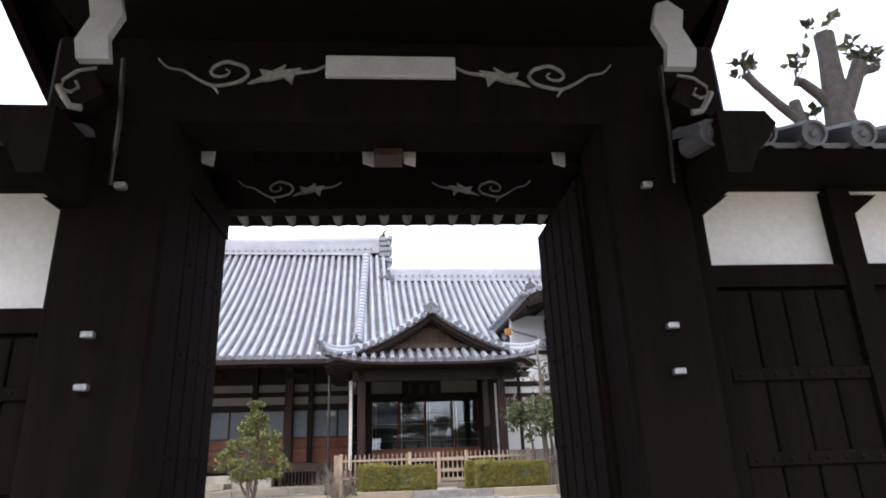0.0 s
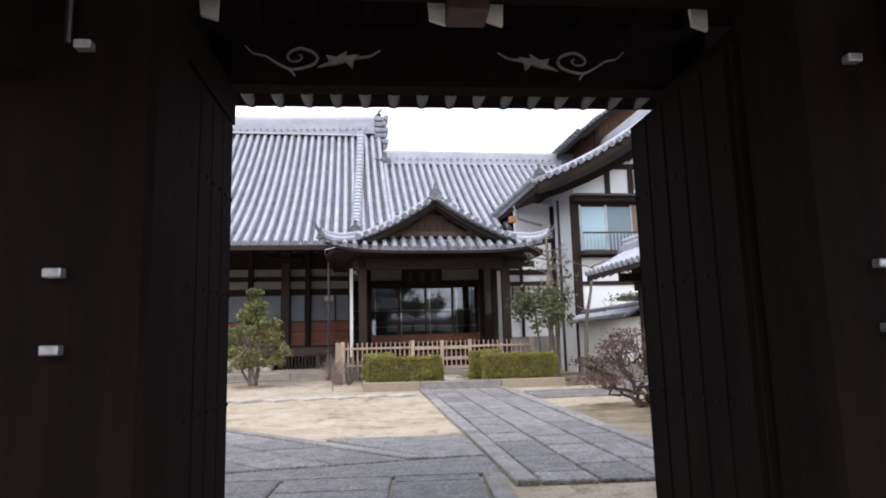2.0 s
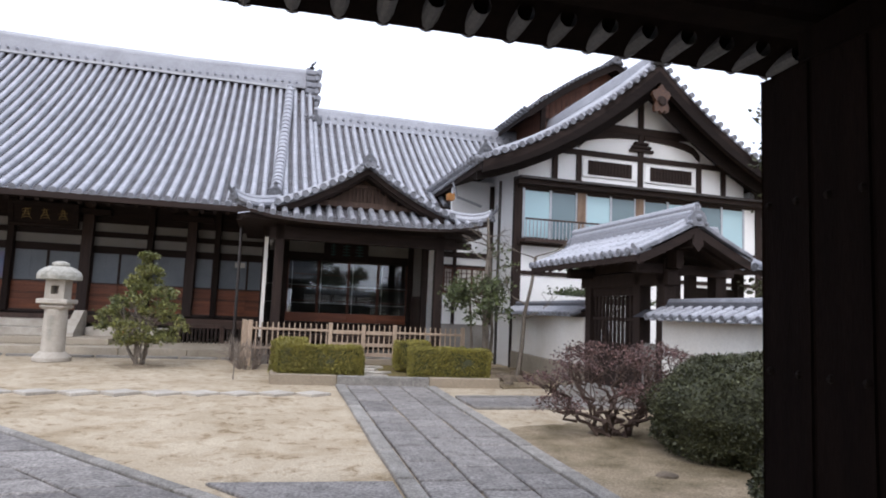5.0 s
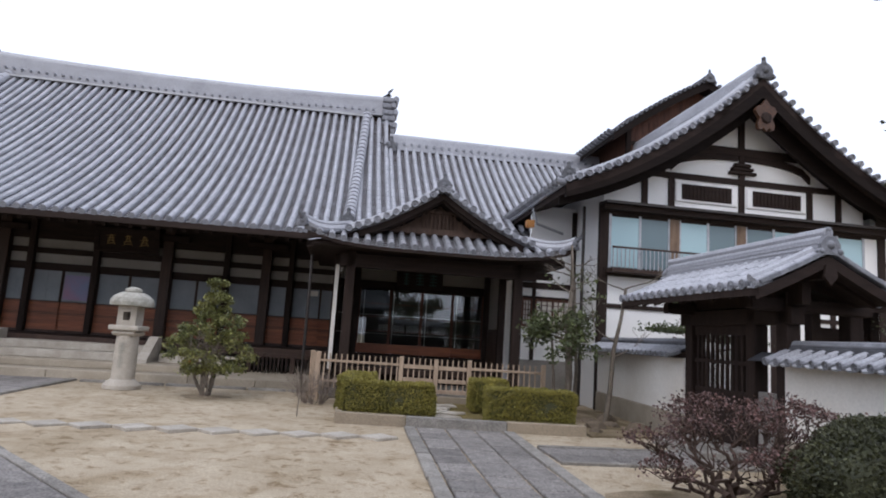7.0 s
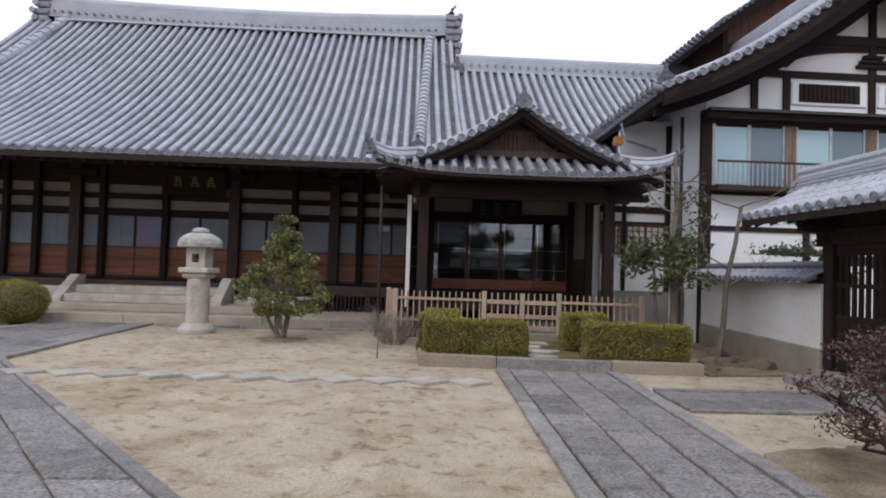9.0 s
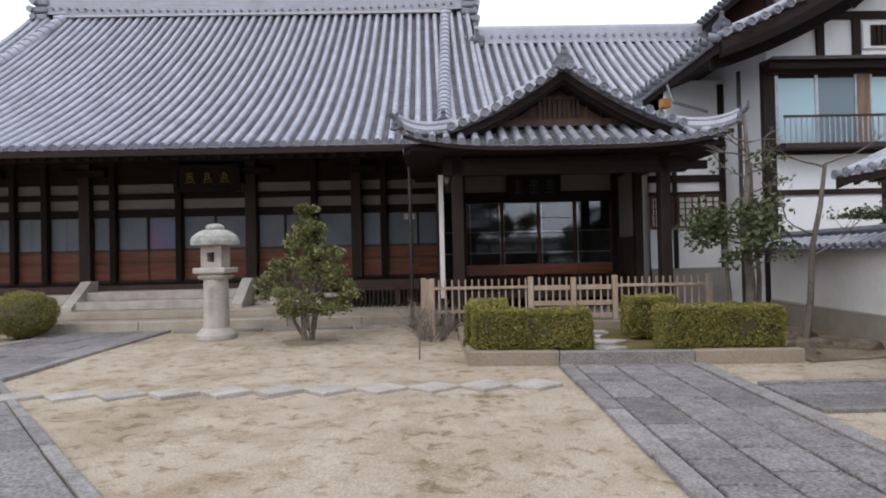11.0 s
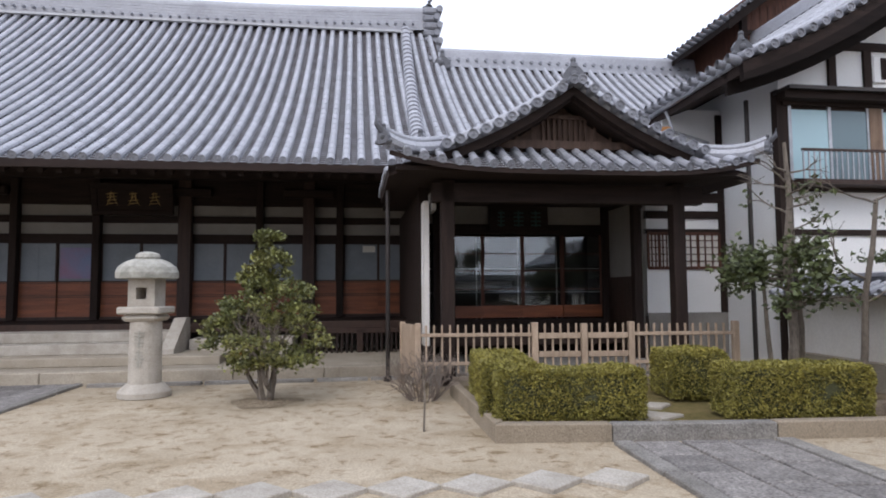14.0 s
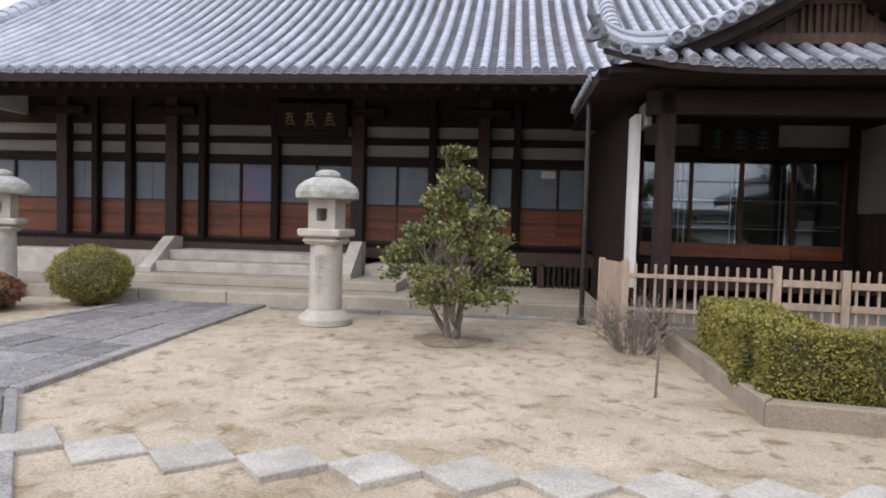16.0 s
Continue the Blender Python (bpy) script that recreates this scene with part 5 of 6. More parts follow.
def street_gate():
    g = thing("temple_gate", "dark timber roofed temple gate with whitened scroll carving", "gate", GATE_POSE)
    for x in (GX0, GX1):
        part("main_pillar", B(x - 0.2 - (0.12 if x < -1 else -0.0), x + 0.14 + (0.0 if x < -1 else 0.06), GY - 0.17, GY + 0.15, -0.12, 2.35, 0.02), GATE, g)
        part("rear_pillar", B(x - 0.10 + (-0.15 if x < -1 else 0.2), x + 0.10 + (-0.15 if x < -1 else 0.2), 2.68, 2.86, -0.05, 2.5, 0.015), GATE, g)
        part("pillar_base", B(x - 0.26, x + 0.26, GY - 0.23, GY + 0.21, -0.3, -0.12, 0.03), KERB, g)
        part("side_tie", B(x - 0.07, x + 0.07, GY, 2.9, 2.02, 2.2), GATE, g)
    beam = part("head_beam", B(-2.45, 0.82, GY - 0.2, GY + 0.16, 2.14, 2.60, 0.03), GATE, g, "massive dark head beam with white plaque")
    part("white_plaque", B(-1.17, -0.54, GY - 0.225, GY - 0.195, 2.36, 2.48, 0.006), WHITE, beam)
    for c, f in ((-1.56, 1), (-0.15, -1)):
        V, F = swirl(c, 2.32, 0.80, f, GY - 0.205)
        raw("cloud_scroll", V, F, SCROLL, beam, "whitened carved cloud scroll")
    b2 = part("rear_beam", B(-2.6, 0.9, 2.84, 3.0, 2.22, 2.56, 0.02), GATE, g)
    for c, f in ((-1.535, 1), (-0.245, -1)):
        V, F = swirl(c, 2.30, 0.68, f, 2.835)
        raw("cloud_scroll", V, F, SCROLL, b2, "whitened carved cloud scroll")
    part("ceiling_board", B(-2.6, 0.9, 0.9, 2.7, 2.92, 2.96), GATE, g)
    part("upper_beam", B(-2.4, 0.78, 0.62, 0.8, 2.52, 2.8, 0.02), GATE, g)
    for c, f in ((-1.75, 1), (-1.15, 1), (-0.65, -1), (-0.08, -1)):
        V, F = swirl(c, 2.68, 0.42, f, 0.612)
        raw("cloud_scroll", V, F, SCROLL, g, "whitened carved cloud scroll")
    part("centre_post", B(-0.95, -0.8, 1.86, 2.0, 2.1, 2.6), BROWN, g)
    part("batten", B(-1.75, -0.02, 1.9, 1.95, 2.2, 2.24), BROWN, g)
    for x in (-1.82, -0.98, -0.76, 0.06):
        bm = sideprism([(x - 0.03, 2.12), (x + 0.03, 2.10), (x + 0.035, 2.2), (x, 2.26), (x - 0.035, 2.19)], 1.98, 2.0)
        part("painted_beam_end", bm, WHITE, g)
    # carved noses at the ends of the head beam
    for x, sg in ((-2.14, -1), (0.49, 1)):
        prof = [(0, 2.36), (0.07, 2.3), (0.05, 2.2), (0.10, 2.08), (0.08, 1.98), (-0.06, 1.98), (-0.04, 2.1), (-0.09, 2.22), (-0.06, 2.34)]
        part("white_bracket", sideprism([(x + sg * a, b + 0.32) for a, b in prof], GY - 0.42, GY - 0.38), WHITE, g, "white painted bracket end")
        nose = [(0, 2.3), (0.14, 2.26), (0.2, 2.16), (0.12, 2.12), (0.16, 2.02), (0.04, 2.06), (-0.08, 2.14)]
        nz = [(x + sg * (a * 0.8 + 0.06), 2.16 + (b - 2.16) * 0.8 + 0.06) for a, b in nose]
        bn = part("beam_nose", sideprism(nz, GY - 0.3, GY - 0.12), GATE, g, "carved beam nose with pale scroll")
        hook = [(-0.02, 2.30), (0.08, 2.28), (0.15, 2.22), (0.15, 2.16), (0.10, 2.14), (0.06, 2.17), (0.08, 2.21)]
        edge = [(0.17, 2.18), (0.13, 2.11), (0.09, 2.05), (0.03, 2.04)]
        V, F = tubes([[((x + sg * (a * 0.8 + 0.06), GY - 0.305, 2.16 + (b - 2.16) * 0.8 + 0.06), r) for a, b in line] for line, r in ((hook, 0.008), (edge, 0.016))], 6)
        raw("pale_scroll", V, F, SCROLL, bn, "whitened scroll line")
    for x, z, sg in ((GX0 - 0.06, 1.80, 1), (GX1 - 0.01, 1.80, 1), (GX0 - 0.105, 1.13, 1), (GX0 - 0.10, 0.918, 1), (GX1 + 0.01, 1.122, 1), (GX1 + 0.01, 0.922, 1)):
        part("metal_bolt_cap", B(x - 0.025, x + 0.025, GY - 0.205, GY - 0.165, z - 0.014, z + 0.014, 0.004), STEEL, g, "small bright metal tag")
    for x in (GX0 - 0.1, GX1 + 0.12):
        V, F = tubes([[((x, GY - 0.25, 2.42), 0.012), ((x + 0.01, GY - 0.22, 2.1), 0.012), ((x + 0.0, GY - 0.2, 1.8), 0.01)]], 6)
        raw("hanging_bracket", V, F, METAL, g)
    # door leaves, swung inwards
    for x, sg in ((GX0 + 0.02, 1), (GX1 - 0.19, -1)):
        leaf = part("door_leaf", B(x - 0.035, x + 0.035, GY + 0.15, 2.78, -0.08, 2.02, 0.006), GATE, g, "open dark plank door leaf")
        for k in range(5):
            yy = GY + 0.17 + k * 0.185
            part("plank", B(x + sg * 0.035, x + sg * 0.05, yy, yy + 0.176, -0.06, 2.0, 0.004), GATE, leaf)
        for z in (0.15, 0.65, 1.15, 1.62):
            for k in range(9):
                bm = bmesh.new()
                bmesh.ops.create_uvsphere(bm, u_segments=6, v_segments=4, radius=0.012, matrix=Matrix.Translation((x + sg * 0.05, GY + 0.22 + k * 0.105, z)))
                part("stud", bm, BARGE, leaf)
    # wing walls
    for sg, x0 in ((-1, GX0 - 0.2), (1, GX1 + 0.2)):
        w = thing("gate_wing_wall", "white plaster and dark board wing wall with tile coping", "wall", GATE_POSE)

        zb = 1.28 if sg < 0 else 1.44

        def X(a, b):
            return sorted((x0 + sg * a, x0 + sg * b))
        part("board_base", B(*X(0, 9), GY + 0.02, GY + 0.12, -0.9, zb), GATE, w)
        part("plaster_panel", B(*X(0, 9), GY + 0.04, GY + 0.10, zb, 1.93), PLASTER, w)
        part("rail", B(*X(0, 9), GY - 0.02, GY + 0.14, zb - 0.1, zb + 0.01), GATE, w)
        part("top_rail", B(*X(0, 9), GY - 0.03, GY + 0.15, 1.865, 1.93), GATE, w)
        # a carved beam end lies under the coping beside the pillar
        part("beam_end", sideprism([(x0 + sg * a, c) for a, c in ((0, 2.0), (0.22, 2.0), (0.26, 1.94), (0.21, 1.86), (0.15, 1.80), (0.1, 1.70), (0.0, 1.70))], GY - 0.53, GY - 0.06), GATE, w)
        for a in (0.06, 0.86, 1.66, 3, 4.5, 6, 7.5):
            part("post", B(*X(a - 0.06, a + 0.06), GY - 0.04, GY + 0.14, -0.9, 1.85), GATE, w)
            part("knee", sideprism([(x0 + sg * a, 1.66), (x0 + sg * a, 1.82), (x0 + sg * (a + 0.22), 1.82)], GY - 0.02, GY + 0.1), GATE, w)
        for k in range(4):
            a = 0.13 + k * 0.168
            part("board", B(*X(a, a + 0.16), GY - 0.015, GY + 0.02, -0.85, zb - 0.12, 0.006), GATE, w)
        for z in (0.55, 0.92):
            part("board_rail", B(*X(0.13, 0.80), GY - 0.03, GY - 0.015, z - 0.03, z + 0.03, 0.005), GATE, w)
            for k in range(8):
                bm = bmesh.new()
                bmesh.ops.create_uvsphere(bm, u_segments=6, v_segments=4, radius=0.011, matrix=Matrix.Translation((x0 + sg * (0.17 + k * 0.083), GY - 0.03, z)))
                part("stud", bm, BARGE, w)
        pr = lambda d: 0.42 * d
        for s2 in (-1, 1):
            xa = min(X(0, 9))
            tile_field(w, (xa, GY + 0.06 + s2 * 0.50, 1.90), (1, 0, 0), (0, -s2, 0), pr, 9, 0.235, const(0), const(0.48), TILED, DISCD if s2 < 0 else None, rad=0.06, step=0.25)
        part("coping_deck", sideprism([(GY - 0.42, 1.87), (GY + 0.54, 1.87), (GY + 0.06, 2.08)], 0, 9), GATE, w).matrix_basis = Matrix(((0, sg, 0, x0), (1, 0, 0, 0), (0, 0, 1, 0), (0, 0, 0, 1)))
        ridge(w, (x0, GY + 0.06, 2.05), (x0 + sg * 9, GY + 0.06, 2.05), 0.22, 0.12, TILED, 2)
    # roof
    pr = lambda d: 0.33 * d + 0.05 * d * d
    for s2, ye, ez in ((-1, -0.25, 2.66), (1, 3.82, 2.56)):
        O = (-2.98, ye, ez)
        D = abs(1.75 - ye)
        slab(g, O, (1, 0, 0), (0, -s2, 0), pr, 0, 4.11, const(0.05), const(D), 0.03, GATE, n=6, m=4)
        slab(g, O, (1, 0, 0), (0, -s2, 0), lambda d: pr(d) - 0.034, 0, 4.11, const(0.0), const(0.4), 0.035, GATE, name="eave_board", n=3, m=2)
        tile_field(g, O, (1, 0, 0), (0, -s2, 0), pr, 4.11, 0.187, const(0), const(D), TILED, None, rad=0.048, step=0.27)
        for k in range(22):
            m = Matrix.Translation((O[0] + k * 0.187, ye, ez - 0.048))
            if s2 > 0:
                m = m @ Matrix.Rotation(math.pi, 4, 'Z')
            share("eave_tile", DISCE, m, g)
            share("eave_drip_tile", DRIP, Matrix.Translation((O[0] + (k + 0.5) * 0.187, ye, ez + 0.005)), g)
        for k in range(13):
            part("rafter", rafter(O[0] + 0.15 + k * 0.31, ye - s2 * 0.3, -s2, D - 0.35, ez, pr), GATE, g)
        for x in (-2.98, 1.13):
            n = 10
            pts = [(ye - s2 * D * i / n, ez + pr(D * i / n)) for i in range(n + 1)]
            bm = bmesh.new()
            a = [bm.verts.new((x - 0.03, p, z - 0.02)) for p, z in pts] + [bm.verts.new((x - 0.03, p, z - 0.26)) for p, z in reversed(pts)]
            f = bm.faces.new(a)
            r = bmesh.ops.extrude_face_region(bm, geom=[f])["geom"]
            for v in r:
                if isinstance(v, bmesh.types.BMVert):
                    v.co.x += 0.06
            part("barge_board", bm, GATE, g)
            for k in range(9):
                d = 0.08 + (D - 0.15) * k / 8
                sx = -1 if x < 0 else 1
                share("verge_tile", DISCD, Matrix.Translation((x + sx * 0.06, ye - s2 * d, ez + pr(d) + 0.05)) @ Matrix.Rotation(radians(90 * sx), 4, 'Z'), g)
    zr = 2.58 + pr(2.05)
    ridge(g, (-3.03, 1.75, zr - 0.1), (1.18, 1.75, zr - 0.1), 0.36, 0.5, TILED, 4)
    # stone floor and steps
    for k, (ya, yb, z) in enumerate(((-1.05, -0.45, -0.64), (-0.45, 0.15, -0.46), (0.15, 0.75, -0.28), (0.75, 3.3, -0.10))):
        st = thing("gate_step", "broad worn granite step under the gate", "step", square(-0.86, 1.6), group="gate steps")
        part("slab", B(-2.6, 0.9, ya, yb + 0.02, z - 0.2 - 0.1 * (k < 3), z, 0.015), GRANITE, st)


def rafter(x, y, sgn, D, z, pr):
    bm = bmesh.new()
    n = 4
    a = [(0.0, 0), (0.055, 0), (0.055, 0.07), (0.0, 0.07)]
    prev = None
    for i in range(n + 1):
        d = D * i / n
        cur = [bm.verts.new((x + p, y + sgn * d, z + q + pr(d + 0.3) - 0.12)) for p, q in a]
        if prev:
            for j in range(4):
                bm.faces.new((prev[j], prev[(j + 1) % 4], cur[(j + 1) % 4], cur[j]))
        else:
            bm.faces.new(cur)
        prev = cur
    bm.faces.new(prev)
    bmesh.ops.recalc_face_normals(bm, faces=bm.faces)
    return bm


DISCE = disc_mesh(0.042)
DISCE.materials.append(TILED)
_bm = sideprism([(-0.07, 0.05), (-0.07, 0.0), (-0.035, -0.018), (0.035, -0.018), (0.07, 0.0), (0.07, 0.05)], -0.02, 0.02)
DRIP = bpy.data.meshes.new("eave_drip_tile")
_bm.to_mesh(DRIP)
_bm.free()
DRIP.materials.append(TILED)
street_gate()


# ---- bamboo-like picket fence ----
def fence():
    f = thing("picket_fence", "weathered low wooden picket fence with double gate", "fence")
    y, zt = 15.2, 0.93
    posts = [-2.88, -1.21, 0.18, 1.70]
    for x in posts + [-0.50]:
        part("post", B(x - 0.045, x + 0.045, y - 0.045, y + 0.045, -0.03, zt if x != -0.50 else zt - 0.02, 0.008), FENCE, f)
    bar = bpy.data.meshes.new("picket")
    bm = B(-0.013, 0.013, -0.013, 0.013, 0.22, 0.90)
    bm.to_mesh(bar)
    bm.free()
    bar.materials.append(FENCE)
    x = -2.76
    while x < 1.66:
        if all(abs(x - p) > 0.06 for p in posts + [-0.5]):
            o = share("picket", bar, Matrix.Translation((x, y, 0.0 if x < -1.2 or x > 0.2 else 0.01)), f)
            o.scale.z = 1.0
        x += 0.113
    for a, b, z, h in ((-2.88, -1.21, 0.76, 0.025), (-2.88, -1.21, 0.36, 0.025), (0.18, 1.70, 0.76, 0.025), (0.18, 1.70, 0.36, 0.025), (-1.16, -0.55, 0.74, 0.04), (-1.16, -0.55, 0.48, 0.04), (-1.16, -0.55, 0.27, 0.04), (-0.45, 0.13, 0.74, 0.04), (-0.45, 0.13, 0.48, 0.04), (-0.45, 0.13, 0.27, 0.04)):
        part("rail", B(a + 0.003, b - 0.003, y - 0.04, y - 0.012, z - h, z + h, 0.004), FENCE, f)
    # return panel towards the downpipe, seen end on
    part("post", B(-3.16, -3.08, 15.95, 16.03, -0.03, 0.92, 0.008), FENCE, f)
    part("side_panel", prism([(-2.90, 15.25), (-2.875, 15.26), (-3.105, 15.95), (-3.13, 15.94)], 0.14, 0.90, 0.004), FENCE, f, "solid board return panel")


fence()


# ---- planting bed with kerb ----
bed = thing("planting_bed", "kerbed planting bed with dry moss before the porch", "flower bed")
part("front_kerb", prism([(-2.14, 12.10), (-1.06, 12.06), (-1.06, 12.20), (-2.05, 12.24)], -0.05, 0.14, 0.01), BEDKERB, bed)
part("front_kerb", prism([(-1.05, 12.06), (0.50, 12.06), (0.50, 12.20), (-1.05, 12.20)], -0.05, 0.135, 0.01), KERB, bed)
part("front_kerb", prism([(0.51, 12.06), (1.75, 12.10), (1.75, 12.24), (0.51, 12.20)], -0.05, 0.14, 0.01), BEDKERB, bed)
part("side_kerb", prism([(-2.14, 12.11), (-2.05, 12.25), (-2.33, 14.9), (-2.44, 14.9)], -0.05, 0.15, 0.01), BEDKERB, bed)
part("back_kerb", prism([(-2.4, 14.9), (1.8, 14.9), (1.8, 15.02), (-2.4, 15.02)], -0.05, 0.2, 0.01), BEDKERB, bed)
part("moss_soil", prism([(-2.05, 12.22), (1.75, 12.22), (1.8, 14.9), (-2.33, 14.9)], -0.05, 0.08), MOSS, bed)
for k, (x, y, r) in enumerate(((-0.45, 12.62, 0.2), (-0.32, 13.2, 0.19), (-0.5, 13.75, 0.19), (-0.35, 14.3, 0.2))):
    st = thing("stepping_stone", "pale square stepping stone between the hedges", "stone", group="stones between the hedges")
    part("slab", prism([(x + 0.3 * math.cos(a + 0.3 * k), y + r * math.sin(a + 0.3 * k)) for a in (0, 1.6, 3.1, 4.7)], 0.05, 0.115, 0.012), PALE, st)


def hedge(label, boxes, seed, n):
    """Clipped box hedge: a dark core that paints in the inner shade, and a coat of small leaves on its faces."""
    h = thing("clipped_hedge", label, "hedge", group="clipped hedges")
    rng = random.Random(seed)
    core = bmesh.new()
    P, N = [], []
    for x0, x1, y0, y1, z0, z1 in boxes:
        box(core, x0 + 0.05, x1 - 0.05, y0 + 0.05, y1 - 0.05, z0 + 0.02, z1 - 0.05, 0.05)
        A = [((x1 - x0) * (y1 - y0), 2), ((x1 - x0) * (z1 - z0), 1), ((x1 - x0) * (z1 - z0), 3), ((y1 - y0) * (z1 - z0), 0), ((y1 - y0) * (z1 - z0), 4)]
        tot = sum(a for a, _ in A)
        for _ in range(int(n * tot)):
            q = rng.uniform(0, tot)
            for a, side in A:
                if q < a:
                    break
                q -= a
            x, y, z = rng.uniform(x0, x1), rng.uniform(y0, y1), rng.uniform(z0, z1)
            nn = (0, 0, 1)
            if side == 1:
                y, nn = y0, (0, -1, 0)
            elif side == 3:
                y, nn = y1, (0, 1, 0)
            elif side == 0:
                x, nn = x0, (-1, 0, 0)
            elif side == 4:
                x, nn = x1, (1, 0, 0)
            else:
                z = z1
            # rounded edges and an uneven clip
            e = 0.05 * noise.noise((x * 3, y * 3, z * 3)) + 0.03 * noise.noise((x * 9, y * 9, z * 9))
            cxx, cy, cz = (x0 + x1) / 2, (y0 + y1) / 2, (z0 + z1) / 2
            p = Vector((x, y, z)) + Vector(nn) * (e - 0.02 - abs(rng.gauss(0, 0.018)))
            dx, dy, dz = max(0, abs(x - cxx) - (x1 - x0) / 2 + 0.09), max(0, abs(y - cy) - (y1 - y0) / 2 + 0.09), max(0, z - z1 + 0.09)
            pull = (dx * dy + dy * dz + dx * dz) * 4
            p += (Vector((cxx, cy, cz)) - p).normalized() * min(0.06, pull)
            P.append(p), N.append(nn)
    # Dark fill, coloured as the shade behind the leaf coat.
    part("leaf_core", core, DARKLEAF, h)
    V, F = leaves(P, 0.027, rng, N)
    raw("leaves", V, F, HEDGE, h, "small yellow-green clipped leaves", "stuff")


hedge("clipped yellow-green L-shaped box hedge in the kerbed bed", [(-2.12, -0.60, 12.28, 12.85, 0.12, 0.62), (-2.22, -1.62, 12.6, 14.3, 0.12, 0.66)], 1, 9500)
hedge("clipped yellow-green box hedge in the kerbed bed", [(0.18, 1.66, 12.28, 12.85, 0.12, 0.63)], 2, 9500)
hedge("clipped yellow-green box hedge nearer the porch", [(0.05, 0.75, 13.4, 14.2, 0.12, 0.68)], 3, 8000)


# ---- stone lanterns ----
def lantern():
    s = thing("stone_lantern", "pale granite garden lantern with round domed cap", "stone lantern", Matrix.Translation((-6.62, 15.05, -0.02)), group="stone lanterns")
    bm = bmesh.new()

    def turned(name, rings, material, sides=20, label=""):
        V, F = tubes_round(rings, sides)
        raw(name, V, F, material, s, label, smooth=False)
    turned("base", [(0, 0.345), (0.07, 0.345), (0.09, 0.325), (0.15, 0.265), (0.18, 0.235)], LANTERN, 28)
    turned("shaft", [(0.17, 0.215), (0.55, 0.212), (1.02, 0.205)], LANTERN, 28)
    bm.free()
    box_bm = bmesh.new()
    box(box_bm, -0.285, 0.285, -0.285, 0.285, 1.12, 1.22, 0.02)
    box(box_bm, -0.245, 0.245, -0.245, 0.245, 1.02, 1.12, 0.045)
    part("middle_platform", box_bm, LANTERN, s)
    fire = bmesh.new()
    for a, b, c, d in ((-0.18, -0.07, -0.18, 0.18), (0.07, 0.18, -0.18, 0.18), (-0.07, 0.07, 0.07, 0.18)):
        box(fire, a, b, c, d, 1.22, 1.60)
    box(fire, -0.07, 0.07, -0.18, 0.07, 1.22, 1.32), box(fire, -0.07, 0.07, -0.18, 0.07, 1.48, 1.60)
    part("fire_box", fire, LANTERN, s, "hollow fire box with a square window")
    turned("cap", [(1.60, 0.36), (1.61, 0.40), (1.685, 0.405), (1.76, 0.375), (1.83, 0.29), (1.87, 0.20)], LICHEN, 32, "domed cap with grey lichen")
    turned("finial", [(1.86, 0.14), (1.90, 0.165), (1.94, 0.155), (1.97, 0.09), (1.98, 0.03)], LICHEN, 14)
    rng = random.Random(3)
    bm = bmesh.new()
    for c in (0.78, 0.52):
        for k in range(5):
            w = rng.uniform(0.04, 0.08)
            box(bm, -w, w, -0.22, -0.19, c - 0.1 + k * 0.045, c - 0.086 + k * 0.045)
        box(bm, -0.01, 0.008, -0.216, -0.19, c - 0.12, c + 0.12)
    part("carved_characters", bm, LICHEN, s, "worn carved characters")
    return s


LAN = lantern()
tagged(copy_thing(LAN, Matrix.Translation((-12.25, 15.6, -0.02)) @ Matrix.Rotation(0.5, 4, 'Z')), label="pale granite garden lantern with lichened cap beside the azaleas")


# ---- plants ----
def limb(rng, p, d, L, r, out, depth, spread=0.6, up=0.25, tips=None, seg=4):
    """A forked branch system."""
    line = [(tuple(p), r)]
    p = Vector(p)
    d = Vector(d).normalized()
    for i in range(seg):
        d = (d + Vector((rng.gauss(0, 0.16), rng.gauss(0, 0.16), rng.gauss(0, 0.1) + up * 0.1))).normalized()
        p = p + d * L / seg
        line.append((tuple(p), r * (1 - 0.45 * (i + 1) / seg)))
        if tips is not None and depth <= 1:
            tips.append((tuple(p), tuple(d)))
    out.append(line)
    if depth > 0:
        for k in range(rng.choice((2, 3))):
            q = Vector(line[rng.randint(2, seg)][0]) if k else p
            nd = (d + Vector((rng.gauss(0, spread), rng.gauss(0, spread), rng.gauss(0, spread * 0.6) + up))).normalized()
            limb(rng, q, nd, L * rng.uniform(0.6, 0.85), r * 0.55, out, depth - 1, spread, up, tips, seg)


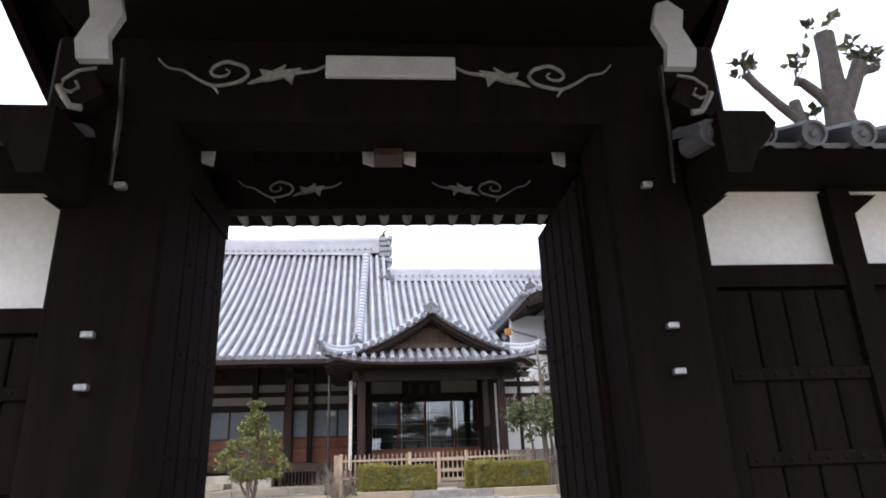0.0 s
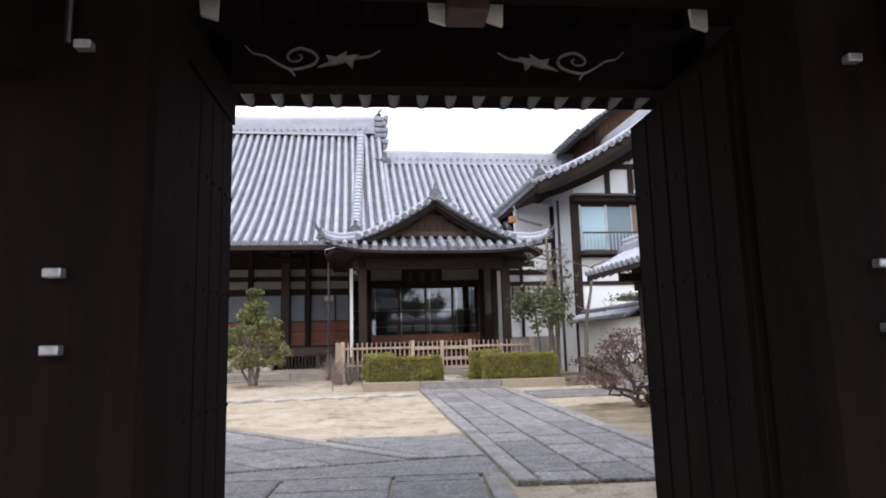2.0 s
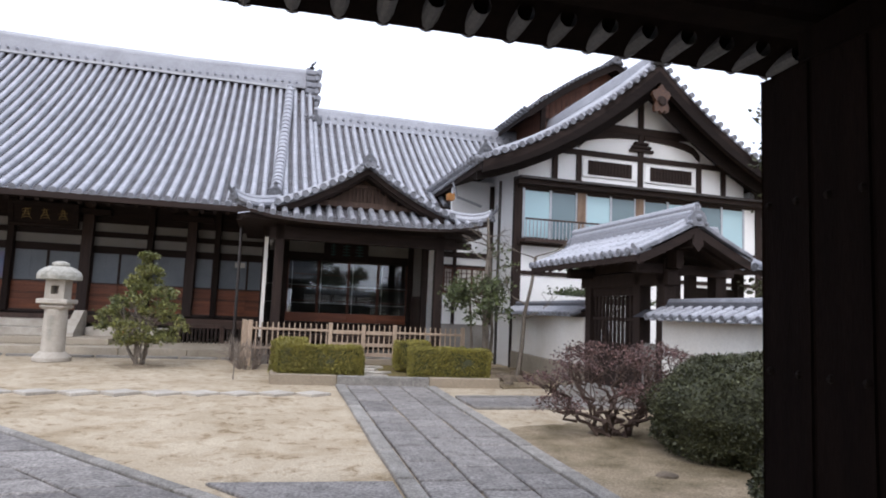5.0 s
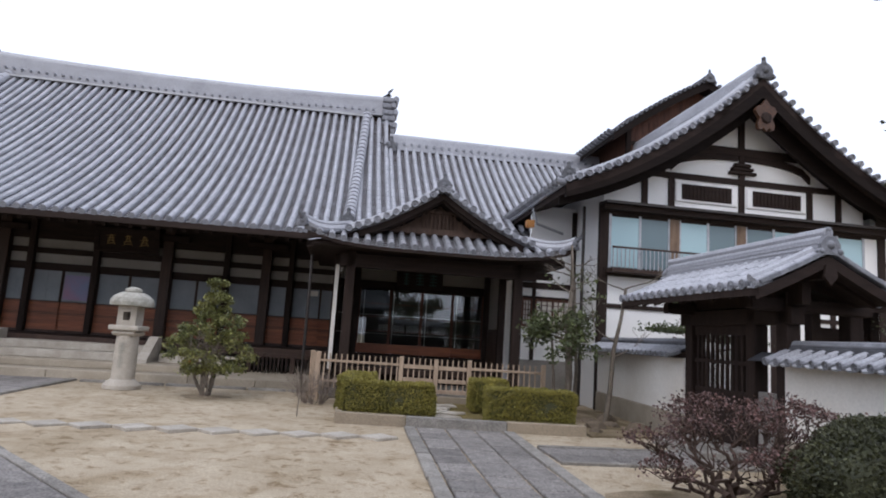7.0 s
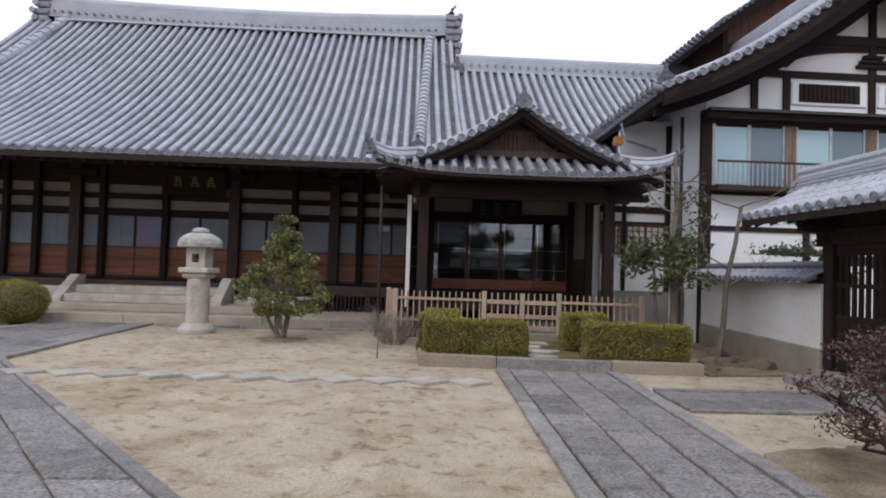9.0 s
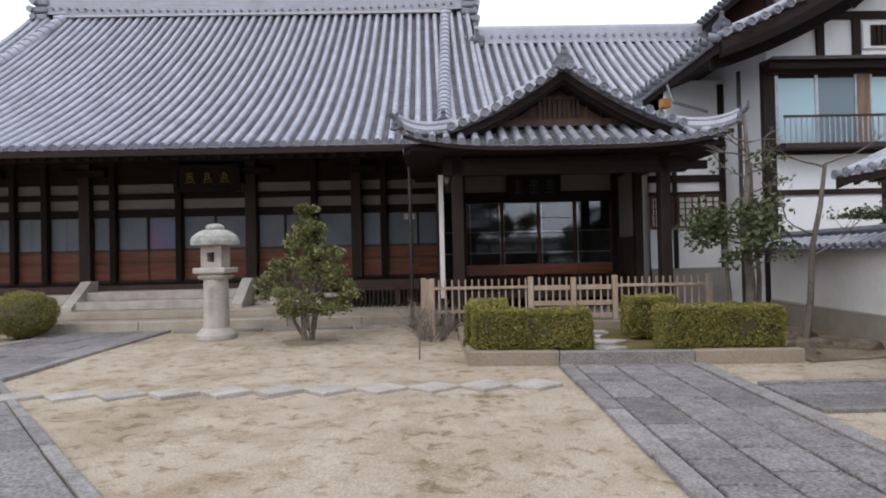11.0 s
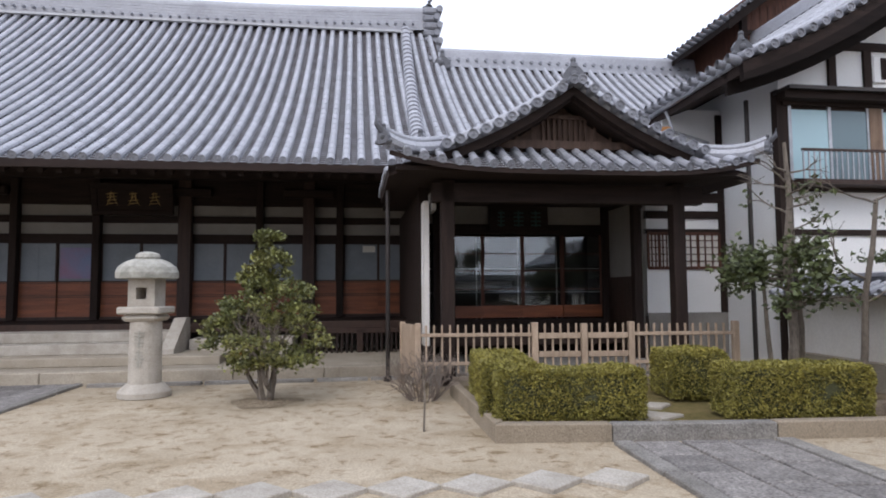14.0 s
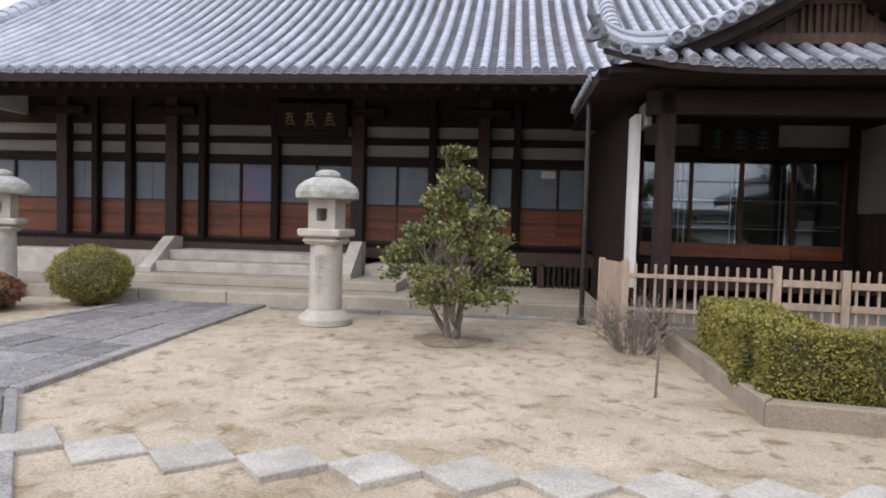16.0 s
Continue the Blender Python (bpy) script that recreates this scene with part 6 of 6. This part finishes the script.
def camellia():
    t = thing("camellia_bush", "upright green camellia bush with yellowing leaves", "bush", Matrix.Translation((-4.83, 14.5, 0)))
    rng = random.Random(11)
    lines = []
    for k in range(5):
        w = k * 1.26 + 0.3
        limb(rng, (0.05 * math.cos(w), 0.05 * math.sin(w), -0.05), (0.35 * math.cos(w), 0.35 * math.sin(w), 1), 0.55, 0.045, lines, 3, 0.5, 0.35)
    V, F = tubes(lines, 5)
    raw("stemwork", V, F, BARK, t)
    P, N = [], []

    def rad(z):
        if z < 0.80:
            return 0.30 + 0.52 * math.sin((z - 0.42) / 0.38 * math.pi / 2)
        return 0.10 + 0.72 * max(0, 1 - (z - 0.80) / 1.45) ** 1.5
    clumps = []
    for k in range(122):
        z = 0.46 + 1.74 * rng.random() ** 1.55
        w = rng.uniform(0, 6.283)
        r = rad(z) * math.sqrt(rng.uniform(0.2, 1.15))
        clumps.append((r * math.cos(w) + 0.16 * max(0, 1.1 - z), r * math.sin(w), z + 0.05 * math.sin(3 * w)))
    clumps += [(0.07 * math.sin(5 * k), 0.07 * math.cos(7 * k), 1.0 + 0.1 * k) for k in range(12)]
    for c in clumps:
        for _ in range(88):
            q = 0.068 * (1 - 0.22 * c[2])
            g = Vector((rng.gauss(0, q), rng.gauss(0, q), rng.gauss(0, 0.6 * q)))
            P.append(Vector(c) + g)
            o = Vector((c[0], c[1], 0.35)).normalized()
            N.append(o * 0.9)
    V, F = leaves(P, 0.055, rng, N)
    raw("leaves", V, F, CAMELLIA, t, "glossy green leaves, some yellowing", "stuff")
    for k in range(14):
        c = rng.choice(clumps)
        bm = bmesh.new()
        bmesh.ops.create_icosphere(bm, subdivisions=1, radius=0.022, matrix=Matrix.Translation((c[0] * 1.08, c[1] * 1.08, c[2])))
        part("flower_bud", bm, ORANGE, t, "small orange-pink bud")
    s = thing("fallen_leaf_ring", "ring of dark soil and litter under the bush", "soil", kind="stuff")
    V, F = [], []
    for i in range(28):
        w = i * 6.2832 / 28
        r = 0.42 + 0.08 * math.sin(3 * w) + 0.08 * rng.random()
        V.append((-4.83 + r * math.cos(w), 14.45 + r * 0.8 * math.sin(w), -0.022))
    V.append((-4.83, 14.5, 0.012))
    F = [(i, (i + 1) % 28, 28) for i in range(28)]
    raw("soil_patch", V, F, LITTER, s)


camellia()


def round_bush(name, label, x, y, r, rz, material, seed, n, size=0.04, zc=None):
    t = thing(name, label, "bush", Matrix.Translation((x, y, 0)))
    rng = random.Random(seed)
    zc = zc if zc is not None else rz * 0.85
    bm = bmesh.new()
    bmesh.ops.create_icosphere(bm, subdivisions=3, radius=1)
    for v in bm.verts:
        k = 0.9 + 0.1 * noise.noise(v.co * 2.2 + Vector((seed, 0, 0)))
        v.co = Vector((v.co.x * r * k, v.co.y * r * k, max(0.02, zc + v.co.z * rz * k)))
    # Dark fill stands in for the shade between the leaves.
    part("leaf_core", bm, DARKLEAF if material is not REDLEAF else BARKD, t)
    P, N = [], []
    while len(P) < n:
        d = Vector((rng.gauss(0, 1), rng.gauss(0, 1), rng.gauss(0, 1))).normalized()
        k = 0.94 + 0.12 * noise.noise(d * 2.2 + Vector((seed, 0, 0))) + 0.08 * noise.noise(d * 6) + 0.04 * noise.noise(d * 15) + rng.gauss(0, 0.03)
        p = Vector((d.x * r * k, d.y * r * k, zc + d.z * rz * k))
        if p.z > 0.02:
            P.append(p), N.append(d)
    V, F = leaves(P, size, rng, N)
    raw("leaves", V, F, material, t, kind="stuff")
    V, F = tubes([[((0.1 * math.cos(k), 0.1 * math.sin(k), -0.03), 0.03), ((0.3 * r * math.cos(k), 0.3 * r * math.sin(k), zc * 0.6), 0.02)] for k in range(5)], 5)
    raw("stemwork", V, F, BARKD, t)


round_bush("round_azalea", "clipped round green azalea beside the stone path", -10.4, 15.35, 0.56, 0.42, HEDGE, 21, 15000, 0.027, 0.42)
round_bush("red_azalea", "low rounded rust-red azalea", -11.4, 14.3, 0.62, 0.30, leafmat("rust_leaf", (0.23, 0.085, 0.035), (0.13, 0.05, 0.025)), 22, 5000, 0.04, 0.22)
round_bush("dark_evergreen_bush", "large rounded dark evergreen bush by the path", 2.90, 6.9, 1.0, 0.58, DARKLEAF, 23, 30000, 0.034, 0.42)
round_bush("dark_evergreen_bush", "clipped dark evergreen bush beside the gate", 1.75, 4.6, 0.42, 0.30, DARKLEAF, 24, 8000, 0.032, 0.26)


def red_shrub():
    """Crooked bare stems that carry flat pads of small leaves at their tips."""
    t = thing("red_leaved_shrub", "open winter shrub with dull red leaves on bare twigs", "shrub", Matrix.Translation((1.94, 7.9, 0)))
    rng = random.Random(31)
    lines, P, N = [], [], []

    def twist(p, q, r0, r1, n=7, wob=0.07):
        p, q = Vector(p), Vector(q)
        out = []
        for i in range(n + 1):
            f = i / n
            w = wob * math.sin(math.pi * f)
            out.append((tuple(p.lerp(q, f) + Vector((rng.gauss(0, w), rng.gauss(0, w), rng.gauss(0, w * 0.7)))), r0 + (r1 - r0) * f))
        return out
    pads = [(-0.75, 0.0, 0.62, 0.26), (-0.55, -0.3, 0.78, 0.24), (-0.2, 0.15, 0.92, 0.30), (0.1, -0.3, 0.84, 0.28), (0.42, 0.1, 0.95, 0.26), (0.72, -0.1, 0.88, 0.26), (-0.35, 0.45, 0.80, 0.25), (0.3, 0.5, 0.84, 0.26), (-0.72, -0.15, 0.38, 0.20), (0.62, 0.35, 0.66, 0.2), (0.0, -0.55, 0.55, 0.2)]
    for x, y, z, r in pads:
        base = (rng.gauss(0.05, 0.10), rng.gauss(0, 0.10), -0.05)
        knee = (x * 0.55 + rng.gauss(0, 0.08), y * 0.55 + rng.gauss(0, 0.08), z * 0.45)
        a1 = twist(base, knee, 0.028, 0.019)
        a2 = twist(knee, (x, y, z - 0.10), 0.019, 0.011)
        lines += [a1, a2]
        for k in range(16):
            w, q = rng.uniform(0, 6.28), r * math.sqrt(rng.uniform(0.1, 1.0))
            tip = Vector((x + q * math.cos(w), y + q * math.sin(w), z + 0.05 - 0.10 * (q / r) ** 2 + rng.gauss(0, 0.02)))
            src = rng.choice(a2[2:])[0]
            tw = twist(src, tip, 0.007, 0.003, 5, 0.035)
            lines.append(tw)
            for _ in range(24):
                P.append(tip + Vector((rng.gauss(0, 0.05), rng.gauss(0, 0.05), rng.gauss(0, 0.028))))
                N.append((0, 0, 0.6))
        for k in range(3):
            src = rng.choice(a1[2:])[0]
            tip = Vector(src) + Vector((rng.gauss(0, 0.22), rng.gauss(0, 0.22), rng.uniform(0.05, 0.25)))
            lines.append(twist(src, tip, 0.010, 0.004, 5, 0.04))
            for _ in range(5):
                P.append(tip + Vector((rng.gauss(0, 0.04), rng.gauss(0, 0.04), rng.gauss(0, 0.03))))
                N.append((0, 0, 0.4))
    V, F = tubes(lines, 5, False)
    V = [(x, y, max(-0.05, z)) for x, y, z in V]
    raw("branchwork", V, F, TWIGR, t)
    V, F = leaves(P, 0.032, rng, N)
    raw("leaves", V, F, REDLEAF, t, kind="stuff")


red_shrub()


strip = tagged(new("planting_strip"), "dark litter-covered soil round the shrubs", "soil", kind="structure")
part("soil_sheet", prism([(0.985, 4.2), (0.80, 8.1)] + [(0.86 + 0.14 * k + 0.10 * noise.noise((k * 0.9, 3, 0)), 8.3 + 0.055 * k + 0.12 * noise.noise((k * 1.3, 9, 0))) for k in range(15)] + [(3.4, 9.3), (7.5, 9.6), (7.5, 4.2)], -0.06, 0.004, 0.004), TROD, strip)


part("soil_sheet", prism([(1.82, 12.1), (3.3, 12.5), (3.2, 16.2), (1.85, 15.6)], -0.06, 0.003, 0.004), TROD, strip)


def rock(x, y, r, seed):
    t = thing("garden_rock", "rounded brown garden stone in the soil", "rock", Matrix.Translation((x, y, 0)), group="garden rocks")
    bm = bmesh.new()
    bmesh.ops.create_icosphere(bm, subdivisions=2, radius=1)
    for v in bm.verts:
        k = 1 + 0.28 * noise.noise(v.co * 1.3 + Vector((seed, seed, 0)))
        v.co = Vector((v.co.x * r * k, v.co.y * r * 0.8 * k, -0.03 + max(0, v.co.z * 0.6 * k + 0.2) * r))
    part("stone", bm, ROCK, t)


for k, (x, y, r) in enumerate(((2.2, 13.1, 0.2), (2.55, 13.4, 0.16), (2.9, 13.0, 0.22), (2.3, 13.9, 0.15), (2.05, 12.6, 0.12), (2.75, 14.3, 0.2), (1.6, 6.2, 0.1), (1.75, 8.0, 0.09))):
    rock(x, y, r, k * 3.1)


def bare_tuft():
    t = thing("bare_twig_clump", "low clump of bare grey-brown twigs", "shrub", Matrix.Translation((-2.80, 14.5, 0)) @ Matrix.Diagonal((1.35, 1.25, 1.2, 1)))
    rng = random.Random(41)
    lines = []
    for k in range(60):
        w, q = rng.uniform(0, 6.28), rng.uniform(0.1, 0.55)
        limb(rng, (0.12 * math.cos(w), 0.12 * math.sin(w), -0.03), (q * math.cos(w), q * math.sin(w), 0.6), 0.26, 0.006, lines, 2, 0.6, 0.1, None, 3)
    V, F = tubes(lines, 3, False)
    raw("twigwork", V, F, TWIGM, t, kind="stuff")
    s = thing("bare_sapling", "thin bare sapling standing in the sand", "sapling", Matrix.Translation((-2.80, 12.66, 0)))
    lines = [[((0, 0, -0.05), 0.012), ((0.01, 0, 0.3), 0.011), ((0.0, 0.01, 0.55), 0.009)]]
    for k in range(5):
        limb(rng, (0, 0.01, 0.42 + 0.03 * k), (rng.gauss(0, 0.7), rng.gauss(0, 0.5), 0.9), 0.2, 0.006, lines, 1, 0.5, 0.3, None, 3)
    V, F = tubes(lines, 5)
    raw("stem", V, F, BARK, s)


bare_tuft()


def yard_trees():
    rng = random.Random(51)
    t = thing("pruned_camellia_tree", "slender pale-barked evergreen tree with sparse leaves", "tree", Matrix.Translation((1.95, 14.2, 0)))
    lines, tips = [], []
    lines.append([((0.0, 0, -0.05), 0.075), ((0.03, 0, 0.8), 0.065), ((-0.02, 0.02, 1.7), 0.055), ((0.04, 0, 2.5), 0.04), ((0.0, 0, 3.3), 0.022)])
    lines.append([((0.15, 0.1, -0.05), 0.04), ((0.2, 0.12, 0.9), 0.035), ((0.12, 0.1, 1.9), 0.025), ((0.1, 0.05, 2.6), 0.015)])
    lines.append([((-0.2, 0.1, -0.05), 0.04), ((-0.24, 0.15, 0.8), 0.03), ((-0.3, 0.1, 1.5), 0.02)])
    for k in range(22):
        z = rng.uniform(0.9, 3.1)
        w = rng.uniform(0, 6.28)
        limb(rng, (0, 0, z), (math.cos(w), math.sin(w), 0.25), 0.42 * (1.25 - z / 4.5), 0.018, lines, 2, 0.55, 0.1, tips, 3)
    V, F = tubes(lines, 6)
    raw("trunk", V, F, BARK, t)
    P = [Vector(p) + Vector((rng.gauss(0, 0.08), rng.gauss(0, 0.08), rng.gauss(0, 0.07))) for p, d in tips if p[2] < 2.7 for _ in range(6 if p[2] < 1.9 else 1)]
    V, F = leaves(P, 0.09, rng)
    raw("leaves", V, F, TREELEAF, t, kind="stuff")
    t = thing("bare_young_tree", "bare leaning young tree with pale bark", "tree", Matrix.Translation((2.60, 13.9, 0)))
    lines = [[((0, 0, -0.05), 0.05), ((0.08, 0, 0.6), 0.045), ((0.12, 0, 1.3), 0.04), ((0.25, 0, 1.9), 0.033), ((0.34, 0.02, 2.5), 0.028)]]
    for w, z in ((0.3, 2.5), (2.6, 2.45), (3.4, 1.5), (0.1, 1.2)):
        limb(rng, (0.34 if z > 2 else 0.13, 0, z), (math.cos(w), 0.3 * math.sin(w), 0.5), 0.42, 0.016, lines, 2, 0.4, 0.2, None, 3)
    V, F = tubes(lines, 6)
    raw("trunk", V, F, BARK, t)
    # pine pad seen over the wall
    t = thing("garden_pine", "trained garden pine showing above the courtyard wall", "tree", Matrix.Translation((5.0, 15.2, 0)))
    lines = [[((0, 0, -0.05), 0.09), ((0.1, 0, 0.9), 0.08), ((-0.1, 0, 1.7), 0.06), ((0.1, 0, 2.3), 0.04)]]
    P = []
    for cx, cz in ((-0.6, 1.75), (0.35, 1.95), (-0.2, 2.35), (0.7, 1.6)):
        lines.append([((0, 0, cz - 0.25), 0.03), ((cx, 0, cz - 0.08), 0.02)])
        for _ in range(900):
            P.append(Vector((cx + rng.gauss(0, 0.28), rng.gauss(0, 0.25), cz + abs(rng.gauss(0, 0.07)))))
    V, F = tubes(lines, 6)
    raw("trunk", V, F, BARKD, t)
    V, F = leaves(P, 0.07, rng, [(0, 0, 1)] * len(P))
    raw("needles", V, F, PINE, t, kind="stuff")
    # evergreen branches at the edge of the courtyard wall
    t = thing("evergreen_tree", "loose evergreen tree behind the bushes", "tree", Matrix.Translation((6.5, 10.2, 0)))
    lines, tips = [], []
    lines.append([((0, 0, -0.05), 0.1), ((0.1, 0, 1.5), 0.085), ((0.1, 0, 3.2), 0.06), ((0.15, 0, 5.0), 0.03)])
    for k in range(36):
        z = rng.uniform(1.0, 4.9)
        w = rng.uniform(0, 6.28)
        limb(rng, (0.1, 0, z), (math.cos(w), math.sin(w), 0.25), 0.52, 0.02, lines, 2, 0.5, 0.1, tips, 3)
    V, F = tubes(lines, 6)
    raw("trunk", V, F, BARKD, t)
    P = [Vector(p) + Vector((rng.gauss(0, 0.1), rng.gauss(0, 0.1), rng.gauss(0, 0.08))) for p, d in tips for _ in range(9)]
    V, F = leaves(P, 0.095, rng)
    raw("leaves", V, F, DARKLEAF, t, kind="stuff")
    # pollarded tree beyond the street wall
    t = thing("pollarded_tree", "thick pollarded tree with stubby leafy shoots", "tree", Matrix.Translation((6.6, 8.0, 0)))
    lines = [[((-0.2, 0, -0.05), 0.30), ((-0.3, 0, 3.5), 0.27), ((-0.38, 0, 5.55), 0.25), ((-0.36, 0, 6.1), 0.20), ((-0.28, 0, 7.0), 0.16), ((-0.26, 0, 7.45), 0.165)],
             [((-0.3, 0, 5.9), 0.17), ((-0.1, 0, 6.25), 0.15), ((0.1, 0, 6.6), 0.13), ((0.22, 0, 6.85), 0.125)],
             [((0.05, 0, 6.55), 0.09), ((0.3, 0, 6.72), 0.08), ((0.45, 0, 6.76), 0.085)],
             [((-0.38, 0, 5.9), 0.11), ((-0.6, 0, 6.25), 0.09), ((-0.84, 0, 6.5), 0.08), ((-0.95, 0, 6.52), 0.085)],
             [((-0.4, 0, 4.9), 0.14), ((-0.8, 0, 5.3), 0.12), ((-1.03, 0, 5.7), 0.10), ((-1.07, 0, 6.13), 0.09)],
             [((-1.03, 0, 5.75), 0.085), ((-1.35, 0, 6.1), 0.075), ((-1.63, 0, 6.45), 0.07), ((-1.78, 0, 6.68), 0.075)]]
    P, N = [], []
    for x, z, k in ((-0.3, 7.45, 4), (0.45, 6.78, 5), (0.2, 6.95, 6), (-0.95, 6.55, 4), (-1.78, 6.7, 7), (-0.75, 5.7, 2)):
        for _ in range(k):
            q = (x + rng.gauss(0, 0.13), rng.gauss(0, 0.12), z + rng.uniform(0.05, 0.3))
            lines.append([((x, 0, z - 0.05), 0.012), (q, 0.006)])
            for _ in range(4):
                P.append(Vector(q) + Vector((rng.gauss(0, 0.03), rng.gauss(0, 0.03), rng.gauss(0, 0.03))))
                N.append((rng.gauss(0, 0.8), rng.gauss(0, 0.5), 0.7))
    V, F = tubes(lines, 9)
    raw("trunk", V, F, TRUNK, t)
    V, F = leaves(P, 0.20, rng, N)
    raw("leaves", V, F, DARKLEAF, t, kind="stuff")


yard_trees()


# ---- trees across the street, mirrored in the porch doors ----
def street_tree(x, y, h, seed):
    t = thing("street_tree", "tall leafy tree across the street", "tree", Matrix.Translation((x, y, -0.85)), group="street trees")
    rng = random.Random(seed)
    lines, tips = [], []
    lines.append([((0, 0, 0), 0.2), ((0.1, 0, h * 0.35), 0.16), ((-0.1, 0.1, h * 0.7), 0.1), ((0, 0, h), 0.04)])
    for k in range(12):
        w = rng.uniform(0, 6.28)
        limb(rng, (0, 0, h * rng.uniform(0.4, 0.95)), (math.cos(w), math.sin(w), 0.35), h * 0.2, 0.05, lines, 2, 0.5, 0.15, tips, 3)
    V, F = tubes(lines, 6)
    raw("trunk", V, F, BARKD, t)
    P = [Vector(p) + Vector((rng.gauss(0, 0.25), rng.gauss(0, 0.25), rng.gauss(0, 0.15))) for p, d in tips for _ in range(12)]
    V, F = leaves(P, 0.2, rng)
    raw("leaves", V, F, DARKLEAF, t, kind="stuff")


for k, (x, y, h) in enumerate(((-3.6, -6.5, 5.2), (0.6, -8.0, 6.0), (-7.5, -8.5, 5.5), (4.5, -7.0, 5.0))):
    street_tree(x, y, h, 70 + k)


# ---- stone paths ----
def lerp(a, b, f):
    return (a[0] + (b[0] - a[0]) * f, a[1] + (b[1] - a[1]) * f)


def paved(label, l0, l1, r0, r1, cols, kerb, seed, rows, name="stone_path", z=0.0):
    """A path of rough slabs between kerb stones; the left edge runs from l0 to l1, the right one from r0 to r1."""
    p = tagged(new(name), label, "path", kind="structure")
    rng = random.Random(seed)
    W = math.hypot(r0[0] - l0[0], r0[1] - l0[1])
    L = math.hypot(l1[0] - l0[0], l1[1] - l0[1])
    part("bedding", prism([l0, r0, r1, l1], -0.09, z - 0.05), SOIL, p)

    def P(u, v):
        return lerp(lerp(l0, r0, u), lerp(l1, r1, u), v)

    def stone(u0, u1, v0, v1, material, nm, hi, g=0.013):
        gu, gv = g / W, g / L
        q = [P(u0 + gu, v0 + gv), P(u1 - gu, v0 + gv), P(u1 - gu, v1 - gv), P(u0 + gu, v1 - gv)]
        q = [(a + rng.uniform(-0.006, 0.006), b + rng.uniform(-0.006, 0.006)) for a, b in q]
        part(nm, prism(q, z - 0.07, hi + rng.uniform(-0.004, 0.004), 0.009), material, p)
    k = kerb / W
    edges = [k] + [k + (1 - 2 * k) * (i + rng.uniform(-0.12, 0.12)) / cols for i in range(1, cols)] + [1 - k]
    for i in range(cols):
        v = 0.0 if i % 2 else -rng.uniform(0, 0.5) * rows / L
        while v < 1:
            e = v + rng.uniform(0.75, 1.5) * rows / L
            if 1 - e < 0.25 * rows / L:
                e = 1
            stone(edges[i], edges[i + 1], max(0, v), min(1, e), GRANITE, "slab", z)
            v = e
    for u0, u1 in ((0, k), (1 - k, 1)):
        v = 0
        while v < 1:
            e = min(1, v + rng.uniform(0.9, 1.5) / L)
            if 1 - e < 0.3 / L:
                e = 1
            stone(u0, u1, v, e, KERB, "kerb_stone", z + 0.012)
            v = e


paved("dark rough granite slab path with paler kerb stones", (-0.48, 3.95), (-1.09, 11.98), (1.02, 3.95), (0.62, 12.0), 3, 0.17, 61, 0.50)
paved("granite slab path leading to the hall steps", (-9.95, 11.3), (-10.05, 16.15), (-7.45, 11.3), (-8.02, 16.15), 4, 0.17, 62, 0.6)
paved("granite slab path crossing the sandy court from the gate", (-4.2, 4.3), (-9.9, 11.25), (-1.0, 4.9), (-7.45, 11.25), 5, 0.17, 63, 0.6)
paved("granite slab paving inside the gate", (-4.2, 3.32), (-4.2, 4.28), (-0.52, 3.32), (-0.52, 4.28), 5, 0.16, 64, 0.6)
paved("short granite path towards the small gate", (0.72, 10.9), (3.3, 11.2), (0.80, 9.75), (3.4, 10.0), 2, 0.12, 65, 0.8)
tri = tagged(new("paving_wedge"), "granite paving where the paths meet", "path", kind="structure")
part("slab", prism([(-3.9, 4.3), (-0.52, 4.3), (-0.56, 4.95), (-1.0, 4.88)], -0.08, -0.004, 0.008), GRANITE, tri)
part("slab", prism([(-1.0, 4.95), (-0.57, 5.0), (-0.66, 6.12), (-2.0, 6.1)], -0.08, -0.002, 0.008), GRANITE, tri)

dia = tagged(new("diamond_stepping_path"), "line of pale diamond-set granite stepping stones", "path", kind="structure")
for k in range(12):
    x, y = -1.40 - k * 0.515, 10.86 - k * 0.047
    r = 0.262
    rr = random.Random(k)
    part("diamond_stone", prism([(x - r, y - 0.02), (x, y - 0.24 + rr.uniform(-0.01, 0.01)), (x + r, y + 0.02), (x, y + 0.24 + rr.uniform(-0.01, 0.01))], -0.06, 0.013 + rr.uniform(-0.005, 0.005), 0.008), PALE, dia)
